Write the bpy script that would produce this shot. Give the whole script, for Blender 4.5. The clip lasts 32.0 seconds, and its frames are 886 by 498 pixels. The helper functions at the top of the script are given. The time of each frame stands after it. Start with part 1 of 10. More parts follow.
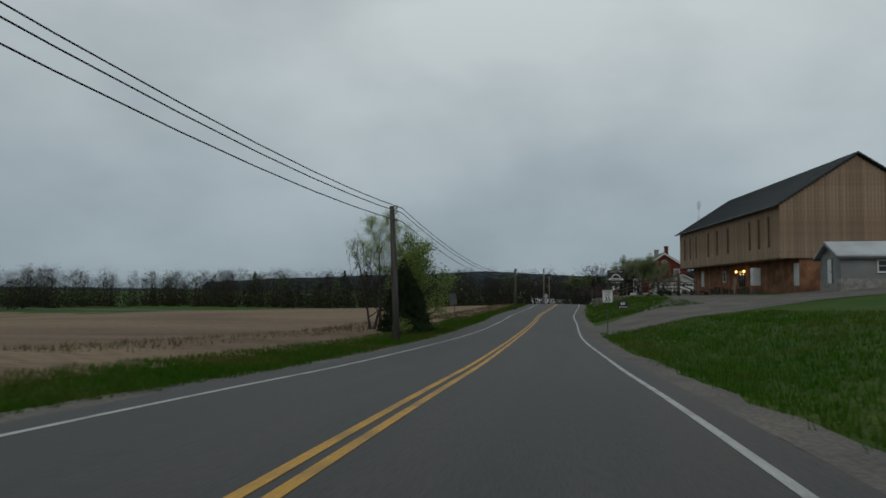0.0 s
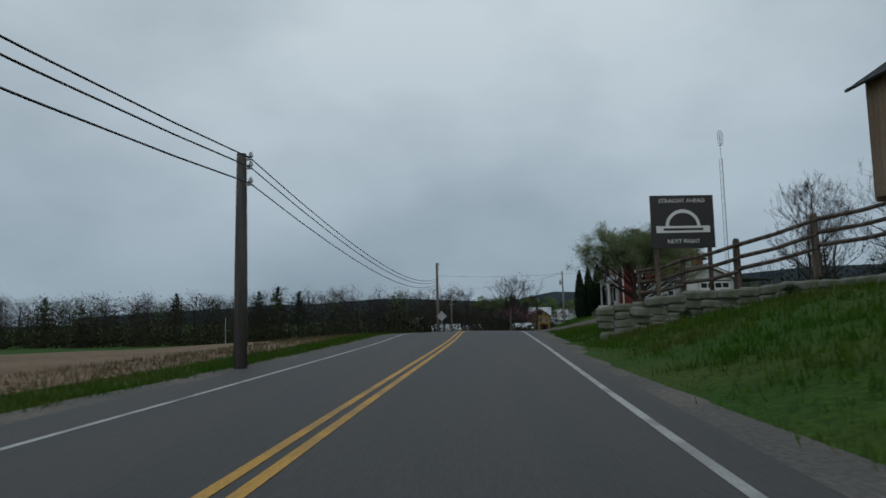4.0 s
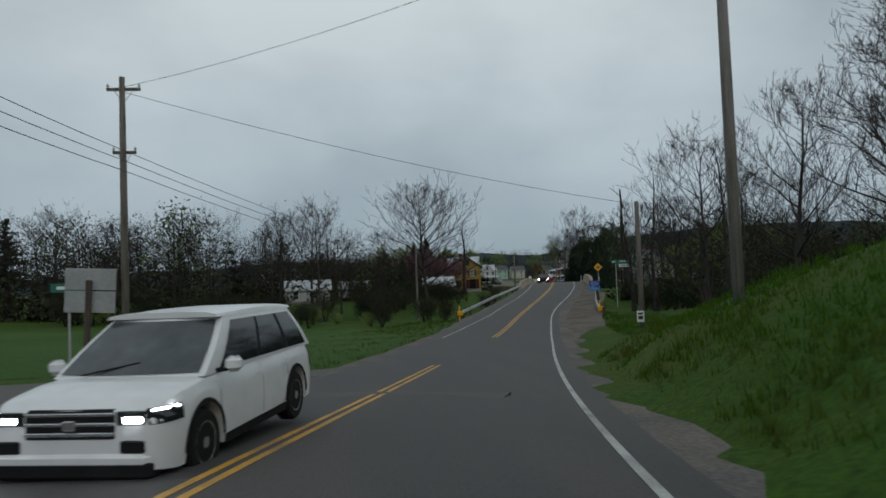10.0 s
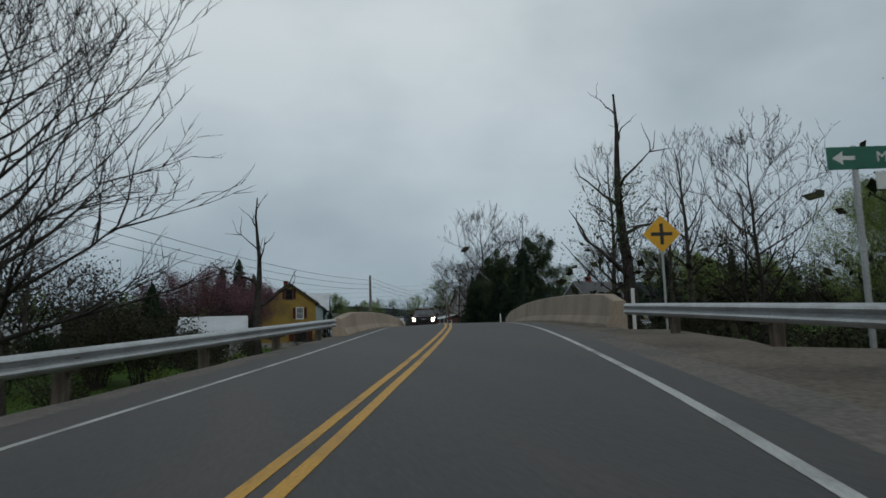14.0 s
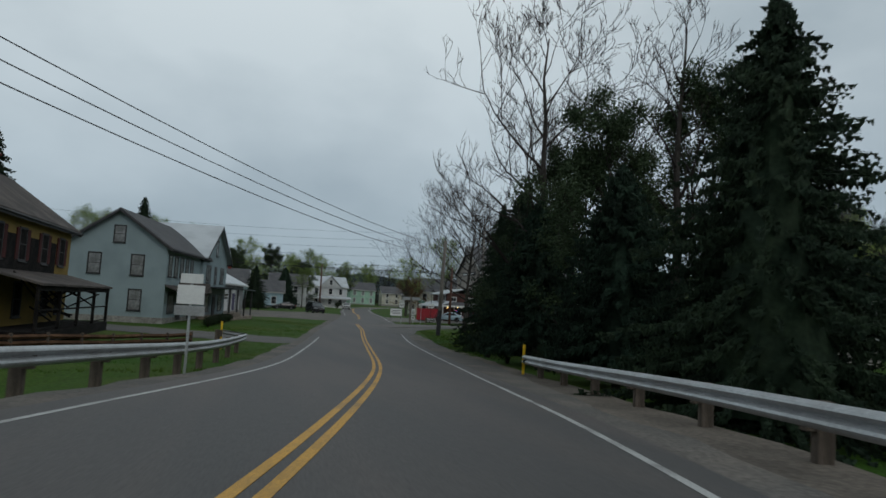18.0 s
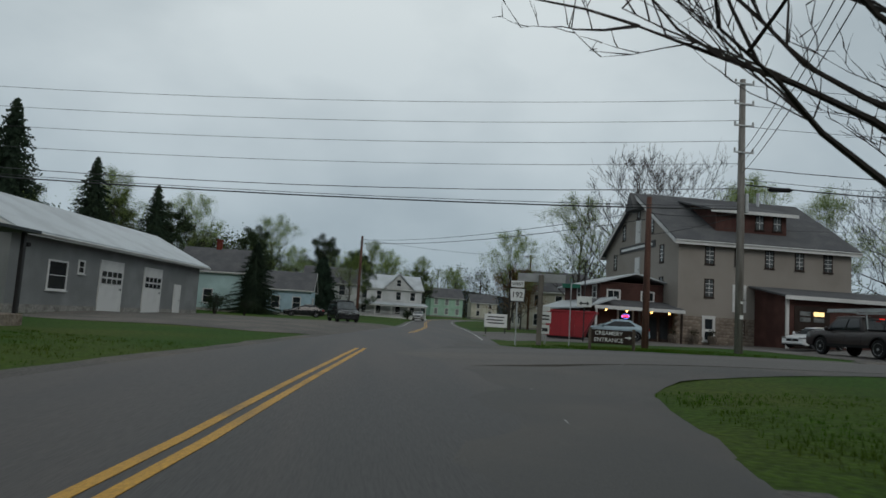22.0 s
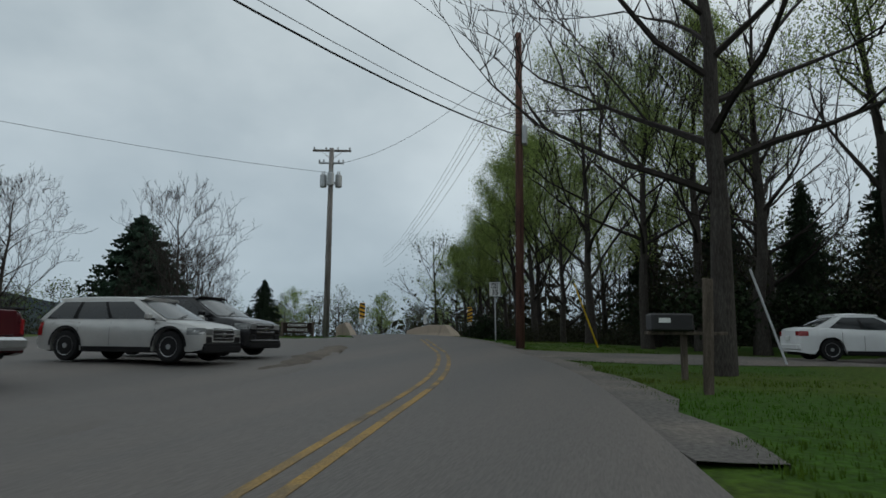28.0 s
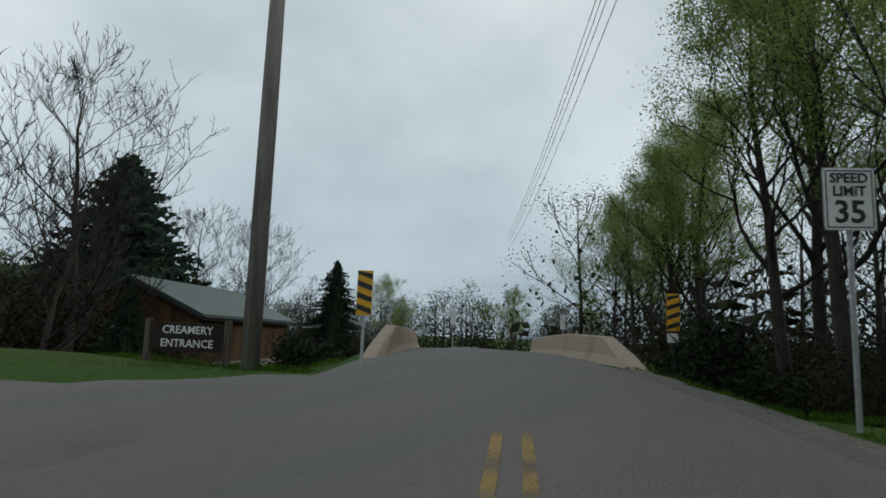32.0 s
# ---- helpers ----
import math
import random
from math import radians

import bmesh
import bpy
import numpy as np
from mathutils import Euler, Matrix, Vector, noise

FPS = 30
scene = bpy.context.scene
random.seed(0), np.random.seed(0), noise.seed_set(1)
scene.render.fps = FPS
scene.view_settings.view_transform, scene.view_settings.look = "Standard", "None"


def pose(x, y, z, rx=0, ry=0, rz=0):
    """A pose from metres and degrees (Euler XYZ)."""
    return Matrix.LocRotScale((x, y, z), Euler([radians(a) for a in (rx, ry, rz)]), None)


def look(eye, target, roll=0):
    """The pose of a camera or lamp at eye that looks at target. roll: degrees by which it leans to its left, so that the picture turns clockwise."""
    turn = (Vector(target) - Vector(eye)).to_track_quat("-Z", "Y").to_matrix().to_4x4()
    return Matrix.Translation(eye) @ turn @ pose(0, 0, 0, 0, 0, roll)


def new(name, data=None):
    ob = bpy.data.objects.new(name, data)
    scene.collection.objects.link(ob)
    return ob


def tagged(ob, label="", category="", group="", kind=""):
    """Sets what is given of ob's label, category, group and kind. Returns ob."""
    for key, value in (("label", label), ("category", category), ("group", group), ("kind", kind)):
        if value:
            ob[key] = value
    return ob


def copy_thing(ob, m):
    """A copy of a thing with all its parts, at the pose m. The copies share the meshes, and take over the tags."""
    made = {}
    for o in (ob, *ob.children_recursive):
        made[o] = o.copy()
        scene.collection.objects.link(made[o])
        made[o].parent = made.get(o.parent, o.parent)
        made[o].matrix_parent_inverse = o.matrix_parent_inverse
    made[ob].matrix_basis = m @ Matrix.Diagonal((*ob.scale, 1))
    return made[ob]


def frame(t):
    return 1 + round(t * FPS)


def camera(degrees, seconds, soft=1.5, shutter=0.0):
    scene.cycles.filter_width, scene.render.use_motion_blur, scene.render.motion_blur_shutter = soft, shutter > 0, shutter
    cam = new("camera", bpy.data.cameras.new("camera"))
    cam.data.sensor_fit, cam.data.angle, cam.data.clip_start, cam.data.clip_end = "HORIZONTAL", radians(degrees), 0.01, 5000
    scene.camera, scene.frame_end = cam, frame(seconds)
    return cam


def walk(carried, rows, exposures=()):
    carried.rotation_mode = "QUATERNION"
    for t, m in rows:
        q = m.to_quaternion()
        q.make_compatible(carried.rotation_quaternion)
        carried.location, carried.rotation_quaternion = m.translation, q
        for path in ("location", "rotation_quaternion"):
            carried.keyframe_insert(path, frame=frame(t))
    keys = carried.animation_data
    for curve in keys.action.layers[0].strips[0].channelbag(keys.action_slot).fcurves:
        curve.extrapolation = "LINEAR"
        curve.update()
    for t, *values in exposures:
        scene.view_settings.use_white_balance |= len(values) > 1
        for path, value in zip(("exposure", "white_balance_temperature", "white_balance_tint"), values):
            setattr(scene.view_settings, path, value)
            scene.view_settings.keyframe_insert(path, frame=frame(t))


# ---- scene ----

# ---------------------------------------------------------------- camera
cam = camera(66.5, 32.0, soft=1.6, shutter=0.12)
ROWS = [
    (0, -1.75, -93.93, 2.51, 9.21, 3.38, -0.27),
    (0.5, -1.81, -84.82, 2.14, 7.78, 3.84, 0.35),
    (1, -1.90, -75.98, 1.83, 6.49, 4.16, 0.83),
    (1.5, -1.94, -66.97, 1.22, 5.30, 4.80, 1.03),
    (2, -2.10, -58.15, 1.02, 4.19, 5.13, 1.20),
    (2.5, -1.92, -49.58, 1.03, 3.39, 5.28, 1.19),
    (3, -1.76, -41.13, 1.02, 2.64, 5.41, 1.16),
    (3.5, -1.54, -32.81, 1.05, 1.98, 5.54, 1.28),
    (5.5, 0.00, -0.00, 1.20, 0.10, 6.16, 0.79),
    (6, 0.41, 7.93, 1.33, -0.31, 5.96, 0.56),
    (6.5, 0.82, 15.83, 1.31, -0.66, 5.54, 0.56),
    (7, 1.29, 23.77, 1.15, -0.99, 4.97, 0.74),
    (7.5, 1.82, 31.50, 0.76, -1.48, 4.38, 0.67),
    (8, 2.32, 39.48, 0.27, -2.22, 3.82, 0.98),
    (8.5, 3.19, 47.84, -0.24, -2.99, 3.32, 1.20),
    (9, 4.31, 56.19, -0.91, -3.84, 3.00, 1.62),
    (9.5, 5.55, 64.40, -1.53, -4.83, 2.70, 1.79),
    (10, 6.94, 73.07, -2.21, -5.89, 2.54, 2.16),
    (10.5, 8.59, 81.63, -3.24, -6.97, 2.83, 2.37),
    (11, 10.36, 90.36, -3.87, -8.17, 3.17, 2.51),
    (11.5, 12.33, 98.96, -4.28, -9.34, 3.53, 2.67),
    (12, 14.48, 107.61, -4.48, -10.63, 4.02, 2.58),
    (12.5, 16.75, 116.17, -4.70, -12.01, 4.73, 2.56),
    (13, 19.02, 124.57, -4.68, -13.54, 5.53, 2.25),
    (13.5, 21.51, 132.55, -4.27, -14.81, 6.12, 2.27),
    (14, 24.40, 140.27, -3.99, -15.58, 6.94, 1.72),
    (14.5, 27.32, 147.90, -3.51, -16.09, 7.36, 1.00),
    (16.5, 37.12, 180.52, -2.41, -17.19, 6.81, -1.18),
    (17, 39.48, 187.72, -2.36, -16.55, 6.05, -2.03),
    (17.5, 41.58, 194.79, -2.54, -15.61, 5.49, -2.63),
    (18, 43.61, 202.15, -2.79, -14.68, 4.87, -3.21),
    (18.5, 45.57, 209.49, -3.13, -13.48, 4.56, -3.58),
    (19, 47.42, 216.77, -3.50, -12.10, 4.40, -3.58),
    (19.5, 48.71, 224.63, -3.97, -10.84, 4.54, -3.59),
    (20, 49.81, 231.82, -4.12, -9.72, 4.75, -3.97),
    (20.5, 50.63, 238.72, -4.20, -8.79, 4.98, -3.91),
    (21, 51.45, 245.24, -4.36, -7.96, 5.37, -3.70),
    (21.5, 52.53, 251.66, -4.38, -7.24, 5.70, -3.60),
    (22, 53.32, 256.68, -4.26, -6.99, 5.89, -3.52),
    (22.5, 53.96, 261.21, -4.13, -7.94, 5.98, -3.45),
    (23, 54.70, 265.14, -4.02, -10.54, 6.07, -3.20),
    (23.5, 55.72, 268.28, -3.95, -15.20, 6.06, -2.85),
    (24, 57.21, 270.82, -3.97, -22.33, 6.47, -2.48),
    (24.5, 59.23, 272.76, -3.91, -31.74, 6.59, -2.05),
    (25, 61.66, 274.17, -3.82, -41.75, 6.64, -1.55),
    (25.5, 64.27, 274.40, -3.74, -51.20, 6.64, -1.15),
    (26, 67.31, 274.59, -3.70, -59.88, 6.80, -0.62),
    (26.5, 70.33, 274.55, -3.94, -66.19, 7.15, -0.51),
    (28.5, 84.37, 275.43, -3.59, -75.98, 7.50, -0.63),
    (29, 87.98, 276.07, -3.42, -75.88, 7.29, -0.89),
    (29.5, 91.85, 276.90, -3.31, -75.21, 7.18, -1.07),
    (30, 95.44, 277.79, -3.23, -74.24, 7.10, -1.55),
    (30.5, 98.82, 278.88, -3.12, -73.22, 7.06, -1.74),
    (31, 101.76, 279.81, -3.03, -71.58, 7.11, -1.97),
    (31.5, 104.47, 280.89, -2.97, -68.81, 7.22, -2.02),
    (32, 106.74, 282.10, -2.92, -63.30, 7.36, -2.31),
]
walk(cam, [(t, pose(x, y, z, 90 + pitch, roll, yaw)) for t, x, y, z, yaw, pitch, roll in ROWS],
     [(0.0, -0.30, 6700, 10), (3.5, -0.26, 6250, 10), (5.5, -0.28, 6250, 10), (7.0, -0.24, 6250, 10), (9.0, -0.16, 6450, 10), (12.0, -0.24, 6600, 10), (14.0, -0.22, 6500, 10), (16.5, -0.22, 6380, 10), (18.0, -0.12, 6450, 10), (20.0, 0.24, 6650, 10), (21.0, 0.16, 6650, 10), (22.0, -0.10, 6600, 10), (25.0, -0.18, 6560, 10), (26.5, -0.10, 6560, 10), (29.0, 0.14, 6580, 10), (32.0, 0.24, 6650, 10)])

# ---------------------------------------------------------------- light
world = bpy.data.worlds.new("overcast_sky")
scene.world = world
world.use_nodes = True
wn, wl = world.node_tree.nodes, world.node_tree.links
wn.clear()
w_out, w_bg = wn.new("ShaderNodeOutputWorld"), wn.new("ShaderNodeBackground")
w_sky = wn.new("ShaderNodeTexSky")
w_sky.sky_type, w_sky.sun_disc = "NISHITA", False
w_sky.sun_elevation, w_sky.sun_rotation = radians(28), radians(200)
w_tc, w_map = wn.new("ShaderNodeTexCoord"), wn.new("ShaderNodeMapping")
w_map.inputs["Scale"].default_value = (1.0, 1.0, 1.7)
w_n1, w_n2 = wn.new("ShaderNodeTexNoise"), wn.new("ShaderNodeTexNoise")
w_n1.inputs["Scale"].default_value, w_n1.inputs["Detail"].default_value, w_n1.inputs["Roughness"].default_value = 2.4, 6, 0.48
w_n2.inputs["Scale"].default_value, w_n2.inputs["Detail"].default_value = 0.9, 3
w_add = wn.new("ShaderNodeMath")
w_add.operation = "MULTIPLY_ADD"
w_add.inputs[1].default_value = 0.55
w_ramp = wn.new("ShaderNodeValToRGB")
e = w_ramp.color_ramp.elements
e[0].position, e[0].color = 0.50, (0.375, 0.452, 0.498, 1)
e[1].position, e[1].color = 0.95, (0.69, 0.77, 0.80, 1)
w_sep, w_hr = wn.new("ShaderNodeSeparateXYZ"), wn.new("ShaderNodeValToRGB")
h = w_hr.color_ramp.elements
h[0].position, h[0].color = 0.0, (0.56, 0.63, 0.70, 1)
h[1].position, h[1].color = 0.42, (1, 1, 1, 1)
w_mul, w_mix = wn.new("ShaderNodeMix"), wn.new("ShaderNodeMix")
w_mul.data_type = w_mix.data_type = "RGBA"
w_mul.blend_type = "MULTIPLY"
w_mul.inputs[0].default_value, w_mix.inputs[0].default_value = 1.0, 0.96
w_bl = wn.new("ShaderNodeVectorMath")
w_bl.operation = "SCALE"
w_bl.inputs["Scale"].default_value = 0.10
wl.new(w_tc.outputs["Generated"], w_map.inputs[0])
wl.new(w_map.outputs[0], w_n1.inputs["Vector"])
wl.new(w_map.outputs[0], w_n2.inputs["Vector"])
wl.new(w_n2.outputs[0], w_add.inputs[0])
wl.new(w_n1.outputs[0], w_add.inputs[2])
wl.new(w_add.outputs[0], w_ramp.inputs[0])
wl.new(w_tc.outputs["Generated"], w_sep.inputs[0])
wl.new(w_sep.outputs["Z"], w_hr.inputs[0])
wl.new(w_ramp.outputs[0], w_mul.inputs[6])
wl.new(w_hr.outputs[0], w_mul.inputs[7])
wl.new(w_sky.outputs[0], w_bl.inputs[0])
wl.new(w_bl.outputs[0], w_mix.inputs[6])
wl.new(w_mul.outputs[2], w_mix.inputs[7])
wl.new(w_mix.outputs[2], w_bg.inputs[0])
wl.new(w_bg.outputs[0], w_out.inputs[0])
w_bg.inputs[1].default_value = 1.0
sun = new("sun", bpy.data.lights.new("sun", "SUN"))
sun.data.energy, sun.data.angle, sun.data.color = 0.5, radians(25), (1.0, 0.96, 0.9)
sun.matrix_world = look((0, 0, 26), (-10, 40, 0))

# ---------------------------------------------------------------- materials
MATS = {}


def mat(name, c, var=0.25, scale=1.5, rough=0.85, bump=0.15, fine=30.0, metal=0.0, tint=None, tintat=0.55, spread=0.0, wave=None, emit=0.0, thin=0.0, stretch=None):
    """A surface of colour c that varies at two scales; tint: a second colour in patches; wave: (axis, pieces per metre, depth) ribs."""
    if name in MATS:
        return MATS[name]
    m = bpy.data.materials.new(name)
    MATS[name] = m
    m.use_nodes = True
    n, l = m.node_tree.nodes, m.node_tree.links
    b = n["Principled BSDF"]
    tc = n.new("ShaderNodeTexCoord")
    src = tc.outputs["Object"]
    if stretch:
        mp = n.new("ShaderNodeMapping")
        mp.inputs["Scale"].default_value = stretch
        l.new(src, mp.inputs[0])
        src = mp.outputs[0]
    big, small = n.new("ShaderNodeTexNoise"), n.new("ShaderNodeTexNoise")
    big.inputs["Scale"].default_value, big.inputs["Detail"].default_value = scale, 4
    small.inputs["Scale"].default_value, small.inputs["Detail"].default_value = fine, 3
    l.new(src, big.inputs["Vector"])
    l.new(src, small.inputs["Vector"])
    r1 = n.new("ShaderNodeValToRGB")
    t2 = tint or tuple(min(1, v * (1 + var)) for v in c)
    r1.color_ramp.elements[0].position, r1.color_ramp.elements[1].position = tintat - 0.13, tintat + 0.13
    r1.color_ramp.elements[0].color = (*[v * (1 - (0 if tint else var)) for v in c], 1)
    r1.color_ramp.elements[1].color = (*t2, 1)
    l.new(big.outputs[0], r1.inputs[0])
    mr = n.new("ShaderNodeMapRange")
    mr.inputs[1].default_value, mr.inputs[2].default_value = 0.3, 0.7
    mr.inputs[3].default_value, mr.inputs[4].default_value = 1 - var, 1 + var * 0.7
    l.new(small.outputs[0], mr.inputs[0])
    mx = n.new("ShaderNodeMix")
    mx.data_type, mx.blend_type = "RGBA", "MULTIPLY"
    mx.inputs[0].default_value = 1.0
    l.new(r1.outputs[0], mx.inputs[6])
    l.new(mr.outputs[0], mx.inputs[7])
    col = mx.outputs[2]
    if spread:
        oi, geo = n.new("ShaderNodeObjectInfo"), n.new("ShaderNodeNewGeometry")
        ad = n.new("ShaderNodeMath")
        ad.operation = "ADD"
        l.new(oi.outputs["Random"], ad.inputs[0])
        l.new(geo.outputs["Random Per Island"], ad.inputs[1])
        m2 = n.new("ShaderNodeMapRange")
        m2.inputs[1].default_value, m2.inputs[2].default_value = 0.0, 2.0
        m2.inputs[3].default_value, m2.inputs[4].default_value = 1 - spread, 1 + spread
        l.new(ad.outputs[0], m2.inputs[0])
        m3 = n.new("ShaderNodeMix")
        m3.data_type, m3.blend_type = "RGBA", "MULTIPLY"
        m3.inputs[0].default_value = 1.0
        l.new(col, m3.inputs[6])
        l.new(m2.outputs[0], m3.inputs[7])
        col = m3.outputs[2]
    l.new(col, b.inputs["Base Color"])
    if rough >= 0.69 and "asphalt" not in name:
        b.inputs["Specular IOR Level"].default_value = 0.15
    b.inputs["Roughness"].default_value, b.inputs["Metallic"].default_value = rough, metal
    bp = n.new("ShaderNodeBump")
    bp.inputs["Strength"].default_value, bp.inputs["Distance"].default_value = bump, 0.03
    l.new(small.outputs[0], bp.inputs["Height"])
    if wave:
        axis, per, depth = wave
        wv = n.new("ShaderNodeTexWave")
        wv.wave_type, wv.bands_direction, wv.wave_profile = "BANDS", axis, "SAW"
        wv.inputs["Scale"].default_value = per * 2 * math.pi / 20
        l.new(tc.outputs["Object"], wv.inputs["Vector"])
        b2 = n.new("ShaderNodeBump")
        b2.inputs["Strength"].default_value, b2.inputs["Distance"].default_value = depth, 0.03
        l.new(wv.outputs["Fac"], b2.inputs["Height"])
        l.new(bp.outputs[0], b2.inputs["Normal"])
        l.new(b2.outputs[0], b.inputs["Normal"])
    else:
        l.new(bp.outputs[0], b.inputs["Normal"])
    if thin:
        tr, ms = n.new("ShaderNodeBsdfTranslucent"), n.new("ShaderNodeMixShader")
        ms.inputs[0].default_value = thin
        l.new(col, tr.inputs["Color"])
        l.new(b.outputs[0], ms.inputs[1])
        l.new(tr.outputs[0], ms.inputs[2])
        l.new(ms.outputs[0], n["Material Output"].inputs["Surface"])
    if emit:
        b.inputs["Emission Color"].default_value, b.inputs["Emission Strength"].default_value = (*c, 1), emit
    return m


ASPH = mat("asphalt", (0.037, 0.0355, 0.0352), 0.28, 0.8, 0.72, 0.3, 60, tint=(0.053, 0.0445, 0.041), stretch=(1.0, 0.07, 1.0))
ASPH2 = mat("worn_asphalt", (0.070, 0.066, 0.062), 0.22, 0.4, 0.8, 0.3, 50, tint=(0.094, 0.083, 0.074))
ASPHV = mat("village_asphalt", (0.058, 0.054, 0.052), 0.24, 0.8, 0.72, 0.3, 60, tint=(0.080, 0.068, 0.062), stretch=(1.0, 0.07, 1.0))
ASPHS = mat("side_road_asphalt", (0.096, 0.089, 0.083), 0.2, 0.5, 0.8, 0.35, 50, tint=(0.121, 0.106, 0.095), stretch=(0.12, 1.0, 1.0))
DRIVE = mat("worn_drive", (0.088, 0.079, 0.070), 0.3, 0.35, 0.9, 0.3, 30, tint=(0.125, 0.107, 0.090))
TAR = mat("tar", (0.025, 0.025, 0.026), 0.2, 2, 0.6)
GRAVEL = mat("gravel", (0.115, 0.108, 0.10), 0.33, 0.5, 0.95, 0.8, 14, tint=(0.165, 0.145, 0.127))
DIRT = mat("dirt", (0.15, 0.127, 0.106), 0.35, 0.5, 0.95, 0.6, 12, tint=(0.092, 0.078, 0.065))
YLINE = mat("yellow_paint", (0.50, 0.26, 0.024), 0.35, 1.0, 0.65, 0.15, 40, tint=(0.26, 0.15, 0.04), tintat=0.6)
YWORN = mat("worn_yellow_paint", (0.30, 0.19, 0.06), 0.35, 1.6, 0.7, 0.15, 40, tint=(0.115, 0.095, 0.07), tintat=0.52)
WLINE = mat("white_paint_line", (0.40, 0.40, 0.385), 0.35, 1.0, 0.65, 0.15, 40, tint=(0.17, 0.165, 0.158), tintat=0.6)
GRASS = mat("grass_ground", (0.028, 0.072, 0.005), 0.45, 0.16, 0.95, 0.8, 9, tint=(0.056, 0.080, 0.010))
BLADE = mat("grass_blades", (0.036, 0.098, 0.006), 0.4, 0.3, 0.8, 0.1, 8, tint=(0.080, 0.098, 0.018), spread=0.5, thin=0.5)
DRY = mat("dry_grass", (0.15, 0.115, 0.062), 0.4, 0.4, 0.95, 0.3, 9, tint=(0.075, 0.07, 0.028), spread=0.4, thin=0.3)
STUBBLE = mat("stubble_field", (0.215, 0.150, 0.098), 0.35, 0.06, 0.95, 0.8, 3.5, tint=(0.125, 0.086, 0.056), stretch=(0.5, 1.6, 1))
CROP = mat("green_crop", (0.030, 0.078, 0.010), 0.3, 0.06, 0.95, 0.6, 6, tint=(0.042, 0.088, 0.014))
CONC = mat("concrete", (0.33, 0.268, 0.208), 0.18, 0.5, 0.85, 0.2, 25, tint=(0.225, 0.182, 0.145), tintat=0.6, stretch=(1, 1, 0.35))
GALV = mat("galvanised_steel", (0.42, 0.44, 0.45), 0.2, 1.0, 0.5, 0.05, 20, metal=0.6, tint=(0.33, 0.33, 0.33))
WOODPOST = mat("wood_post", (0.11, 0.09, 0.073), 0.35, 2, 0.9, 0.4, 30, stretch=(4, 4, 0.5))
POLEWOOD = mat("pole_wood", (0.175, 0.157, 0.138), 0.3, 1.5, 0.9, 0.4, 30, tint=(0.10, 0.088, 0.076), stretch=(5, 5, 0.4))
# pole wood with the early dusk darkened into its colour; also for dark sign posts
DUSKWOOD = mat("dusk_pole_wood", (0.092, 0.085, 0.080), 0.3, 1.5, 0.9, 0.4, 30, tint=(0.055, 0.050, 0.046), stretch=(5, 5, 0.4))
POLEGREY = mat("pole_wood_grey", (0.24, 0.225, 0.21), 0.3, 1.5, 0.9, 0.4, 30, tint=(0.15, 0.135, 0.122), stretch=(5, 5, 0.4))
POLERED = mat("pole_wood_red", (0.125, 0.065, 0.05), 0.35, 1.5, 0.85, 0.4, 30, tint=(0.06, 0.035, 0.03), stretch=(4, 4, 0.4))
WIRE = mat("wire", (0.018, 0.018, 0.02), 0.1, 1, 0.6)
BARK = mat("bark", (0.045, 0.039, 0.035), 0.4, 1.5, 0.95, 0.6, 12, tint=(0.066, 0.06, 0.054), stretch=(3, 3, 0.7))
TWIG = mat("twigs", (0.030, 0.026, 0.024), 0.3, 0.5, 0.95, 0.1, 10, tint=(0.043, 0.037, 0.033))
DEADWOOD = mat("dead_wood", (0.045, 0.04, 0.038), 0.35, 1.5, 0.95, 0.5, 12)
LEAF_SPR = mat("spring_leaves", (0.22, 0.285, 0.085), 0.35, 0.5, 0.7, 0.05, 6, tint=(0.15, 0.215, 0.06), spread=0.4, thin=0.6)
LEAF_FAR = mat("far_leaves", (0.085, 0.115, 0.045), 0.35, 0.5, 0.8, 0.05, 6, tint=(0.06, 0.085, 0.035), spread=0.4, thin=0.4)
LEAF_APPLE = mat("apple_leaves", (0.15, 0.185, 0.085), 0.35, 0.5, 0.7, 0.05, 6, tint=(0.23, 0.25, 0.15), spread=0.5, thin=0.5)
LEAF_DK = mat("dark_leaves", (0.018, 0.034, 0.012), 0.4, 0.5, 0.7, 0.05, 6, spread=0.5)
NEEDLE = mat("needles", (0.017, 0.030, 0.018), 0.4, 0.6, 0.75, 0.05, 6, tint=(0.026, 0.042, 0.022), spread=0.5)
NEEDLE2 = mat("pine_needles", (0.028, 0.052, 0.033), 0.4, 0.6, 0.75, 0.05, 6, spread=0.5)
PINELEAF = mat("soft_pine_needles", (0.028, 0.045, 0.022), 0.4, 0.6, 0.75, 0.05, 6, tint=(0.042, 0.062, 0.028), spread=0.5)
THUJA = mat("arborvitae", (0.014, 0.030, 0.013), 0.4, 1.0, 0.8, 0.3, 10, spread=0.5)
PINK = mat("blossom", (0.175, 0.092, 0.112), 0.35, 0.6, 0.8, 0.05, 6, spread=0.4, thin=0.4)
ORANGE_LEAF = mat("russet_leaves", (0.17, 0.095, 0.04), 0.35, 0.6, 0.8, 0.05, 6, spread=0.4, thin=0.4)
SCRUB = mat("scrub_twigs", (0.030, 0.029, 0.019), 0.4, 0.5, 0.95, 0.1, 8, tint=(0.036, 0.042, 0.015), spread=0.4)
BARNWOOD = mat("barn_boards", (0.25, 0.173, 0.118), 0.36, 0.8, 0.85, 0.3, 12, tint=(0.35, 0.262, 0.188), spread=0.30, stretch=(3, 3, 0.35))
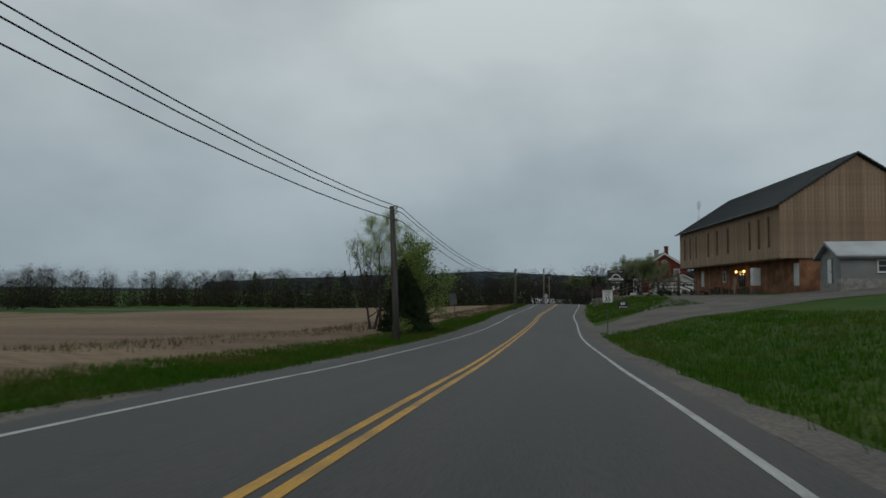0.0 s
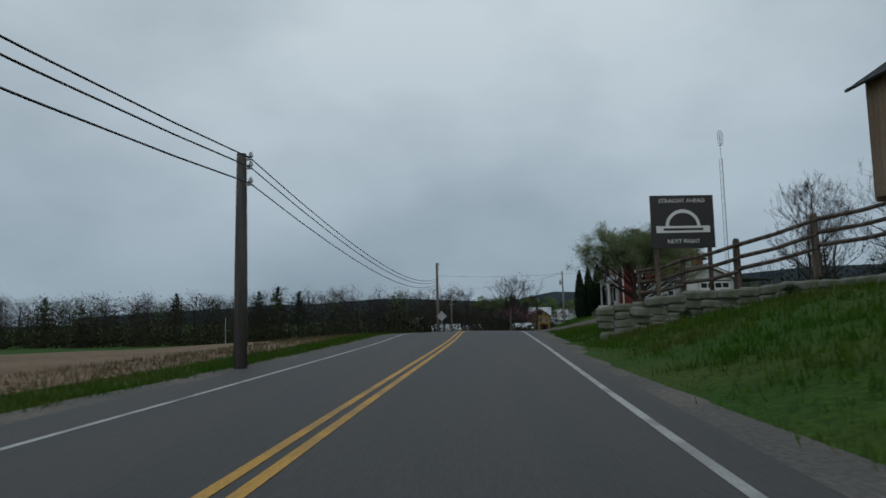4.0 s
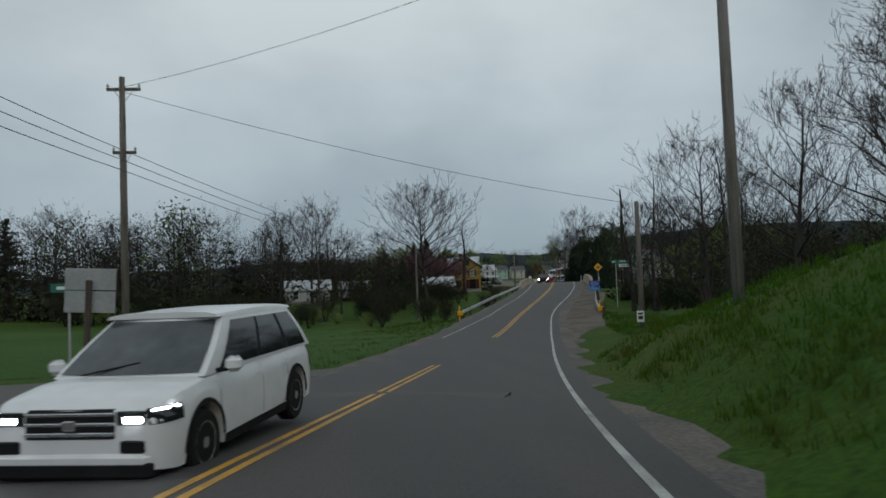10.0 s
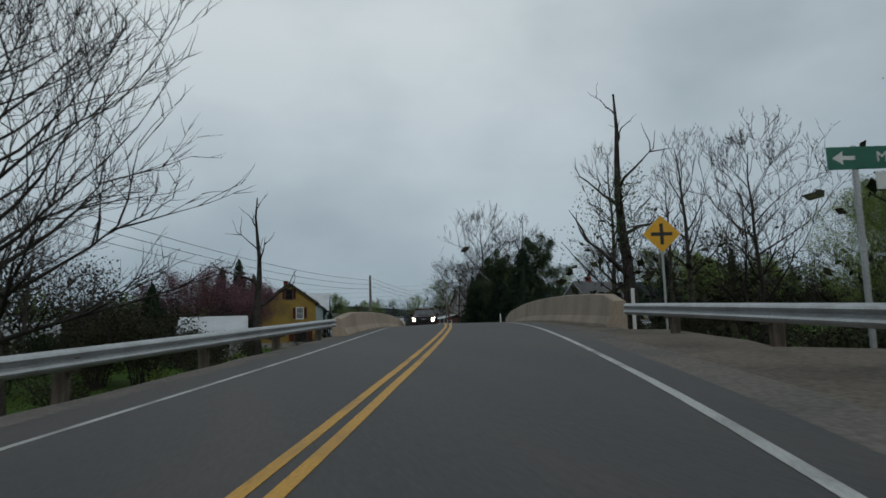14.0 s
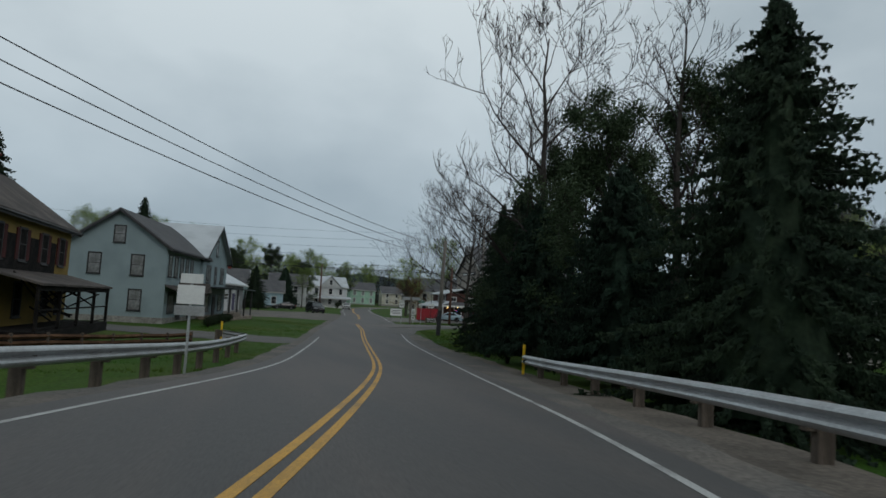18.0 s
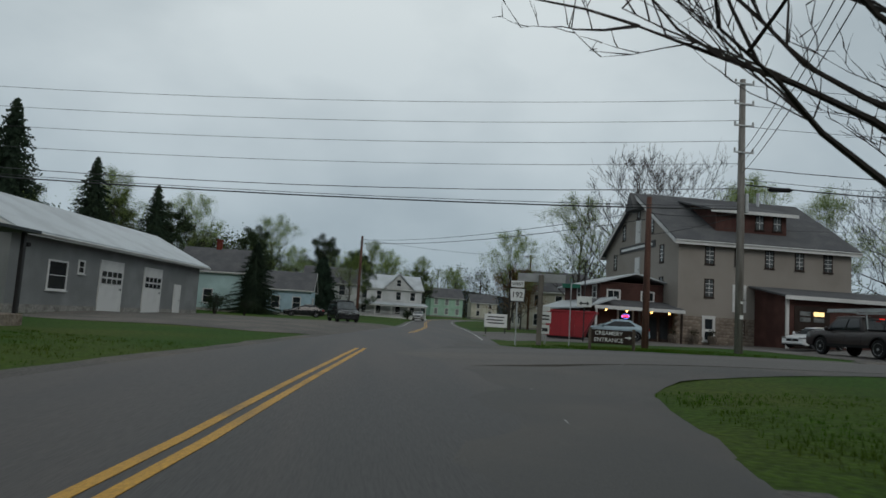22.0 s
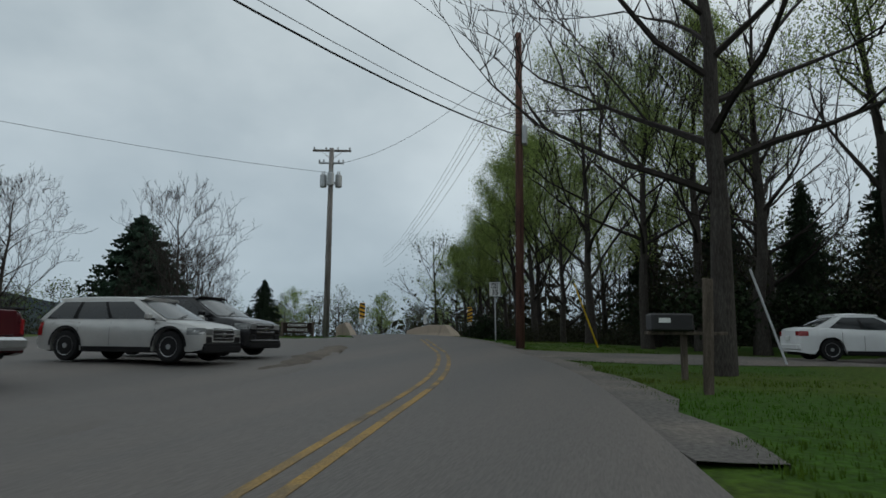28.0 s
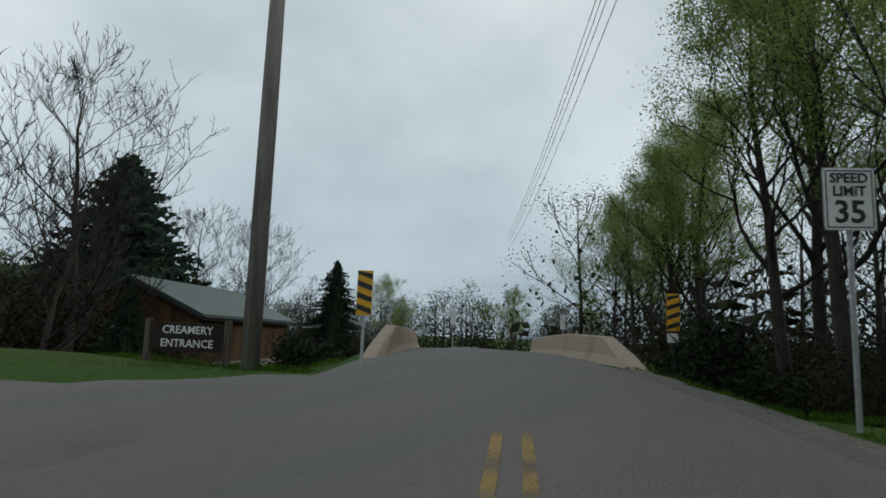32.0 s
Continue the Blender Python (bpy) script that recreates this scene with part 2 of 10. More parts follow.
BARNDARK = mat("barn_louvre", (0.095, 0.052, 0.03), 0.3, 0.8, 0.9, 0.3, 12, stretch=(3, 3, 0.5))
DKROOF = mat("dark_metal_roof", (0.022, 0.030, 0.035), 0.15, 0.7, 0.6, 0.05, 20)
MROOF = mat("metal_roof", (0.43, 0.46, 0.48), 0.15, 0.5, 0.45, 0.05, 20, tint=(0.33, 0.35, 0.37))
SHINGLE = mat("shingles", (0.085, 0.085, 0.09), 0.25, 0.8, 0.9, 0.4, 20, tint=(0.11, 0.11, 0.112), wave=("Z", 5, 0.3))
SHINGLE_DK = mat("old_shingles", (0.07, 0.062, 0.058), 0.35, 0.8, 0.9, 0.4, 20, tint=(0.12, 0.10, 0.09), wave=("Z", 5, 0.3))
SLATE = mat("slate_roof", (0.12, 0.125, 0.135), 0.25, 0.8, 0.7, 0.3, 20, wave=("Z", 5, 0.3))
BRICK = mat("red_brick", (0.145, 0.036, 0.028), 0.25, 1.0, 0.9, 0.4, 25, tint=(0.11, 0.03, 0.024), wave=("Z", 13, 0.25))
BRICK2 = mat("barn_brick", (0.26, 0.125, 0.075), 0.3, 1.0, 0.9, 0.4, 25, wave=("Z", 13, 0.25))
STONE = mat("field_stone", (0.25, 0.21, 0.175), 0.35, 2.2, 0.9, 0.6, 9, tint=(0.15, 0.115, 0.09), spread=0.45)
MOSSY = mat("mossy_field_stone", (0.20, 0.195, 0.175), 0.3, 2.2, 0.9, 0.6, 9, tint=(0.09, 0.105, 0.06))
STONE_GR = mat("grey_stone", (0.28, 0.27, 0.25), 0.3, 2.2, 0.9, 0.6, 9, tint=(0.18, 0.17, 0.155))
WHITE = mat("white_paint", (0.6, 0.6, 0.59), 0.10, 0.7, 0.7, 0.08, 20, tint=(0.47, 0.47, 0.46), tintat=0.62)
WHITESID = mat("white_siding", (0.47, 0.48, 0.48), 0.10, 0.7, 0.75, 0.08, 20, wave=("Z", 8, 0.35))
BLUEGREY = mat("blue_grey_siding", (0.25, 0.315, 0.33), 0.12, 0.6, 0.8, 0.08, 20, tint=(0.215, 0.27, 0.285), wave=("Z", 8, 0.35))
GREYSID = mat("grey_siding", (0.215, 0.222, 0.222), 0.12, 0.6, 0.8, 0.08, 20, wave=("Z", 7, 0.35))
YELLOWSID = mat("yellow_siding", (0.27, 0.185, 0.05), 0.16, 0.6, 0.8, 0.08, 20, tint=(0.2, 0.14, 0.045), wave=("Z", 8, 0.35))
LTBLUE = mat("light_blue_siding", (0.33, 0.45, 0.52), 0.12, 0.6, 0.8, 0.08, 20, wave=("Z", 8, 0.35))
AQUA = mat("aqua_siding", (0.36, 0.49, 0.49), 0.12, 0.6, 0.8, 0.08, 20, wave=("Z", 8, 0.35))
MINT = mat("mint_siding", (0.30, 0.46, 0.36), 0.12, 0.6, 0.8, 0.08, 20, wave=("Z", 8, 0.35))
CREAM = mat("cream_siding", (0.46, 0.44, 0.37), 0.12, 0.6, 0.8, 0.08, 20, wave=("Z", 8, 0.35))
TAUPE = mat("taupe_stucco", (0.285, 0.258, 0.232), 0.10, 0.4, 0.9, 0.12, 30, tint=(0.25, 0.225, 0.20))
REDBROWN = mat("red_brown_siding", (0.082, 0.040, 0.034), 0.22, 0.8, 0.8, 0.12, 20, wave=("X", 5, 0.3))
TRIMBLK = mat("black_trim", (0.018, 0.018, 0.02), 0.2, 1, 0.6)
CHAR = mat("charred_wood", (0.016, 0.014, 0.013), 0.5, 2.0, 0.95, 0.6, 12)
GLASS = mat("dark_window_glass", (0.020, 0.024, 0.028), 0.15, 0.8, 0.08, 0.0, 5)
GLASSLT = mat("curtained_glass", (0.21, 0.22, 0.22), 0.3, 1.5, 0.15, 0.0, 5)
MILLGLASS = mat("grey_window_glass", (0.10, 0.11, 0.115), 0.3, 1.2, 0.12, 0.0, 5)
LITGLASS = mat("lit_window", (1.0, 0.72, 0.32), 0.1, 2, 0.4, 0.0, 5, emit=1.4)
LAMP = mat("amber_lamp", (1.0, 0.55, 0.13), 0.05, 2, 0.4, 0.0, 5, emit=7.0)
LAMPW = mat("white_lamp", (1.0, 0.93, 0.75), 0.05, 2, 0.4, 0.0, 5, emit=7.0)
HEAD = mat("headlight_on", (0.9, 0.95, 1.0), 0.02, 2, 0.3, 0.0, 5, emit=45.0)
HEADW = mat("headlight_warm", (1.0, 0.95, 0.75), 0.02, 2, 0.3, 0.0, 5, emit=18.0)
TAIL = mat("tail_light_on", (0.9, 0.012, 0.006), 0.02, 2, 0.3, 0.0, 5, emit=1.0)
TAILOFF = mat("tail_light", (0.22, 0.01, 0.012), 0.1, 2, 0.15, 0.0, 5)
NEONR = mat("neon_red", (1.0, 0.06, 0.16), 0.02, 2, 0.4, 0.0, 5, emit=3.5)
NEONB = mat("neon_blue", (0.12, 0.2, 1.0), 0.02, 2, 0.4, 0.0, 5, emit=3.0)
SIGNW = mat("sign_white", (0.66, 0.67, 0.66), 0.06, 1.5, 0.5, 0.02, 15)
SIGNBACK = mat("sign_back_aluminium", (0.33, 0.34, 0.34), 0.12, 1.5, 0.5, 0.02, 15, metal=0.3)
SIGNBLK = mat("sign_black", (0.014, 0.014, 0.015), 0.1, 1.5, 0.5)
SIGNYEL = mat("sign_yellow", (0.70, 0.36, 0.012), 0.06, 1.5, 0.5, 0.02, 15)
SIGNGRN = mat("sign_green", (0.005, 0.13, 0.085), 0.08, 1.5, 0.5, 0.02, 15)
SIGNBLU = mat("sign_blue", (0.012, 0.045, 0.27), 0.08, 1.5, 0.5, 0.02, 15)
SIGNSKY = mat("sign_light_blue", (0.03, 0.20, 0.50), 0.08, 1.5, 0.5, 0.02, 15)
SIGNPALE = mat("sign_faded_lines", (0.20, 0.28, 0.50), 0.08, 1.5, 0.5, 0.02, 15)
SIGNBRN = mat("sign_brown_board", (0.035, 0.024, 0.02), 0.2, 1.5, 0.7, 0.1, 15)
YPLASTIC = mat("yellow_plastic", (0.72, 0.46, 0.012), 0.08, 2, 0.5)
OPLASTIC = mat("orange_yellow_sheeting", (0.75, 0.36, 0.01), 0.08, 2, 0.5)
REDSTEEL = mat("red_steel", (0.30, 0.014, 0.022), 0.15, 0.8, 0.55, 0.05, 15, tint=(0.22, 0.012, 0.018))
RUBBER = mat("rubber", (0.016, 0.016, 0.017), 0.2, 3, 0.85, 0.1)
CHROME = mat("chrome", (0.55, 0.56, 0.57), 0.06, 2, 0.22, 0.0, 5, metal=0.9)
RIM = mat("alloy_rim", (0.38, 0.39, 0.40), 0.1, 2, 0.35, 0.0, 5, metal=0.7)
BLKPL = mat("black_plastic", (0.013, 0.013, 0.014), 0.15, 3, 0.7)
CARWHITE = mat("white_car_paint", (0.66, 0.67, 0.68), 0.03, 2, 0.22, 0.0, 5)
CARBLACK = mat("black_car_paint", (0.014, 0.014, 0.016), 0.05, 2, 0.2, 0.0, 5)
CARDKRED = mat("dark_red_car_paint", (0.055, 0.008, 0.011), 0.08, 2, 0.25, 0.0, 5)
CARMAROON = mat("dusty_maroon_car_paint", (0.014, 0.007, 0.007), 0.25, 1.2, 0.35, 0.02, 15, tint=(0.022, 0.013, 0.011))
CARSILVER = mat("silver_car_paint", (0.42, 0.42, 0.41), 0.04, 2, 0.3, 0.0, 5, metal=0.4)
CARBLUE = mat("pale_blue_car_paint", (0.28, 0.37, 0.42), 0.04, 2, 0.3, 0.0, 5, metal=0.2)
SCREEN = mat("windscreen_glass", (0.055, 0.064, 0.068), 0.2, 2, 0.06, 0.0, 5)
CARGLASS = mat("car_glass", (0.016, 0.019, 0.021), 0.1, 2, 0.05, 0.0, 5)
# distance haze is mixed into this colour as blue-grey
HILL = mat("hazy_hill_woods", (0.03, 0.043, 0.052), 0.25, 0.02, 1.0, 0.3, 0.3, tint=(0.04, 0.054, 0.06))
WINDOWLESS = mat("dark_opening", (0.01, 0.01, 0.011), 0.2, 1, 0.9)
BLUETARP = mat("blue_tank", (0.03, 0.16, 0.55), 0.1, 1, 0.4)

# ---------------------------------------------------------------- shapes


class Shape:
    """Collects corners and faces for one mesh."""

    def __init__(self):
        self.v, self.f = [], []

    def add(self, pts, faces):
        k = len(self.v)
        self.v.extend(pts)
        self.f.extend([tuple(i + k for i in q) for q in faces])
        return self

    def box(self, x0, y0, z0, x1, y1, z1, c=0.0):
        if c <= 0:
            p = [(x, y, z) for z in (z0, z1) for y in (y0, y1) for x in (x0, x1)]
            return self.add(p, [(0, 2, 3, 1), (4, 5, 7, 6), (0, 1, 5, 4), (2, 6, 7, 3), (0, 4, 6, 2), (1, 3, 7, 5)])
        c = min(c, abs(x1 - x0) / 3, abs(y1 - y0) / 3, abs(z1 - z0) / 3)
        p = []
        for z, s in ((z0, 0), (z0 + c, 1), (z1 - c, 1), (z1, 0)):
            a = 0 if s else c
            q = c if s else c
            xa, xb, ya, yb = x0 + a, x1 - a, y0 + a, y1 - a
            p += [(xa + q, ya, z), (xb - q, ya, z), (xb, ya + q, z), (xb, yb - q, z), (xb - q, yb, z), (xa + q, yb, z), (xa, yb - q, z), (xa, ya + q, z)]
        f = [tuple(range(7, -1, -1)), tuple(range(24, 32))]
        for r in range(3):
            for i in range(8):
                j = (i + 1) % 8
                f.append((r * 8 + i, r * 8 + j, r * 8 + 8 + j, r * 8 + 8 + i))
        return self.add(p, f)

    def prism(self, poly, axis, a, b):
        """A flat outline of (u, v) pairs drawn out along an axis from a to b."""
        put = {"x": lambda u, v, w: (w, u, v), "y": lambda u, v, w: (u, w, v), "z": lambda u, v, w: (u, v, w)}[axis]
        n = len(poly)
        p = [put(u, v, a) for u, v in poly] + [put(u, v, b) for u, v in poly]
        f = [tuple(range(n - 1, -1, -1)), tuple(range(n, 2 * n))]
        f += [(i, (i + 1) % n, n + (i + 1) % n, n + i) for i in range(n)]
        return self.add(p, f)

    def tube(self, pts, radii, sides=6, cap=True):
        pts = [Vector(p) for p in pts]
        if not hasattr(radii, "__len__"):
            radii = [radii] * len(pts)
        k, out, n = len(self.v), [], len(pts)
        for i, p in enumerate(pts):
            d = (pts[min(i + 1, n - 1)] - pts[max(i - 1, 0)]).normalized()
            a = d.cross(Vector((0, 0, 1)) if abs(d.z) < 0.9 else Vector((1, 0, 0))).normalized()
            b = d.cross(a)
            for s in range(sides):
                w = 2 * math.pi * s / sides
                out.append(tuple(p + radii[i] * (math.cos(w) * a + math.sin(w) * b)))
        f = []
        for i in range(n - 1):
            for s in range(sides):
                t = (s + 1) % sides
                f.append((i * sides + s, i * sides + t, (i + 1) * sides + t, (i + 1) * sides + s))
        if cap:
            f += [tuple(range(sides - 1, -1, -1)), tuple(range((n - 1) * sides, n * sides))]
        return self.add(out, f)

    def cyl(self, x, y, z0, z1, r, r1=None, sides=10):
        return self.tube([(x, y, z0), (x, y, z1)], [r, r if r1 is None else r1], sides)

    def mesh(self, name):
        me = bpy.data.meshes.new(name)
        me.from_pydata(self.v, [], self.f)
        me.update()
        return me


def part(name, shape, material, parent=None, label="", at=None, smooth=False):
    me = shape if isinstance(shape, bpy.types.Mesh) else shape.mesh(name)
    if not me.materials:
        me.materials.append(material)
    if smooth:
        me.shade_smooth()
    ob = new(name, me)
    ob.parent = parent
    if at is not None:
        ob.matrix_basis = at
    if label:
        tagged(ob, label)
    return ob


def thing(name, label, category, at=None, group="", kind=""):
    ob = new(name)
    ob.empty_display_size = 0.2
    if at is not None:
        ob.matrix_basis = at
    return tagged(ob, label, category, group, kind)


def single(name, shape, material, label, category, at=None, group="", kind="", smooth=False):
    return tagged(part(name, shape, material, None, "", at, smooth), label, category, group, kind)


def letters(text, size, material, parent, at, name="lettering", bold=0.0):
    """Flat raised letters, as a mesh."""
    cu = bpy.data.curves.new(name, "FONT")
    cu.body, cu.size, cu.align_x, cu.align_y, cu.extrude, cu.offset = text, size, "CENTER", "CENTER", 0.004, bold
    cu.resolution_u = 2
    tmp = new("tmp", cu)
    me = bpy.data.meshes.new_from_object(tmp.evaluated_get(bpy.context.evaluated_depsgraph_get()))
    bpy.data.objects.remove(tmp)
    me.materials.clear()
    me.materials.append(material)
    ob = new(name, me)
    ob.parent, ob.matrix_basis = parent, at
    return ob


# ---------------------------------------------------------------- the lie of the land
MAIN = [(-3.6, -260, 6.0), (-3.5, -150, 3.4), (-3.35, -94, 1.43), (-3.4, -76, 0.65), (-3.5, -58, 0.05), (-3.2, -41, -0.07), (-2.95, -25, -0.03), (-1.65, 0, 0.10),
        (-0.95, 16, 0.19), (-0.05, 31.6, -0.34), (1.25, 48, -1.37), (3.5, 64.6, -2.67), (6.6, 82, -4.22), (10.6, 99.3, -5.32), (15.2, 116.5, -5.77), (20.0, 132.5, -5.42), (26.0, 148.4, -4.62),
        (31.5, 165, -3.92), (36.25, 181.5, -3.52), (40.4, 195.3, -3.64), (44.35, 209.9, -4.23), (47.35, 224.9, -4.97), (49.25, 238.9, -5.32), (50.9, 252, -5.47), (53.2, 268, -5.27),
        (57.2, 295, -5.2), (61.0, 325, -5.2), (64.5, 360, -5.0), (69.5, 392, -4.6), (81, 416, -4.2), (105, 436, -4.0), (150, 452, -4.0)]
SIDE = [(54.0, 274.6, -5.25), (60, 276.0, -5.02), (66, 276.0, -4.92), (74.2, 276.2, -4.85), (81.3, 276.75, -4.78), (88.0, 277.6, -4.6), (92.5, 278.25, -4.48), (96.5, 279.1, -4.35), (101.7, 280.5, -4.2), (106.1, 282.0, -4.05), (112.7, 284.35, -3.78), (119, 287.0, -3.57), (126, 290.2, -3.42),
        (140, 296.8, -3.5), (165, 309.0, -4.3), (200, 326, -5.0), (260, 352, -5.0)]
LANE = [(8.6, 84.5, -4.6), (2, 87.5, -4.7), (-8, 92, -4.75), (-30, 98.5, -4.75), (-70, 104, -4.8), (-130, 110, -4.9), (-230, 118, -5.0)]


def smooth_line(pts, step=1.5):
    """An even run of (x, y, z) through the given points."""
    p = np.array(pts, float)
    p = np.vstack([2 * p[0] - p[1], p, 2 * p[-1] - p[-2]])
    out = []
    for i in range(1, len(p) - 2):
        n = max(2, int(np.linalg.norm(p[i + 1] - p[i]) / step))
        for t in np.arange(n) / n:
            a, b, c, d = p[i - 1 : i + 3]
            out.append(0.5 * (2 * b + (c - a) * t + (2 * a - 5 * b + 4 * c - d) * t * t + (3 * b - a - 3 * c + d) * t ** 3))
    out.append(p[-2])
    return np.array(out)


def bank(y):
    """Rise of the main road to the right, per metre."""
    return np.interp(y, [112, 136, 160, 182, 200], [0.0, 0.030, 0.030, 0.012, 0.0])


LINES = [smooth_line(MAIN), smooth_line(SIDE), smooth_line(LANE)]


def frames_of(line):
    d = np.gradient(line[:, :2], axis=0)
    d /= np.linalg.norm(d, axis=1)[:, None]
    return d, np.c_[d[:, 1], -d[:, 0]]


FR = [frames_of(l) for l in LINES]
# rise of the land over the road at y, at these distances to its left and right
LEFT_D = [3.9, 6, 10, 25, 80]
LEFT = [(-260, 0, 0, 0, 0, 0), (-80, -0.15, -0.1, 0.1, 0, -1), (0, -0.15, -0.15, -0.3, -0.6, -1.5), (45, -0.15, -0.2, -0.5, -1.2, -2.8), (75, -0.15, -0.2, -0.4, -0.7, -1.3), (100, -0.15, -0.1, 0.1, 0.4, 0.5),
        (120, -0.15, -0.4, -0.6, -0.4, 0.2), (140, -0.15, -0.9, -1.6, -1.7, -0.6), (160, -0.15, -2.0, -3.6, -3.4, -2.2), (185, -0.15, -1.8, -3, -2.8, -2), (205, -0.15, -1.0, -2.2, -2.0, -1.6), (225, -0.15, -0.3, -0.5, -0.4, -0.4), (260, -0.15, 0.0, 0.1, 0.2, 0.3), (480, -0.15, 0, 0.1, 0.3, 1)]
RIGHT_D = [4.7, 6.4, 10, 25, 80]
RIGHT = [(-260, -0.15, 0.1, 0.6, 2, 3), (-70, -0.15, 0.1, 1.0, 2.6, 3.2), (-48, -0.15, 0.15, 0.9, 2.7, 3.2), (-30, -0.15, 0.5, 1.4, 2.6, 3.3), (-8, -0.15, 0.5, 1.5, 2.3, 3.0), (10, -0.15, 0.15, 0.6, 1.5, 2.2), (28, -0.15, 0.1, 1.1, 2.4, 2.9),
         (45, -0.15, 0.3, 1.6, 3.1, 3.6), (65, -0.15, 1.3, 3.1, 5.2, 6.5), (88, -0.15, 1.6, 3.7, 6.4, 8), (104, -0.15, 0.3, 1.2, 3.6, 6), (120, -0.15, -0.1, 0.2, 1.0, 3), (140, -0.15, -0.5, -1.2, -1, 1), (160, -0.15, -2.0, -3.6, -3.4, -2), (185, -0.15, -1.8, -3.2, -2.8, -1), (205, -0.15, -0.7, -1.6, -1.4, -0.6),
         (230, -0.15, -0.1, -0.2, -0.2, 0), (260, -0.13, 0.0, 0.06, 0.1, 0.1), (480, -0.13, 0, 0, 0.2, 1)]


def table(tab, dist, y, d):
    t = np.array(tab)
    cols = np.array([np.interp(y, t[:, 0], t[:, k + 1]) for k in range(len(dist))])
    g, out = [0.0, *dist, 400.0], np.zeros_like(d)
    cols = np.vstack([np.full(len(y), -0.06), cols, cols[-1]])
    for k in range(len(g) - 1):
        m = (d >= g[k]) & (d < g[k + 1])
        w = np.clip((d - g[k]) / (g[k + 1] - g[k]), 0, 1)
        out = np.where(m, cols[k] * (1 - w) + cols[k + 1] * w, out)
    return np.where(d >= g[-1], cols[-1], out)


def land(xs, ys):
    """Height of the ground at many places."""
    xs, ys = np.asarray(xs, float).ravel(), np.asarray(ys, float).ravel()
    tot, zz = np.zeros_like(xs), np.zeros_like(xs)
    for k, line in enumerate(LINES):
        sub = line[::2]
        best, idx = np.full(len(xs), 1e9), np.zeros(len(xs), int)
        for a in range(0, len(xs), 20000):
            q = (xs[a : a + 20000, None] - sub[None, :, 0]) ** 2 + (ys[a : a + 20000, None] - sub[None, :, 1]) ** 2
            idx[a : a + 20000] = q.argmin(1)
            best[a : a + 20000] = q.min(1)
        right = FR[k][1][::2][idx]
        off = np.stack([xs, ys], 1) - sub[idx, :2]
        side = (off * right).sum(1)
        along = (off * np.stack([-right[:, 1], right[:, 0]], 1)).sum(1)
        slope = np.gradient(sub[:, 2], axis=0)[idx] / 3.0
        d = np.sqrt(best)
        z = sub[idx, 2] + slope * np.clip(along, -2, 2)
        if k == 0:
            z = z + np.where(side < 0, table(LEFT, LEFT_D, sub[idx, 1], d), table(RIGHT, RIGHT_D, sub[idx, 1], d)) + bank(sub[idx, 1]) * np.clip(side, -6, 6)
        elif k == 1:
            z = z + np.where(d < 3.4, -0.15, np.interp(d, [3.4, 6, 20, 60], [-0.1, -0.15, -0.1, -0.2])) - np.where(xs > 118, np.clip(d - 4, 0, 6) * 0.45, 0)
        else:
            z = z - 0.06
        w = (1.0 if k < 2 else 0.2) / (d + 1.5) ** 3.0
        if k == 2:
            w = np.where(d < 3, 0.9 / (d + 1.5) ** 3.0, w)
        tot += w
        zz += w * z
    return zz / tot


def gz(x, y):
    return float(land([x], [y])[0])


CROWN = 0.022  # fall of the surface per metre from the middle of the main road


def ribbon(name, k, a, b, z, material, label, category, s0=-1e9, s1=1e9, kind="structure", parent=None, dash=None, thick=0.05, ragged=0.0):
    """A strip along road k from a to b metres right of its middle, between two ends (y for the main road, x for the others)."""
    line, (_, right) = LINES[k], FR[k]
    ax = 1 if k == 0 else 0
    keep = [i for i in range(len(line)) if s0 <= line[i, ax] <= s1]
    s = Shape()
    rnd = random.Random(len(name) * 7 + s0)
    runs = [keep]
    for run in runs:
        if len(run) < 2:
            continue
        pts = []
        for i in run:
            ra, rb = (rnd.uniform(-ragged, ragged), rnd.uniform(-ragged, ragged)) if ragged else (0, 0)
            ends = [(v(line[i, ax]) if callable(v) else v) for v in (a, b)]
            for off in ((ends[0] + ra, (ends[0] + ends[1]) / 2, ends[1] + rb) if abs(ends[1] - ends[0]) < 5 else (ends[0], 0.0, ends[1])):
                q = line[i, :2] + right[i] * off
                fall = CROWN * min(abs(off), 4.2) - float(bank(line[i, 1])) * off if k == 0 else 0.03 * min(abs(off), 3.3) if k == 1 else 0.0
                for zz in (z - fall, z - fall - thick):
                    pts.append((q[0], q[1], line[i, 2] + zz))
        f = []
        for i in range(len(run) - 1):
            o = i * 6
            f += [(o, o + 2, o + 8, o + 6), (o + 2, o + 4, o + 10, o + 8), (o + 1, o, o + 6, o + 7), (o + 4, o + 5, o + 11, o + 10)]
        s.add(pts, f)
    if parent is not None:
        return part(name, s, material, parent, label)
    return single(name, s, material, label, category, kind=kind)


# ---------------------------------------------------------------- buildings
def wall_at(face, u, v, L, W):
    """Frame of a wall: u along it seen from outside left to right, v up."""
    if face == "s":
        return pose(u - L / 2, -W / 2, v, 0, 0, 0)
    if face == "n":
        return pose(L / 2 - u, W / 2, v, 0, 0, 180)
    if face == "e":
        return pose(L / 2, u - W / 2, v, 0, 0, 90)
    return pose(-L / 2, W / 2 - u, v, 0, 0, -90)


WINMESH = {}


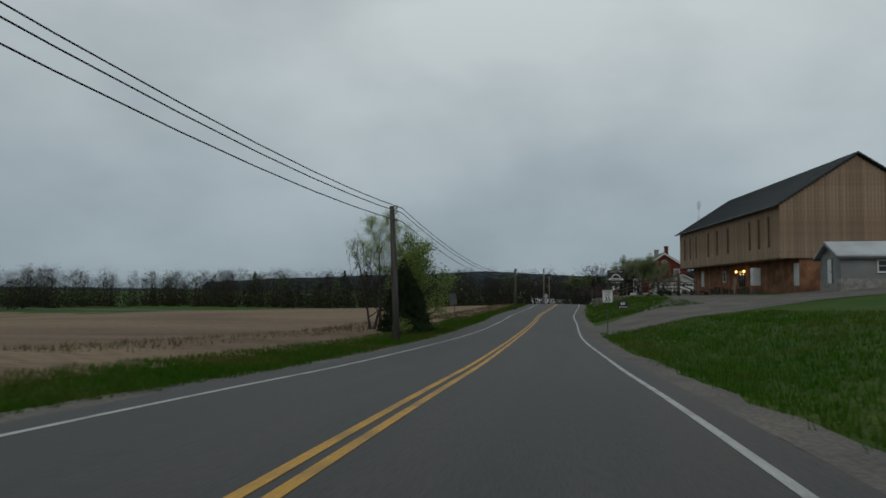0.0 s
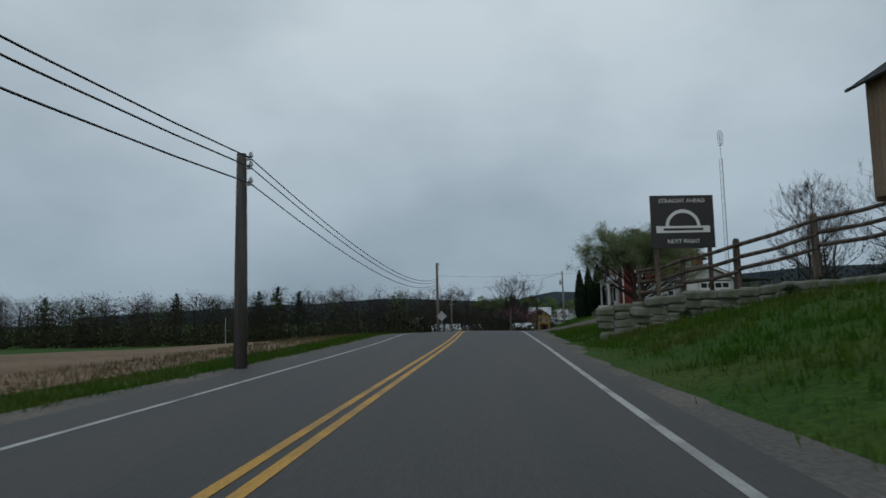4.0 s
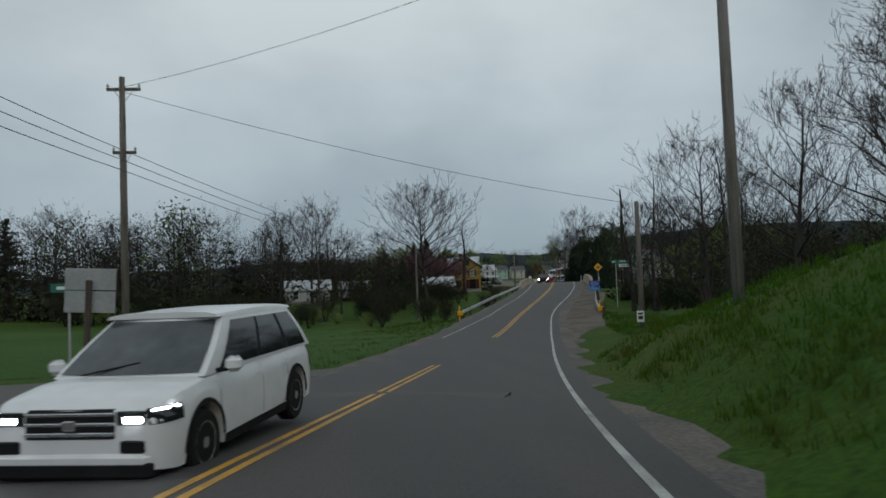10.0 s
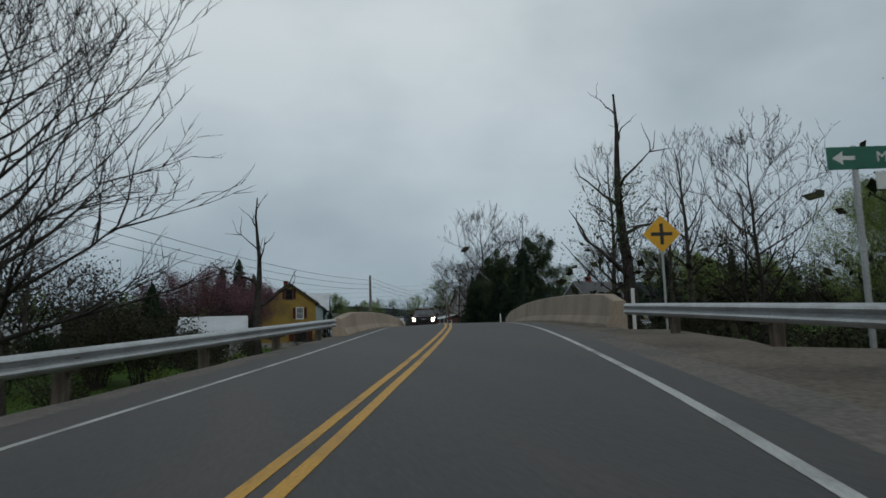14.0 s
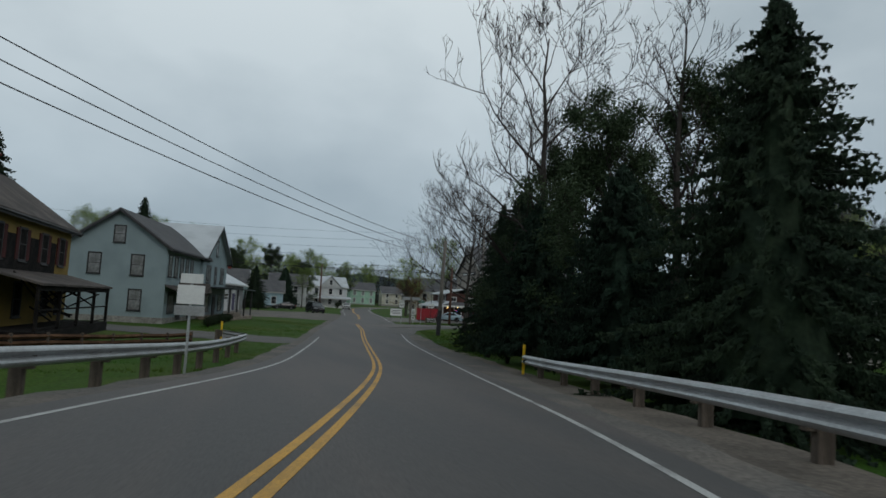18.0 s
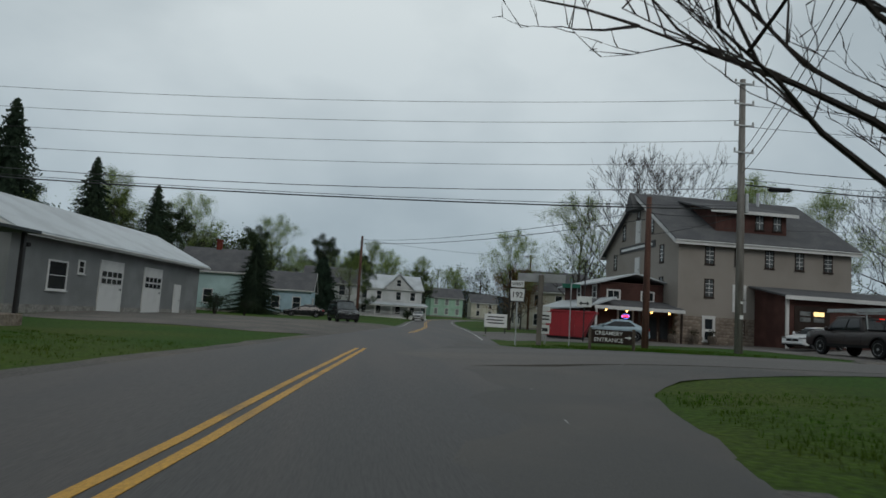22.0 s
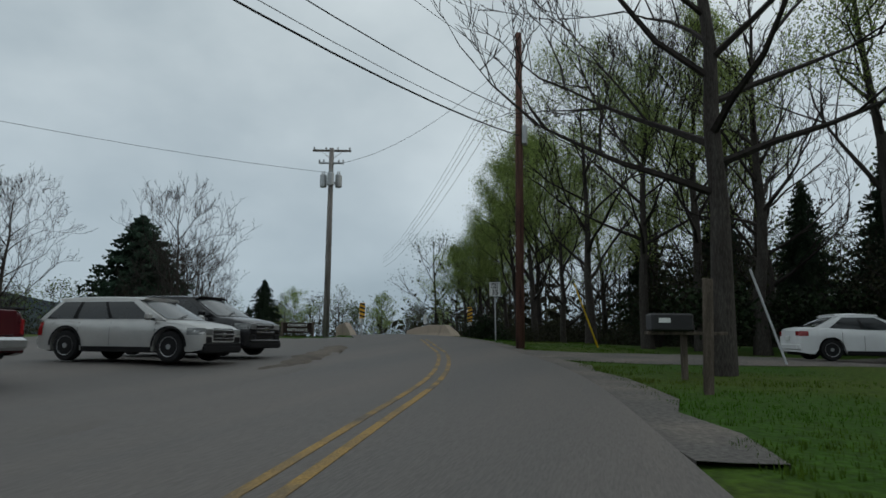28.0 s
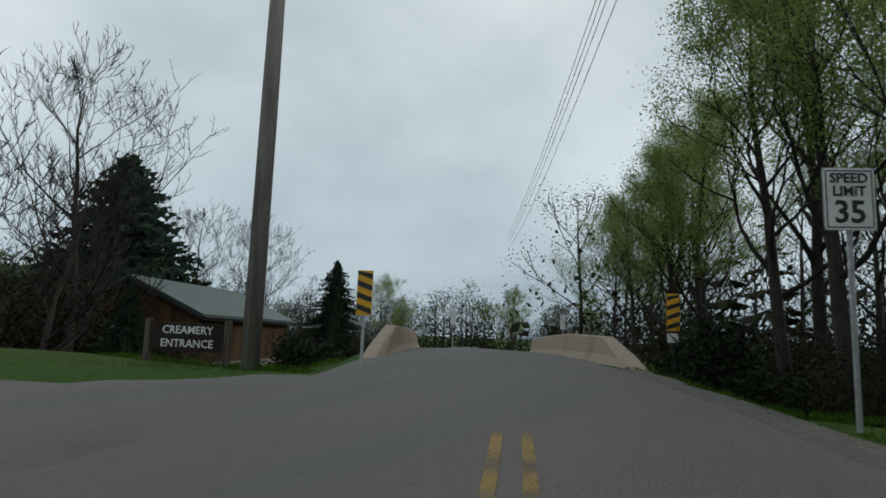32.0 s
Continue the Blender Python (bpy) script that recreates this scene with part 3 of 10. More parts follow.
def window(parent, m, w, h, frame_m, glass_m, bars=(1, 2), surround=0.09, shutters=None, sill=True, bar=None):
    """A sash window: frame, glass, sill, glazing bars, shutters."""
    key = (round(w, 2), round(h, 2), bars, surround)
    if key not in WINMESH:
        s = Shape()
        d = 0.05
        s.box(-w / 2 - surround, -d, -surround, -w / 2, 0.02, h + surround).box(w / 2, -d, -surround, w / 2 + surround, 0.02, h + surround)
        s.box(-w / 2, -d, h, w / 2, 0.02, h + surround).box(-w / 2, -d, -surround, w / 2, 0.02, 0)
        b = Shape()
        for i in range(1, bars[0]):
            x = -w / 2 + w * i / bars[0]
            b.box(x - 0.015, -0.03, 0, x + 0.015, -0.004, h)
        for i in range(1, bars[1]):
            z = h * i / bars[1]
            b.box(-w / 2, -0.034, z - 0.02, w / 2, -0.004, z + 0.02)
        p = Shape().box(-w / 2, -0.012, 0, w / 2, 0.02, h)
        WINMESH[key] = (s.mesh("window_frame"), b.mesh("glazing_bars"), p.mesh("pane"), Shape().box(-w / 2 - 0.13, -0.11, -surround - 0.05, w / 2 + 0.13, 0.02, -surround, 0.01).mesh("sill"))
    fr, br, pn, sl = WINMESH[key]

    def linked(name, me, material):
        ob = new(name, me)
        if not me.materials:
            me.materials.append(None)
        ob.material_slots[0].link = "OBJECT"
        ob.material_slots[0].material = material
        ob.parent = win if name != "window" else parent
        return ob

    win = linked("window", pn, glass_m)
    win.matrix_basis = m
    linked("frame", fr, frame_m)
    if len(br.vertices):
        linked("glazing_bar", br, bar or frame_m)
    if sill:
        linked("sill", sl, frame_m)
    if shutters:
        for sgn in (-1, 1):
            x0 = sgn * (w / 2 + surround + 0.02)
            s = Shape().box(min(x0, x0 + sgn * w * 0.45), -0.06, -0.03, max(x0, x0 + sgn * w * 0.45), 0.01, h + 0.03, 0.01)
            part("shutter", s, shutters, win)
    return win


def house(name, label, x, y, z, rot, L, W, H, rise, wall_m, roof_m, trim_m, wins=(), over=0.35, category="house", chimneys=(), base=0.35, base_m=None, group="", fascia=0.16, roof_t=0.10, depth=1.2):
    """A gabled house with its ridge along its own x; wins: (face, u, v, w, h, options)."""
    h = thing(name, label, category, pose(x, y, z, 0, 0, rot), group)
    s = Shape()
    s.prism([(-W / 2, base), (W / 2, base), (W / 2, H), (0, H + rise), (-W / 2, H)], "x", -L / 2, L / 2)
    part("wall", s, wall_m, h)
    part("foundation", Shape().box(-L / 2 - 0.03, -W / 2 - 0.03, -depth, L / 2 + 0.03, W / 2 + 0.03, base), base_m or STONE_GR, h)
    k = rise / (W / 2)
    for sgn in (-1, 1):
        oy = W / 2 + over
        poly = [(0, H + rise + 0.02), (sgn * oy, H - over * k + 0.02), (sgn * oy, H - over * k + 0.02 + roof_t), (0, H + rise + 0.02 + roof_t)]
        part("roof", Shape().prism(poly if sgn < 0 else poly[::-1], "x", -L / 2 - over, L / 2 + over), roof_m, h)
        part("fascia", Shape().box(-L / 2 - over, sgn * oy - 0.02, H - over * k - fascia, L / 2 + over, sgn * oy + 0.02, H - over * k + 0.02), trim_m, h)
        part("gutter", Shape().tube([(-L / 2 - over, sgn * (oy + 0.07), H - over * k - 0.02), (L / 2 + over, sgn * (oy + 0.07), H - over * k - 0.02)], 0.055, 6), trim_m, h)
        for xe in (-L / 2 - over, L / 2 + over):
            poly2 = [(0, H + rise - fascia), (sgn * oy, H - over * k - fascia), (sgn * oy, H - over * k + 0.02), (0, H + rise + 0.02)]
            part("barge_board", Shape().prism(poly2, "x", xe - 0.025, xe + 0.025), trim_m, h)
    for cx, cy, top, w, m in chimneys:
        c = part("chimney", Shape().box(cx - w / 2, cy - w / 2, H, cx + w / 2, cy + w / 2, top, 0.02), m, h)
        part("chimney_cap", Shape().box(cx - w / 2 - 0.08, cy - w / 2 - 0.08, top, cx + w / 2 + 0.08, cy + w / 2 + 0.08, top + 0.12, 0.02), m, c)
    for row in wins:
        face, u, v, w, hh = row[:5]
        o = row[5] if len(row) > 5 else {}
        if o.get("door"):
            d = part("door", Shape().box(-w / 2, -0.05, 0, w / 2, 0.02, hh, 0.01), o.get("m", WHITE), h, at=wall_at(face, u, v, L, W))
            part("frame", Shape().box(-w / 2 - 0.1, -0.07, 0, -w / 2, 0.02, hh + 0.1).box(w / 2, -0.07, 0, w / 2 + 0.1, 0.02, hh + 0.1).box(-w / 2, -0.07, hh, w / 2, 0.02, hh + 0.1), o.get("frame", trim_m), d)
            if o.get("panel", True):
                part("door_panel", Shape().box(-w * 0.36, -0.066, hh * 0.1, w * 0.36, -0.045, hh * 0.42, 0.008).box(-w * 0.36, -0.066, hh * 0.52, w * 0.36, -0.045, hh * 0.92, 0.008), o.get("pm", o.get("m", WHITE)), d)
            part("handle", Shape().box(w * 0.38, -0.15, hh * 0.46, w * 0.43, -0.045, hh * 0.5, 0.01), CHROME, d)
        else:
            window(h, wall_at(face, u, v, L, W), w, hh, o.get("frame", trim_m), o.get("glass", GLASS), o.get("bars", (1, 2)), o.get("s", 0.09), o.get("shut"), bar=o.get("bar"))
    return h


def porch(h, x0, y0, x1, y1, z, top, slope, posts, roof_m, post_m, deck_m=None, rail=False, post_r=0.07):
    """A porch roof that falls by slope towards y0, on posts, over a deck; all parts of a house."""
    t = 0.1
    poly = [(y1, top), (y0, top - slope), (y0, top - slope - t), (y1, top - t)]
    part("porch_roof", Shape().prism(poly, "x", x0, x1), roof_m, h)
    part("porch_beam", Shape().box(x0 + 0.1, y0 + 0.12, top - slope - 0.32, x1 - 0.1, y0 + 0.26, top - slope - 0.09), post_m, h)
    for px in posts:
        part("porch_post", Shape().box(px - post_r, y0 + 0.13, z, px + post_r, y0 + 0.13 + 2 * post_r, top - slope - 0.3, 0.015), post_m, h)
    if deck_m:
        part("porch_deck", Shape().box(x0 + 0.1, y0 + 0.1, z - 0.5, x1 - 0.1, y1, z, 0.02), deck_m, h)
    if rail:
        for a, b in zip(posts[:-1], posts[1:]):
            if b - a > 1.2:
                part("porch_rail", Shape().box(a, y0 + 0.17, z + 0.85, b, y0 + 0.23, z + 0.92).box(a, y0 + 0.17, z + 0.1, b, y0 + 0.23, z + 0.16), post_m, h)

# ---------------------------------------------------------------- trees


def grow(rnd, height, spread, levels, first=0.22, forks=(5, 4, 3, 3), lean=0.0, up=0.5, r0=None, trunk_frac=0.92, thin=0.6, wander=0.14, egg=False):
    """Limbs of a leafless tree: trunk points, branch runs with radii, and twig ends."""
    r0 = r0 or height * 0.017
    n = 8
    trunk, x, y = [], 0.0, 0.0
    for i in range(n + 1):
        t = i / n
        trunk.append(Vector((x, y, height * trunk_frac * t)))
        x += rnd.uniform(-1, 1) * height * 0.012 + lean * height * 0.03
        y += rnd.uniform(-1, 1) * height * 0.012
    tr = [r0 * (1.35 if i == 0 else 1) * (1 - 0.88 * (i / n) ** 0.9) for i in range(n + 1)]
    runs, tips = [], []

    def branch(p, d, length, r, level):
        pts, k = [p], 4 if level < 2 else 3
        q, dd = p.copy(), d.copy()
        for i in range(k):
            dd = (dd + Vector((rnd.uniform(-1, 1), rnd.uniform(-1, 1), rnd.uniform(-0.6, 1) * up + 0.05)) * wander * 2).normalized()
            q = q + dd * length / k
            pts.append(q)
        runs.append((pts, [r * (1 - 0.75 * i / k) for i in range(k + 1)], level))
        if level >= levels:
            tips.append((q, dd))
            tips.append(((pts[-2] + q) / 2, dd))
            return
        m = forks[min(level, len(forks) - 1)]
        for j in range(m):
            t = rnd.uniform(0.3, 1.0) if j else 1.0
            i = min(int(t * k), k - 1)
            s = pts[i].lerp(pts[i + 1], min(t * k - i, 1.0))
            side = Vector((rnd.uniform(-1, 1), rnd.uniform(-1, 1), rnd.uniform(-0.3, 0.9)))
            nd = (dd * 0.9 + side.normalized() * rnd.uniform(0.5, 0.95)).normalized()
            branch(s, nd, length * rnd.uniform(0.45, thin + 0.05), max(r * 0.45, 0.015), level + 1)

    m = forks[0] * 3
    for j in range(m):
        t = first + (1 - first) * ((j + rnd.random() * 0.8) / m)
        i = min(int(t * n), n - 1)
        s = trunk[i].lerp(trunk[i + 1], t * n - i)
        a = j * 2.4 + rnd.uniform(-0.5, 0.5)
        rise = 0.05 + 0.8 * t + up * 0.3 if egg else 0.25 + 0.9 * t + up * 0.3
        d = Vector((math.cos(a), math.sin(a), rise)).normalized()
        ln = spread * ((0.62 + 1.3 * t - 1.75 * t * t) if egg else (1.15 - 0.75 * t)) * rnd.uniform(0.75, 1.1)
        branch(s, d, ln, tr[i] * 0.5, 1)
    return trunk, tr, runs, tips


def leaf_quads(s, rnd, c, d, n, spread, size, droop=0.0):
    for _ in range(n):
        p = c + Vector((rnd.gauss(0, 1), rnd.gauss(0, 1), rnd.gauss(0, 1) - droop)) * spread
        a = Vector((rnd.uniform(-1, 1), rnd.uniform(-1, 1), rnd.uniform(-1, 1))).normalized()
        b = a.cross(Vector((rnd.uniform(-1, 1), rnd.uniform(-1, 1), rnd.uniform(-1, 1)))).normalized()
        z = size * rnd.uniform(0.6, 1.3)
        s.add([tuple(p - a * z), tuple(p + b * z * 0.55), tuple(p + a * z), tuple(p - b * z * 0.55)], [(0, 1, 2, 3)])


def bare_tree(name, seed, height, spread, levels=3, forks=(5, 4, 4, 3), leaf=None, leaves=0, lsize=0.12, lspread=0.3, label="", wood=BARK, twig=TWIG, stems=1, droop=0.0, **kw):
    """A tree with trunk, limbs and, if leaf is given, a crown of separate leaves."""
    rnd = random.Random(seed)
    root = thing(name, label, "tree")
    t_s, l_s, c_s = Shape(), Shape(), Shape()
    for st in range(stems):
        trunk, tr, runs, tips = grow(rnd, height * rnd.uniform(0.9, 1) if stems > 1 else height, spread, levels, forks=forks, lean=(st - (stems - 1) / 2) * 1.6 if stems > 1 else rnd.uniform(-0.4, 0.4), **kw)
        off = Vector(((st - (stems - 1) / 2) * 0.35, 0, 0))
        t_s.tube([Vector((0, 0, -0.4)) + off] + [p + off for p in trunk], [tr[0] * 1.2] + tr, 8)
        for pts, rr, lv in runs:
            l_s.tube([p + off for p in pts], rr, 5 if lv == 1 else 3, cap=False)
        if leaf:
            per = max(1, leaves // max(1, len(tips)))
            for c, d in tips:
                leaf_quads(c_s, rnd, c + off, d, per, lspread, lsize, droop)
    part("trunk", t_s, wood, root, smooth=True)
    part("branchwork", l_s, twig, root)
    if leaf:
        part("crown", c_s, leaf, root)
    return root


def conifer(name, seed, height, radius, label, needle=NEEDLE, tiers=26, per=11, first=0.04, drop=0.35, ragged=0.25, card=0.55, gap=0.0):
    """A spruce or pine: trunk and tiers of drooping boughs made of many small sprays."""
    rnd = random.Random(seed)
    root = thing(name, label, "conifer")
    part("trunk", Shape().tube([(0, 0, -0.4), (0, 0, height * 0.5), (0, 0, height * 0.98)], [height * 0.02, height * 0.012, 0.02], 8), BARK, root, smooth=True)
    s, b = Shape(), Shape()
    core = [(first * 0.8, 0.30), (first + 0.12, 0.34), (0.5, 0.2), (0.8, 0.07), (0.97, 0.01)]
    if not gap:
        b.tube([(rnd.uniform(-0.1, 0.1), rnd.uniform(-0.1, 0.1), height * u) for u, _ in core], [radius * k for _, k in core], 9)
    for i in range(tiers * per):
        t = ((i + rnd.random()) / (tiers * per)) ** 1.25
        if gap and rnd.random() < 0.5:
            t = round(t * tiers * 0.5) / (tiers * 0.5)
        z = height * (first + (0.985 - first) * t)
        r = radius * (1 - t) ** 0.72 * rnd.uniform(1 - ragged, 1 + ragged * 0.4) + 0.10
        a = i * 2.39996 + rnd.uniform(-0.4, 0.4)
        out = Vector((math.cos(a), math.sin(a), 0))
        side = Vector((-out.y, out.x, 0))
        p0, p1 = Vector((0, 0, z)), out * r + Vector((0, 0, z - r * drop * rnd.uniform(0.5, 1.4)))
        b.tube([p0, p1], [0.02 + r * 0.006, 0.006], 3, cap=False)
        k = max(3, int(r / card * 4.2))
        for q in range(k):
            u = (q + 0.7) / k
            c = p0.lerp(p1, u) + Vector((0, 0, rnd.uniform(-0.12, 0.12)))
            w = card * rnd.uniform(0.45, 0.95) * (1.2 - 0.55 * u)
            hang = Vector((rnd.uniform(-0.15, 0.15), rnd.uniform(-0.15, 0.15), -rnd.uniform(0.55, 1.1)))
            for ax_, k0, k1 in ((out, 0.30, 0.55), (side, 0.48, 0.48), ((out + side) * 0.7, 0.4, 0.4)):
                e = c + hang * w + out * w * rnd.uniform(-0.1, 0.35)
                s.add([tuple(c - ax_ * w * k0 * rnd.uniform(0.7, 1.2)), tuple(c + ax_ * w * k1 * rnd.uniform(0.7, 1.3) + Vector((0, 0, w * rnd.uniform(-0.25, 0.2)))), tuple(e)], [(0, 1, 2)])
    part("branchwork", b, needle, root)
    part("crown", s, needle, root)
    return root


def blob(s, rnd, c, r, n, size):
    """A loose clump of leaves within a rounded outline."""
    for _ in range(n):
        d = Vector((rnd.gauss(0, 1), rnd.gauss(0, 1), rnd.gauss(0, 1))).normalized() * rnd.uniform(0.45, 1.0)
        leaf_quads(s, rnd, c + Vector((d.x * r[0], d.y * r[1], d.z * r[2])), d, 1, 0.0, size)


def shrub(name, seed, w, h, label, leaf=LEAF_DK, n=900, size=0.10, category="shrub", stems=14):
    rnd = random.Random(seed)
    root = thing(name, label, category)
    st, s = Shape(), Shape()
    for i in range(stems):
        a, q = rnd.uniform(0, 6.28), rnd.uniform(0.3, 0.95)
        e = Vector((math.cos(a) * w * 0.5 * q, math.sin(a) * w * 0.5 * q, h * rnd.uniform(0.6, 1.0)))
        m = Vector((e.x * 0.3, e.y * 0.3, e.z * 0.5))
        st.tube([(e.x * 0.06, e.y * 0.06, -0.2), m, e], [0.03, 0.02, 0.006], 3, cap=False)
        for j in range(3):
            e2 = m.lerp(e, rnd.uniform(0.2, 0.9)) + Vector((rnd.uniform(-1, 1), rnd.uniform(-1, 1), rnd.uniform(0, 1))) * h * 0.22
            st.tube([m.lerp(e, 0.3), e2], [0.012, 0.004], 3, cap=False)
    for _ in range(12):
        a, q = rnd.uniform(0, 6.28), rnd.uniform(0, 0.62)
        blob(s, rnd, Vector((math.cos(a) * w * 0.5 * q, math.sin(a) * w * 0.5 * q, h * rnd.uniform(0.3, 0.72))), (w * 0.24, w * 0.24, h * 0.28), n // 12, size)
    part("branchwork", st, TWIG, root)
    part("crown", s, leaf, root)
    return root


PROTO = []


def place(ob, x, y, s=1.0, rot=0.0, z=None, sz=None, label=""):
    zz = gz(x, y) if z is None else z
    c = copy_thing(ob, Matrix.LocRotScale((x, y, zz), Euler((0, 0, radians(rot))), (s, s, sz or s)))
    if label:
        tagged(c, label)
    return c


def proto(ob):
    PROTO.append(ob)
    return ob


def clear_protos():
    for ob in PROTO:
        for o in [*ob.children_recursive, ob]:
            bpy.data.objects.remove(o)
    PROTO.clear()


# ---------------------------------------------------------------- poles and wires
def pole(name, x, y, top, label, r=0.15, wood=POLEWOOD, z=None, lean=(0, 0), rot=0.0):
    zz = gz(x, y) if z is None else z
    p = thing(name, label, "utility pole", pose(x, y, zz, lean[0], lean[1], rot), "utility poles along the road")
    hgt = top - zz
    part("shaft", Shape().tube([(0, 0, -0.8), (0, 0, hgt * 0.5), (0, 0, hgt)], [r * 1.1, r, r * 0.78], 12), wood, p, smooth=True)
    return p, hgt


def insulator(parent, x, y, z, m=None):
    s = Shape().cyl(x, y, z, z + 0.05, 0.03, 0.03, 6).cyl(x, y, z + 0.05, z + 0.11, 0.06, 0.05, 8).cyl(x, y, z + 0.11, z + 0.16, 0.04, 0.03, 8)
    part("insulator", s, m or SIGNBACK, parent)


def crossarm(parent, z, half, y=0.16, n=4):
    a = part("crossarm", Shape().box(-half, y - 0.05, z - 0.06, half, y + 0.05, z + 0.06, 0.01), POLEWOOD, parent)
    part("brace", Shape().tube([(-half * 0.55, y, z - 0.05), (0, y, z - 0.55)], 0.015, 4).tube([(half * 0.55, y, z - 0.05), (0, y, z - 0.55)], 0.015, 4), GALV, parent)
    for i in range(n):
        x = -half * 0.92 + 2 * half * 0.92 * i / (n - 1)
        insulator(a, x, y, z + 0.06)
    return a


def transformer(parent, x, y, z, r=0.2, h=0.75):
    t = part("transformer", Shape().tube([(x, y, z), (x, y, z + 0.04), (x, y, z + h - 0.05), (x, y, z + h)], [r * 0.92, r, r, r * 0.85], 14), GALV, parent, "grey steel transformer can", smooth=False)
    part("bushing", Shape().tube([(x + 0.05, y, z + h), (x + 0.05, y, z + h + 0.22)], [0.045, 0.025], 6).tube([(x - 0.07, y, z + h), (x - 0.07, y, z + h + 0.22)], [0.045, 0.025], 6), SIGNBACK, t)
    part("bracket", Shape().box(min(0, x), min(y, 0) - 0.04, z + 0.2, max(0, x), max(y, 0) + 0.04, z + 0.28), GALV, t)


def wires(name, ends, sag, r, label, n=14):
    """Wires hung from point to point."""
    for a, b, *o in ends:
        s = Shape()
        a, b = Vector(a), Vector(b)
        g = o[0] if o else sag
        pts = [a.lerp(b, i / n) - Vector((0, 0, 4 * g * (i / n) * (1 - i / n))) for i in range(n + 1)]
        s.tube(pts, o[1] if len(o) > 1 else r, 4)
        single(name, s, WIRE, label, "overhead wire", group="overhead wires")


# ---------------------------------------------------------------- signs
def sign_post(name, label, x, y, rot, w, h, zc, face_m, post="u", back_m=SIGNBACK, z=None, lean=0.0, ring=None, round_c=0.04):
    """A flat sign on a steel post; returns the thing and the board, whose face looks along its own -y."""
    zz = gz(x, y) if z is None else z
    t = thing(name, label, "road sign", pose(x, y, zz, 0, lean, rot))
    hgt = zc + h / 2
    part("post", Shape().box(-0.03, 0.01, -0.4, 0.03, 0.05, hgt - 0.05, 0.006), GALV if post == "u" else DUSKWOOD, t)
    b = part("board", Shape().box(-w / 2, -0.012, zc - h / 2, w / 2, 0.0, zc + h / 2, 0.004), back_m, t)
    part("face", Shape().prism([(-w / 2 + round_c, zc - h / 2 + 0.008), (w / 2 - round_c, zc - h / 2 + 0.008), (w / 2 - 0.008, zc - h / 2 + round_c), (w / 2 - 0.008, zc + h / 2 - round_c), (w / 2 - round_c, zc + h / 2 - 0.008), (-w / 2 + round_c, zc + h / 2 - 0.008), (-w / 2 + 0.008, zc + h / 2 - round_c), (-w / 2 + 0.008, zc - h / 2 + round_c)], "y", -0.017, -0.0125), face_m, b)
    if ring:
        e = 0.03
        part("border", Shape().box(-w / 2 + e, -0.02, zc + h / 2 - e - 0.015, w / 2 - e, -0.0175, zc + h / 2 - e).box(-w / 2 + e, -0.02, zc - h / 2 + e, w / 2 - e, -0.0175, zc - h / 2 + e + 0.015)
             .box(-w / 2 + e, -0.02, zc - h / 2 + e + 0.015, -w / 2 + e + 0.015, -0.0175, zc + h / 2 - e - 0.015).box(w / 2 - e - 0.015, -0.02, zc - h / 2 + e + 0.015, w / 2 - e, -0.0175, zc + h / 2 - e - 0.015), ring, b)
    return t, b


def on_face(x, z, y=-0.021):
    return pose(x, y, z, 90, 0, 0)


def speed_sign(x, y, rot, zc, lean=0.0, post="u"):
    t, b = sign_post("speed_limit_sign", "white speed limit 35 sign on a steel post", x, y, rot, 0.61, 0.762, zc, SIGNW, ring=SIGNBLK, lean=lean, post=post)
    letters("SPEED", 0.165, SIGNBLK, b, on_face(0, zc + 0.25), bold=0.004)
    letters("LIMIT", 0.165, SIGNBLK, b, on_face(0, zc + 0.09), bold=0.004)
    letters("35", 0.38, SIGNBLK, b, on_face(0, zc - 0.17), bold=0.008)
    return t


def diamond(name, label, x, y, rot, side, zc, face_m, z=None, lean=0.0):
    zz = gz(x, y) if z is None else z
    t = thing(name, label, "road sign", pose(x, y, zz, 0, lean, rot))
    part("post", Shape().box(-0.03, 0.012, -0.4, 0.03, 0.05, zc + side * 0.5, 0.006), GALV, t)
    r = side / math.sqrt(2)
    b = part("board", Shape().prism([(0, zc - r), (r, zc), (0, zc + r), (-r, zc)], "y", -0.01, 0.0), SIGNBACK, t)
    part("face", Shape().prism([(0, zc - r + 0.01), (r - 0.01, zc), (0, zc + r - 0.01), (-r + 0.01, zc)], "y", -0.016, -0.011), face_m, b)
    return t, b


# ---------------------------------------------------------------- guard rails
RAILMESH = {}


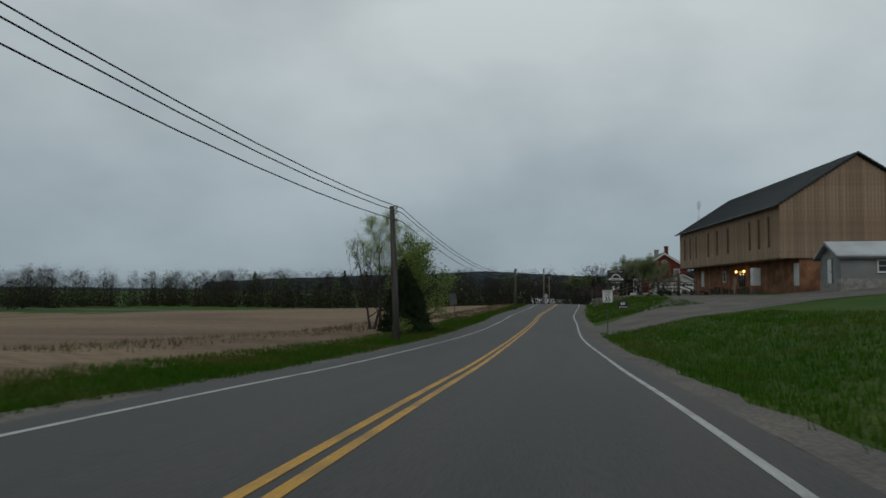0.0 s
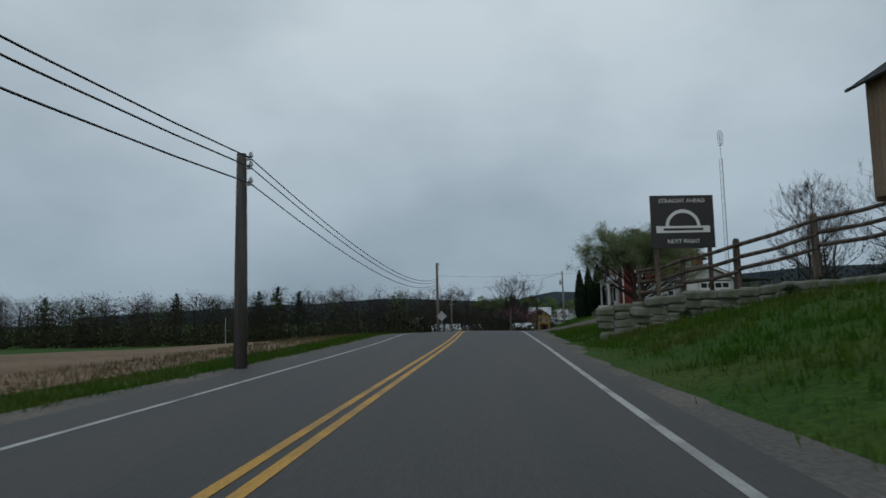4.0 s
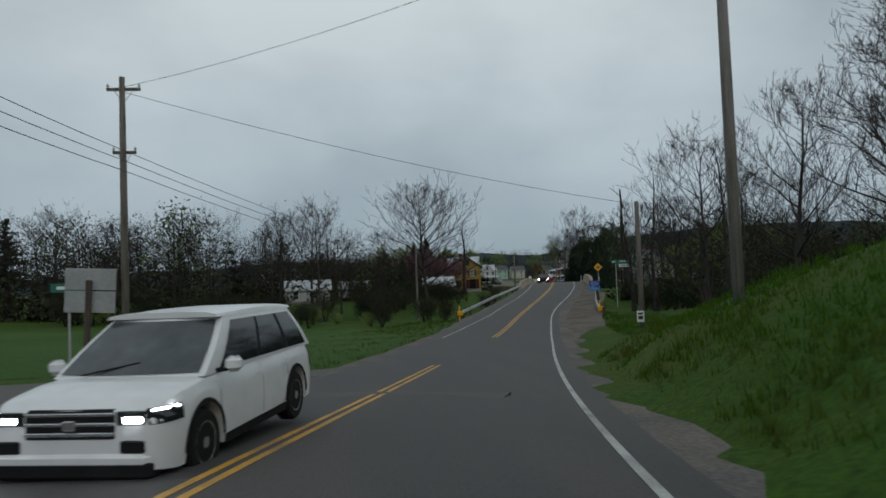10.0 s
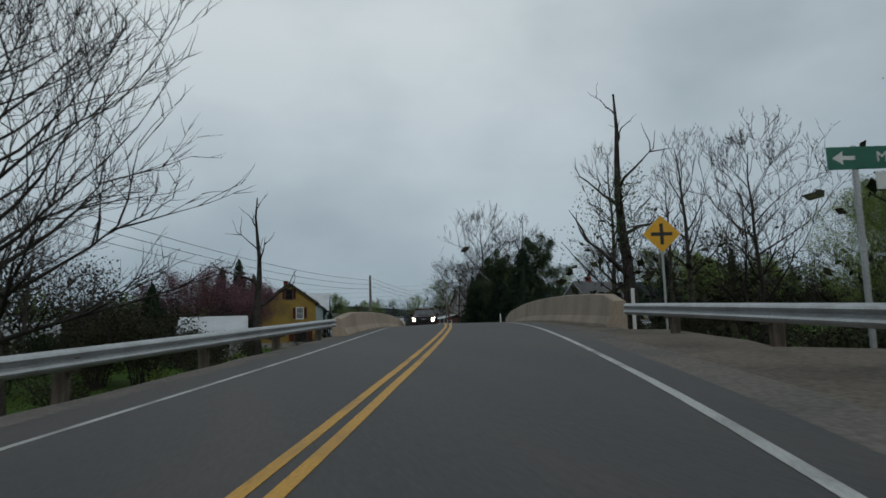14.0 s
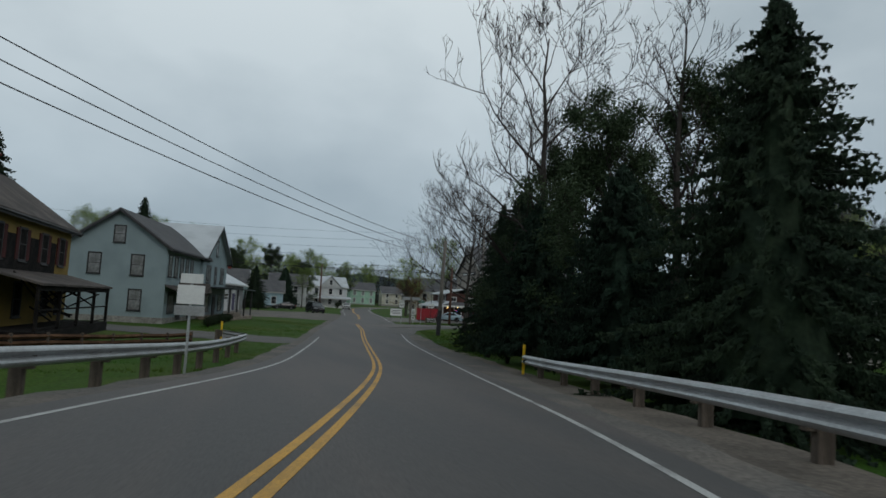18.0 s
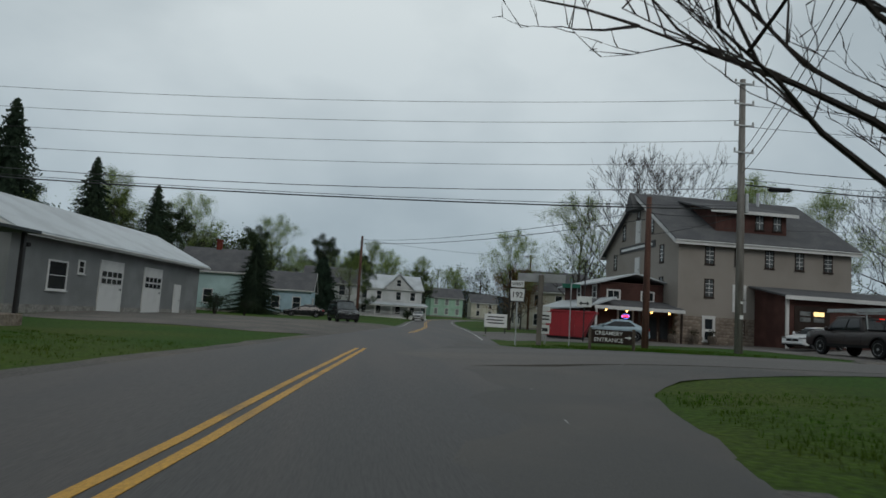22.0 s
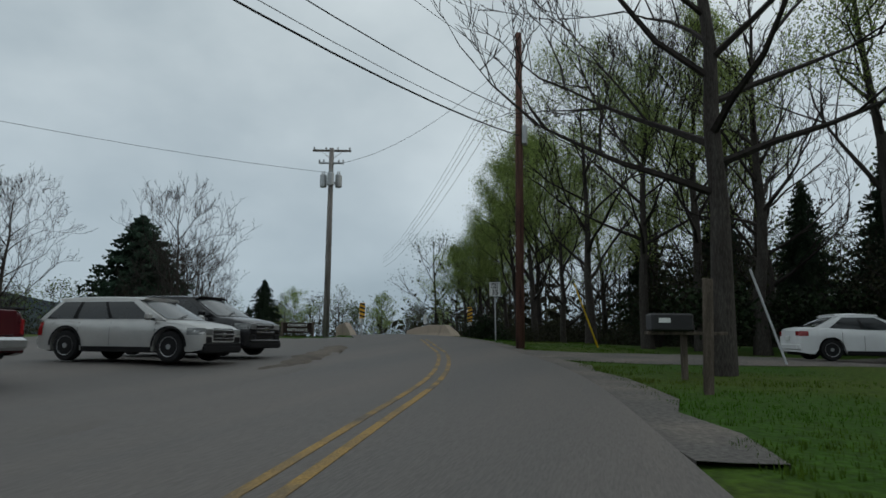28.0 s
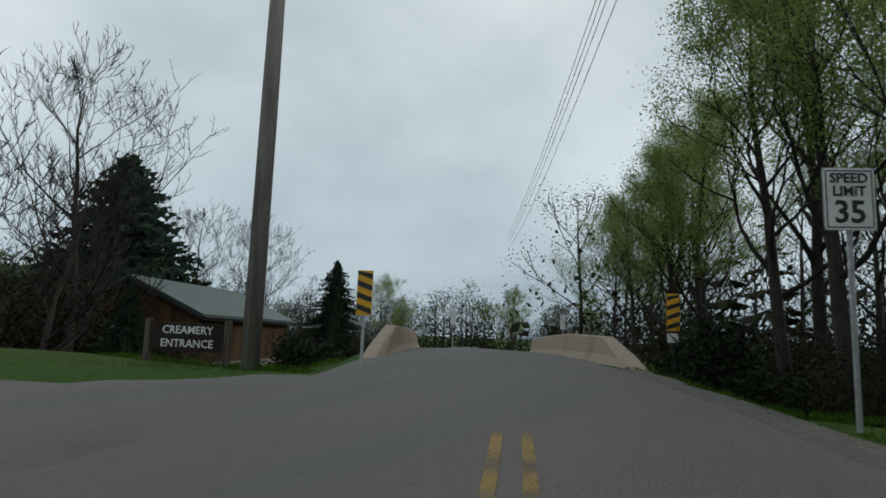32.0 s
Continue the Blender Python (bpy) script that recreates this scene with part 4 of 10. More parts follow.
def guard_rail(name, label, pts, top=0.72, post_every=3.8, z_of=None, end_marks=(), side=1):
    """A W-beam on posts along the points."""
    pts = [Vector(p) for p in pts]
    g = thing(name, label, "guard rail")
    prof = [(0.0, 0.31), (0.055, 0.27), (0.075, 0.235), (0.055, 0.20), (0.0, 0.165), (0.0, 0.145), (0.055, 0.11), (0.075, 0.075), (0.055, 0.04), (0.0, 0.0)]
    v, f, n = [], [], len(prof)
    for i, p in enumerate(pts):
        d = (pts[min(i + 1, len(pts) - 1)] - pts[max(i - 1, 0)]).normalized()
        nrm = Vector((-d.y, d.x, 0)) * side
        for u, w in prof:
            q = p + nrm * u
            v.append((q.x, q.y, p.z + top - 0.31 + w))
        for u, w in prof:
            q = p + nrm * (u - 0.006)
            v.append((q.x, q.y, p.z + top - 0.31 + w))
    m = 2 * n
    for i in range(len(pts) - 1):
        for j in range(n - 1):
            f.append((i * m + j, i * m + j + 1, (i + 1) * m + j + 1, (i + 1) * m + j))
            f.append((i * m + n + j, (i + 1) * m + n + j, (i + 1) * m + n + j + 1, i * m + n + j + 1))
    part("beam", Shape().add(v, f), GALV, g, smooth=False)
    acc, last = post_every, None
    for i, p in enumerate(pts):
        if last is not None:
            acc += (p - last).length
        last = p
        if acc >= post_every:
            acc = 0.0
            d = (pts[min(i + 1, len(pts) - 1)] - pts[max(i - 1, 0)]).normalized()
            at = Matrix.Translation(p) @ Matrix.Rotation(math.atan2(d.y, d.x), 4, "Z")
            if "post" not in RAILMESH:
                RAILMESH["post"] = Shape().box(-0.08, -0.1, -0.9, 0.08, 0.1, 0.70, 0.01).mesh("post")
                RAILMESH["block"] = Shape().box(-0.07, 0.0, 0.36, 0.07, 0.14, 0.68, 0.01).mesh("block")
            sh = Matrix.Translation((0, -0.24 * side, 0))
            pp = part("post", RAILMESH["post"], WOODPOST, g, at=at @ sh)
            part("block", RAILMESH["block"], WOODPOST, pp, at=pose(0, 0.1 if side > 0 else -0.24, 0))
    return g

# ---------------------------------------------------------------- vehicles
def loft(sections):
    """A hull through rings of equal length, closed at both ends."""
    n = len(sections[0])
    v = [p for s in sections for p in s]
    f = []
    for i in range(len(sections) - 1):
        for j in range(n - 1):
            f.append((i * n + j, (i + 1) * n + j, (i + 1) * n + j + 1, i * n + j + 1))
    f.append(tuple(range(n)))
    f.append(tuple(range(len(v) - 1, len(v) - n - 1, -1)))
    return Shape().add(v, f)


def wheel(parent, x, y, r, w, out):
    t = thing("wheel", "", "") if False else part("wheel", Shape().tube([(x, y - w / 2, r), (x, y + w / 2, r)], r * 0.6, 14), BLKPL, parent)
    s = Shape()
    prof = [(r * 0.62, -w / 2), (r * 0.92, -w / 2), (r, -w * 0.32), (r, w * 0.32), (r * 0.92, w / 2), (r * 0.62, w / 2)]
    n, k = 22, len(prof)
    v = [(x + rr * math.cos(2 * math.pi * i / n), y + yy, r + rr * math.sin(2 * math.pi * i / n)) for i in range(n) for rr, yy in prof]
    s.add(v, [(i * k + j, i * k + j + 1, ((i + 1) % n) * k + j + 1, ((i + 1) % n) * k + j) for i in range(n) for j in range(k - 1)])
    part("tyre", s, RUBBER, t)
    q = Shape()
    yo = y + out * w * 0.46
    for i in range(5):
        a = 2 * math.pi * i / 5
        c, sn = math.cos(a), math.sin(a)
        hw = r * 0.12
        q.add([(x - sn * hw + c * 0.1 * r, yo, r + c * hw + sn * 0.1 * r), (x + sn * hw + c * 0.1 * r, yo, r - c * hw + sn * 0.1 * r), (x + c * r * 0.6 + sn * hw * 1.2, yo - out * 0.02, r + sn * r * 0.6 - c * hw * 1.2), (x + c * r * 0.6 - sn * hw * 1.2, yo - out * 0.02, r + sn * r * 0.6 + c * hw * 1.2)], [(0, 1, 2, 3), (3, 2, 1, 0)])
    q.tube([(x, yo - out * 0.01, r), (x, yo + out * 0.015, r)], r * 0.17, 10)
    ring = [(r * 0.56, yo), (r * 0.64, yo + out * 0.012), (r * 0.64, yo - out * 0.05)]
    v = [(x + rr * math.cos(2 * math.pi * i / n), yy, r + rr * math.sin(2 * math.pi * i / n)) for i in range(n) for rr, yy in ring]
    q.add(v, [(i * 3 + j, i * 3 + j + 1, ((i + 1) % n) * 3 + j + 1, ((i + 1) % n) * 3 + j) for i in range(n) for j in range(2)])
    part("rim", q, RIM, t)


def car(name, label, x, y, z, rot, kind, paint, L, W, H, lights="off", trim=None, tail="off", group="", grille=BLKPL, bumper=None, belt=None, r=None, clear=None, dark_front=False):
    """A car that faces its own +x. kind: sedan, suv or pickup."""
    c = thing(name, label, "pickup truck" if kind == "pickup" else "car", pose(x, y, z, 0, 0, rot), group)
    hw = W / 2
    r = r or {"sedan": 0.33, "suv": 0.37, "pickup": 0.42}[kind]
    zb = clear or {"sedan": 0.20, "suv": 0.26, "pickup": 0.46}[kind]
    belt = belt or {"sedan": 0.92, "suv": 1.10, "pickup": 1.18}[kind]
    f, b = L / 2, -L / 2
    axles = (f - L * 0.185, b + L * (0.2 if kind != "pickup" else 0.21))
    ra = r * 1.17
    if kind == "sedan":
        crest = [(b, 0.86), (b + 0.12, 0.98), (b + 0.9, belt + 0.07), (0.2, belt), (f - 1.5, belt - 0.01), (f - 0.9, belt - 0.08), (f - 0.35, belt - 0.20), (f, 0.64)]
        gh = (f - 1.25, f - 2.35, b + 1.25, b + 0.35)
    elif kind == "suv":
        crest = [(b, belt - 0.12), (b + 0.15, belt + 0.02), (0, belt), (f - 1.3, belt - 0.01), (f - 0.7, belt - 0.05), (f - 0.25, belt - 0.13), (f, belt - 0.24)]
        gh = (f - 1.02, f - 1.95, b + 0.62, b + 0.10)
    else:
        crest = [(b, belt), (b + 0.1, belt + 0.04), (b + 2.0, belt + 0.04), (b + 2.3, belt), (f - 1.4, belt), (f - 0.7, belt - 0.02), (f - 0.2, belt - 0.06), (f, belt - 0.14)]
        gh = (f - 1.32, f - 2.05, b + 2.4, b + 2.08)
    soft = 0.42 if kind != "pickup" else 0.26
    nose = 0.80 if kind != "pickup" else 0.90
    top_of = lambda px_: float(np.interp(px_, [q[0] for q in crest], [q[1] for q in crest]))

    def wide(px_):
        e = min(px_ - b, f - px_)
        return hw * (nose + (1 - nose) * math.sqrt(max(0.0, 1 - (1 - min(e / soft, 1.0)) ** 2)))

    def skin(px_, zz, out=0.0):
        """A place on the flank: the side bulges at the middle and the ends lean back."""
        zt = top_of(px_)
        w = wide(px_) * (1 - 0.05 * ((zz - 0.62) / 0.5) ** 2 - (0.03 if zz > zt - 0.1 else 0.0))
        k = max(0.0, 1 - min(px_ - b, f - px_) / 0.5)
        lean = 0.16 * max(-0.2, zz - 0.55) ** 2 * k if kind != "pickup" else 0.05 * max(0.0, zz - 0.6) * k
        return px_ - lean * (1 if px_ > 0 else -1), w + out, zz

    def patch_on(sg, xa, xb, za, zc, out=0.008, nx=6, nz=3):
        s = Shape()
        for i in range(nx + 1):
            for j in range(nz + 1):
                p, q, h = skin(xa + (xb - xa) * i / nx, za + (zc - za) * j / nz, out)
                s.v.append((p, sg * q, h))
        for i in range(nx):
            for j in range(nz):
                o = i * (nz + 1) + j
                s.f.append((o, o + nz + 1, o + nz + 2, o + 1) if sg < 0 else (o, o + 1, o + nz + 2, o + nz + 1))
        return s

    xs = sorted(set([round(v, 3) for v in np.linspace(b, f, 44)] + [round(a + ra * math.cos(math.pi * i / 14), 3) for a in axles for i in range(15)] + [round(f - soft * q, 3) for q in (0.03, 0.1, 0.25, 0.5)] + [round(b + soft * q, 3) for q in (0.03, 0.1, 0.25, 0.5)]))
    rows = []
    for px_ in xs:
        zl = zb + 0.06 * max(0.0, 1 - min(px_ - b, f - px_) / 0.3)
        for a in axles:
            if abs(px_ - a) < ra:
                zl = max(zl, r + math.sqrt(max(0.0, ra * ra - (px_ - a) ** 2)))
        zt = top_of(px_)
        side = []
        for q in (0.0, 0.2, 0.42, 0.64, 0.82, 0.93):
            side.append(skin(px_, zl + (zt - 0.02 - zl) * q))
        w = side[-1][1]
        side += [(side[-1][0], w * 0.975, zt - 0.012), (side[-1][0], w * 0.90, zt + 0.012), (side[-1][0], w * 0.5, zt + 0.035), (side[-1][0], 0.0, zt + 0.042)]
        inner = (px_, wide(px_) - 0.17, zl)
        rows.append([inner] + side)
    n = len(rows[0])
    body = Shape()
    for sg in (-1, 1):
        k = len(body.v)
        body.v += [(p, sg * q, h) for row in rows for p, q, h in row]
        for i in range(len(rows) - 1):
            for j in range(n - 1):
                o = k + i * n + j
                body.f.append((o, o + n, o + n + 1, o + 1) if sg < 0 else (o, o + 1, o + n + 1, o + n))
    for i in (0, len(rows) - 1):
        m = len(rows) * n
        body.f.append([i * n + j for j in range(n)] + [m + i * n + j for j in range(n - 1, -1, -1)])
    shell = part("body", body, paint, c, smooth=True)
    shell.data.set_sharp_from_angle(angle=radians(38))
    part("underbody", Shape().box(b + 0.15, -hw + 0.30, zb - 0.04, f - 0.15, hw - 0.30, belt - 0.25, 0.02), BLKPL, c)
    # cabin: painted shell with panes set on it
    x0, x1, x2, x3 = gh
    zr, z0 = H, belt - 0.02
    wb, wr = hw * 0.93, hw * (0.73 if kind != "pickup" else 0.80)

    def pane(s_, v_, out=0.0):
        bow = 0.05 * math.sin(math.pi * v_)
        return (x0 + (x3 - x0) * s_) * (1 - v_) + (x1 + (x2 - x1) * s_) * v_, wb + (wr - wb) * v_ + bow * 0.6 + out, z0 + (zr - 0.06 - z0) * v_

    def screen(front, q, v_, out=0.0):
        xa, xb = (x0, x1) if front else (x3, x2)
        d = 1 if front else -1
        return xa + (xb - xa) * v_ + d * ((1 - q * q) * 0.13 + out), q * (wb + (wr - wb) * v_ + 0.03 * math.sin(math.pi * v_)), z0 + (zr - 0.06 - z0) * v_ + out * 0.7

    cab = Shape()
    nv, ns = 5, 8
    for sg in (-1, 1):
        k = len(cab.v)
        for i in range(ns + 1):
            for j in range(nv + 1):
                p, q, h = pane(i / ns, j / nv)
                cab.v.append((p, sg * q, h))
        for i in range(ns):
            for j in range(nv):
                o = k + i * (nv + 1) + j
                cab.f.append((o, o + 1, o + nv + 2, o + nv + 1) if sg < 0 else (o, o + nv + 1, o + nv + 2, o + 1))
    for front in (True, False):
        k = len(cab.v)
        for i in range(ns + 1):
            for j in range(nv + 1):
                cab.v.append(screen(front, -1 + 2 * i / ns, j / nv))
        for i in range(ns):
            for j in range(nv):
                o = k + i * (nv + 1) + j
                cab.f.append((o, o + nv + 1, o + nv + 2, o + 1) if front else (o, o + 1, o + nv + 2, o + nv + 1))
    part("cabin", cab, paint, c, smooth=True).data.set_sharp_from_angle(angle=radians(38))
    rf = []
    for u in np.linspace(-0.03, 1.03, 9):
        bow = 0.03 * math.sin(math.pi * min(max(u, 0), 1))
        px_ = x1 + (x2 - x1) * u + (0.10 if u < 0 else -0.06 if u > 1 else 0)
        rf.append([(px_, q * (wr + 0.012), zr - 0.07 + dz + (bow if abs(q) < 0.99 else 0)) for q, dz in ((-1, 0), (-0.97, 0.035), (-0.8, 0.06), (-0.4, 0.075), (0.4, 0.075), (0.8, 0.06), (0.97, 0.035), (1, 0), (-1, 0))])
    part("roof", loft(rf), paint, c, smooth=True).data.set_sharp_from_angle(angle=radians(38))

    def glass(name_, fn, material):
        s = Shape()
        m = 6
        s.v = [fn(i / m, j / m) for i in range(m + 1) for j in range(m + 1)]
        s.f = [(i * (m + 1) + j, (i + 1) * (m + 1) + j, (i + 1) * (m + 1) + j + 1, i * (m + 1) + j + 1) for i in range(m) for j in range(m)]
        return part(name_, s, material, c, smooth=True)

    glass("windscreen", lambda u, v: screen(True, -0.92 + 1.84 * u, 0.06 + 0.86 * v, 0.012), SCREEN)
    glass("rear_window", lambda u, v: screen(False, -0.86 + 1.72 * u, 0.16 + 0.74 * v, 0.012), CARGLASS)
    for sg in (-1, 1):
        spans = {"sedan": ((0.10, 0.48), (0.52, 0.86)), "suv": ((0.09, 0.40), (0.43, 0.69), (0.73, 0.95)), "pickup": ((0.10, 0.52), (0.57, 0.93))}[kind]
        for k, (sa, sb) in enumerate(spans):
            glass("side_window", lambda u, v: (lambda p: (p[0], sg * p[1], p[2]))(pane(sa + (sb - sa) * u, 0.07 + 0.83 * v, 0.010)), CARGLASS)
            if k:
                glass("window_post", lambda u, v: (lambda p: (p[0], sg * p[1], p[2]))(pane(spans[k - 1][1] + (sa - spans[k - 1][1]) * u, 0.07 + 0.83 * v, 0.008)), BLKPL)
        mi = part("mirror", Shape().box(x0 - 0.42, sg * (hw + 0.03) if sg > 0 else -hw - 0.23, belt - 0.02, x0 - 0.26, hw + 0.23 if sg > 0 else -hw - 0.03, belt + 0.17, 0.055), trim or paint, c)
        part("mirror_arm", Shape().tube([(x0 - 0.32, sg * (hw - 0.1), belt + 0.0), (x0 - 0.33, sg * (hw + 0.06), belt + 0.02)], 0.03, 6), BLKPL, mi)
        xm = pane((spans[0][1] + spans[1][0]) / 2, 0)[0]
        part("door_handle", patch_on(sg, xm + 0.1, xm + 0.3, belt - 0.20, belt - 0.165, 0.03, 2, 1), trim or paint, c)
        part("door_handle", patch_on(sg, xm - 0.85, xm - 0.67, belt - 0.20, belt - 0.165, 0.03, 2, 1), trim or paint, c)
        part("sill", patch_on(sg, axles[1] + ra + 0.04, axles[0] - ra - 0.04, zb - 0.02, zb + 0.10, 0.014, 6, 1), BLKPL, c)
        for xd in (xm, axles[0] - ra * 0.9, axles[1] + ra * 0.8 if kind != "pickup" else xm - 1.0):
            part("door_seam", patch_on(sg, xd - 0.006, xd + 0.006, zb + 0.12, belt - 0.07, 0.004, 1, 4), BLKPL, c)
        for wx in axles:
            s = Shape()
            m = 16
            for i in range(m + 1):
                a = math.pi * i / m
                for rr in (ra, ra + (0.055 if kind != "sedan" else 0.02)):
                    p, q, h = skin(min(max(wx + rr * math.cos(a), b + 0.02), f - 0.02), r + rr * math.sin(a), 0.010)
                    s.v.append((p, sg * q, h))
            s.f = [(2 * i, 2 * i + 1, 2 * i + 3, 2 * i + 2) for i in range(m)]
            part("arch_trim", s, paint if kind == "sedan" else BLKPL, c)
            wheel(c, wx, sg * (hw - 0.13), r, 0.24, sg)
        zl = (belt - 0.27) if kind != "sedan" else 0.66
        hm = {"off": GLASSLT, "on": HEAD, "warm": HEADW}[lights]
        lh = 0.16 if kind != "sedan" else 0.11
        y0 = hw * (nose - 0.30)
        hl = part("headlight", patch_on(sg, f - 0.40, f - 0.005, zl - lh / 2, zl + lh / 2, 0.012), CARGLASS if lights != "off" else GLASSLT, c)
        front_x = f + 0.035 if dark_front else skin(f, zl)[0]
        part("lamp_face", Shape().box(front_x - 0.03, min(sg * y0, sg * hw * nose), zl - lh / 2, front_x + 0.012, max(sg * y0, sg * hw * nose), zl + lh / 2 - 0.02, 0.008), CARGLASS if lights != "off" else GLASSLT, hl)
        if lights != "off":
            part("lamp", Shape().box(front_x, min(sg * (y0 + 0.08), sg * (hw * nose - 0.02)), zl - lh * 0.36, front_x + 0.022, max(sg * (y0 + 0.08), sg * (hw * nose - 0.02)), zl + lh * 0.02, 0.01), hm, hl)
            part("running_light", patch_on(sg, f - 0.34, f - 0.03, zl + lh * 0.30, zl + lh * 0.44, 0.02, 5, 1), hm, hl)
        if kind == "suv":
            part("fog_housing", Shape().box(f - 0.2, min(sg * hw * 0.52, sg * hw * 0.82), 0.46, skin(f, 0.56)[0] + 0.012, max(sg * hw * 0.52, sg * hw * 0.82), 0.62, 0.03), BLKPL, c)
            part("fog_light", Shape().box(f - 0.14, sg * hw * 0.74 - 0.08, 0.33, f + 0.018, sg * hw * 0.74 + 0.08, 0.40, 0.02), HEAD if lights == "on" else GLASSLT, c)
        zt = belt - (0.22 if kind != "sedan" else 0.10)
        tm = TAIL if tail == "on" else TAILOFF
        th = {"sedan": 0.08, "suv": 0.17, "pickup": 0.14}[kind]
        tl = part("tail_light", patch_on(sg, b + 0.005, b + 0.26 if kind != "pickup" else b + 0.12, zt - th, zt + th * 0.9, 0.012), tm, c)
        part("lamp_face", Shape().box(skin(b, zt)[0] - 0.014, min(sg * hw * (nose - (0.16 if kind != "pickup" else 0.07)), sg * hw * nose), zt - th, skin(b, zt)[0] + 0.05, max(sg * hw * (nose - (0.16 if kind != "pickup" else 0.07)), sg * hw * nose), zt + th * 0.9, 0.01), tm, tl)
    gx = skin(f, belt - 0.4)[0]
    gw = hw * (nose - 0.30)
    if dark_front:
        part("front_panel", Shape().box(f - 0.2, -hw * 0.91, zb + 0.10, f + 0.02, hw * 0.91, belt - 0.14, 0.05), BLKPL, c, "black front panel")
        for k in range(4):
            part("grille_slat", Shape().box(f - 0.02, -gw, zb + 0.32 + k * 0.125, f + 0.035, gw, zb + 0.385 + k * 0.125, 0.014), TRIMBLK, c)
        part("emblem", Shape().box(f + 0.03, -0.16, belt - 0.36, f + 0.045, 0.16, belt - 0.30, 0.006), CHROME, c)
        for sg in (-1, 1):
            part("fog_light", Shape().box(f - 0.02, sg * hw * 0.76 - 0.1, zb + 0.14, f + 0.03, sg * hw * 0.76 + 0.1, zb + 0.22, 0.01), GLASSLT, c)
            part("running_light", Shape().box(f, sg * hw * 0.78 - 0.13, belt - 0.48, f + 0.028, sg * hw * 0.78 + 0.12, belt - 0.445, 0.008), HEADW, c)
            part("tow_hook", Shape().tube([(f + 0.02, sg * 0.42, zb + 0.1), (f + 0.1, sg * 0.42, zb + 0.1)], 0.03, 6), CHROME, c)
        part("hood_bulge", Shape().box(f - 1.3, -0.5, belt - 0.06, f - 0.3, 0.5, belt + 0.05, 0.05), paint, c)
    gz0, gz1 = (zb + 0.24, belt - 0.20) if kind == "pickup" else (belt - 0.50, belt - 0.19) if kind == "suv" else (0.42, 0.62)
    gr = part("grille", Shape().box(f - 0.14, -gw, gz0, gx + 0.012, gw, gz1, 0.03), grille, c)
    for k in range(3 if kind == "suv" else 2):
        zz = gz0 + (gz1 - gz0) * (k + 0.7) / (3.2 if kind == "suv" else 2.4)
        part("grille_bar", Shape().box(gx - 0.04, -gw * 0.98, zz - 0.018, gx + 0.022, gw * 0.98, zz + 0.018, 0.008), CHROME if kind == "suv" else grille, gr)
    part("badge", Shape().box(gx, -0.07, (gz0 + gz1) / 2 - 0.05, gx + 0.03, 0.07, (gz0 + gz1) / 2 + 0.05, 0.012), CHROME, gr)
    bm = bumper or (BLKPL if kind == "pickup" else paint)
    part("front_bumper", Shape().box(f - 0.30, -hw * 0.86, zb + 0.06, f + 0.035, hw * 0.86, zb + 0.24, 0.06), bm, c)
    part("front_lip", Shape().box(f - 0.30, -hw * 0.87, zb - 0.04, f + (0.042 if kind == "suv" else 0.015), hw * 0.87, zb + (0.15 if kind == "suv" else 0.07), 0.04), BLKPL, c)
    part("rear_bumper", Shape().box(b - (0.13 if kind == "pickup" else 0.03), -hw * 0.90, zb + 0.10, b + 0.12, hw * 0.90, zb + 0.32, 0.05), CHROME if kind == "pickup" else paint, c)
    part("number_plate", Shape().box(b - 0.145 if kind == "pickup" else b - 0.035, -0.16, zb + 0.15 if kind == "pickup" else zb + 0.42, b - 0.128 if kind == "pickup" else b + 0.0, 0.16, zb + 0.28 if kind == "pickup" else zb + 0.55, 0.005), SIGNW, c)
    if kind == "pickup":
        part("bed_floor", Shape().box(b + 0.10, -hw * 0.80, belt + 0.07, b + 2.0, hw * 0.80, belt + 0.078), BLKPL, c)
        part("bed_rail", Shape().box(b + 0.04, -hw * 0.95, belt + 0.05, b + 2.02, -hw * 0.80, belt + 0.10, 0.02).box(b + 0.04, hw * 0.80, belt + 0.05, b + 2.02, hw * 0.95, belt + 0.10, 0.02), BLKPL, c)
        part("tailgate", Shape().box(b - 0.03, -hw * 0.70, zb + 0.34, b + 0.03, hw * 0.70, belt + 0.05, 0.02), paint, c)
        part("tailgate_handle", Shape().box(b - 0.045, -0.12, belt - 0.16, b + 0.0, 0.12, belt - 0.08, 0.01), BLKPL, c)
        part("brake_lamp", Shape().box(x3 - 0.0, -0.12, zr - 0.10, x3 + 0.06, 0.12, zr - 0.06, 0.006), TAIL if tail == "on" else TAILOFF, c)
    part("wiper", Shape().tube([(x0 + 0.10, -0.5, z0 + 0.05), (x0 - 0.08, 0.1, z0 + 0.16)], 0.010, 4), BLKPL, c)
    return c

# ---------------------------------------------------------------- ground and roads
def axis_cells(fine, lo, hi, step):
    """Even steps over the fine stretch, growing ones beyond it."""
    a, b = fine
    out = list(np.arange(a, b + 0.01, step))
    g = step
    while out[-1] < hi:
        g = min(g * 1.25, 260)
        out.append(out[-1] + g)
    g = step
    while out[0] > lo:
        g = min(g * 1.25, 260)
        out.insert(0, out[0] - g)
    return np.array(out)


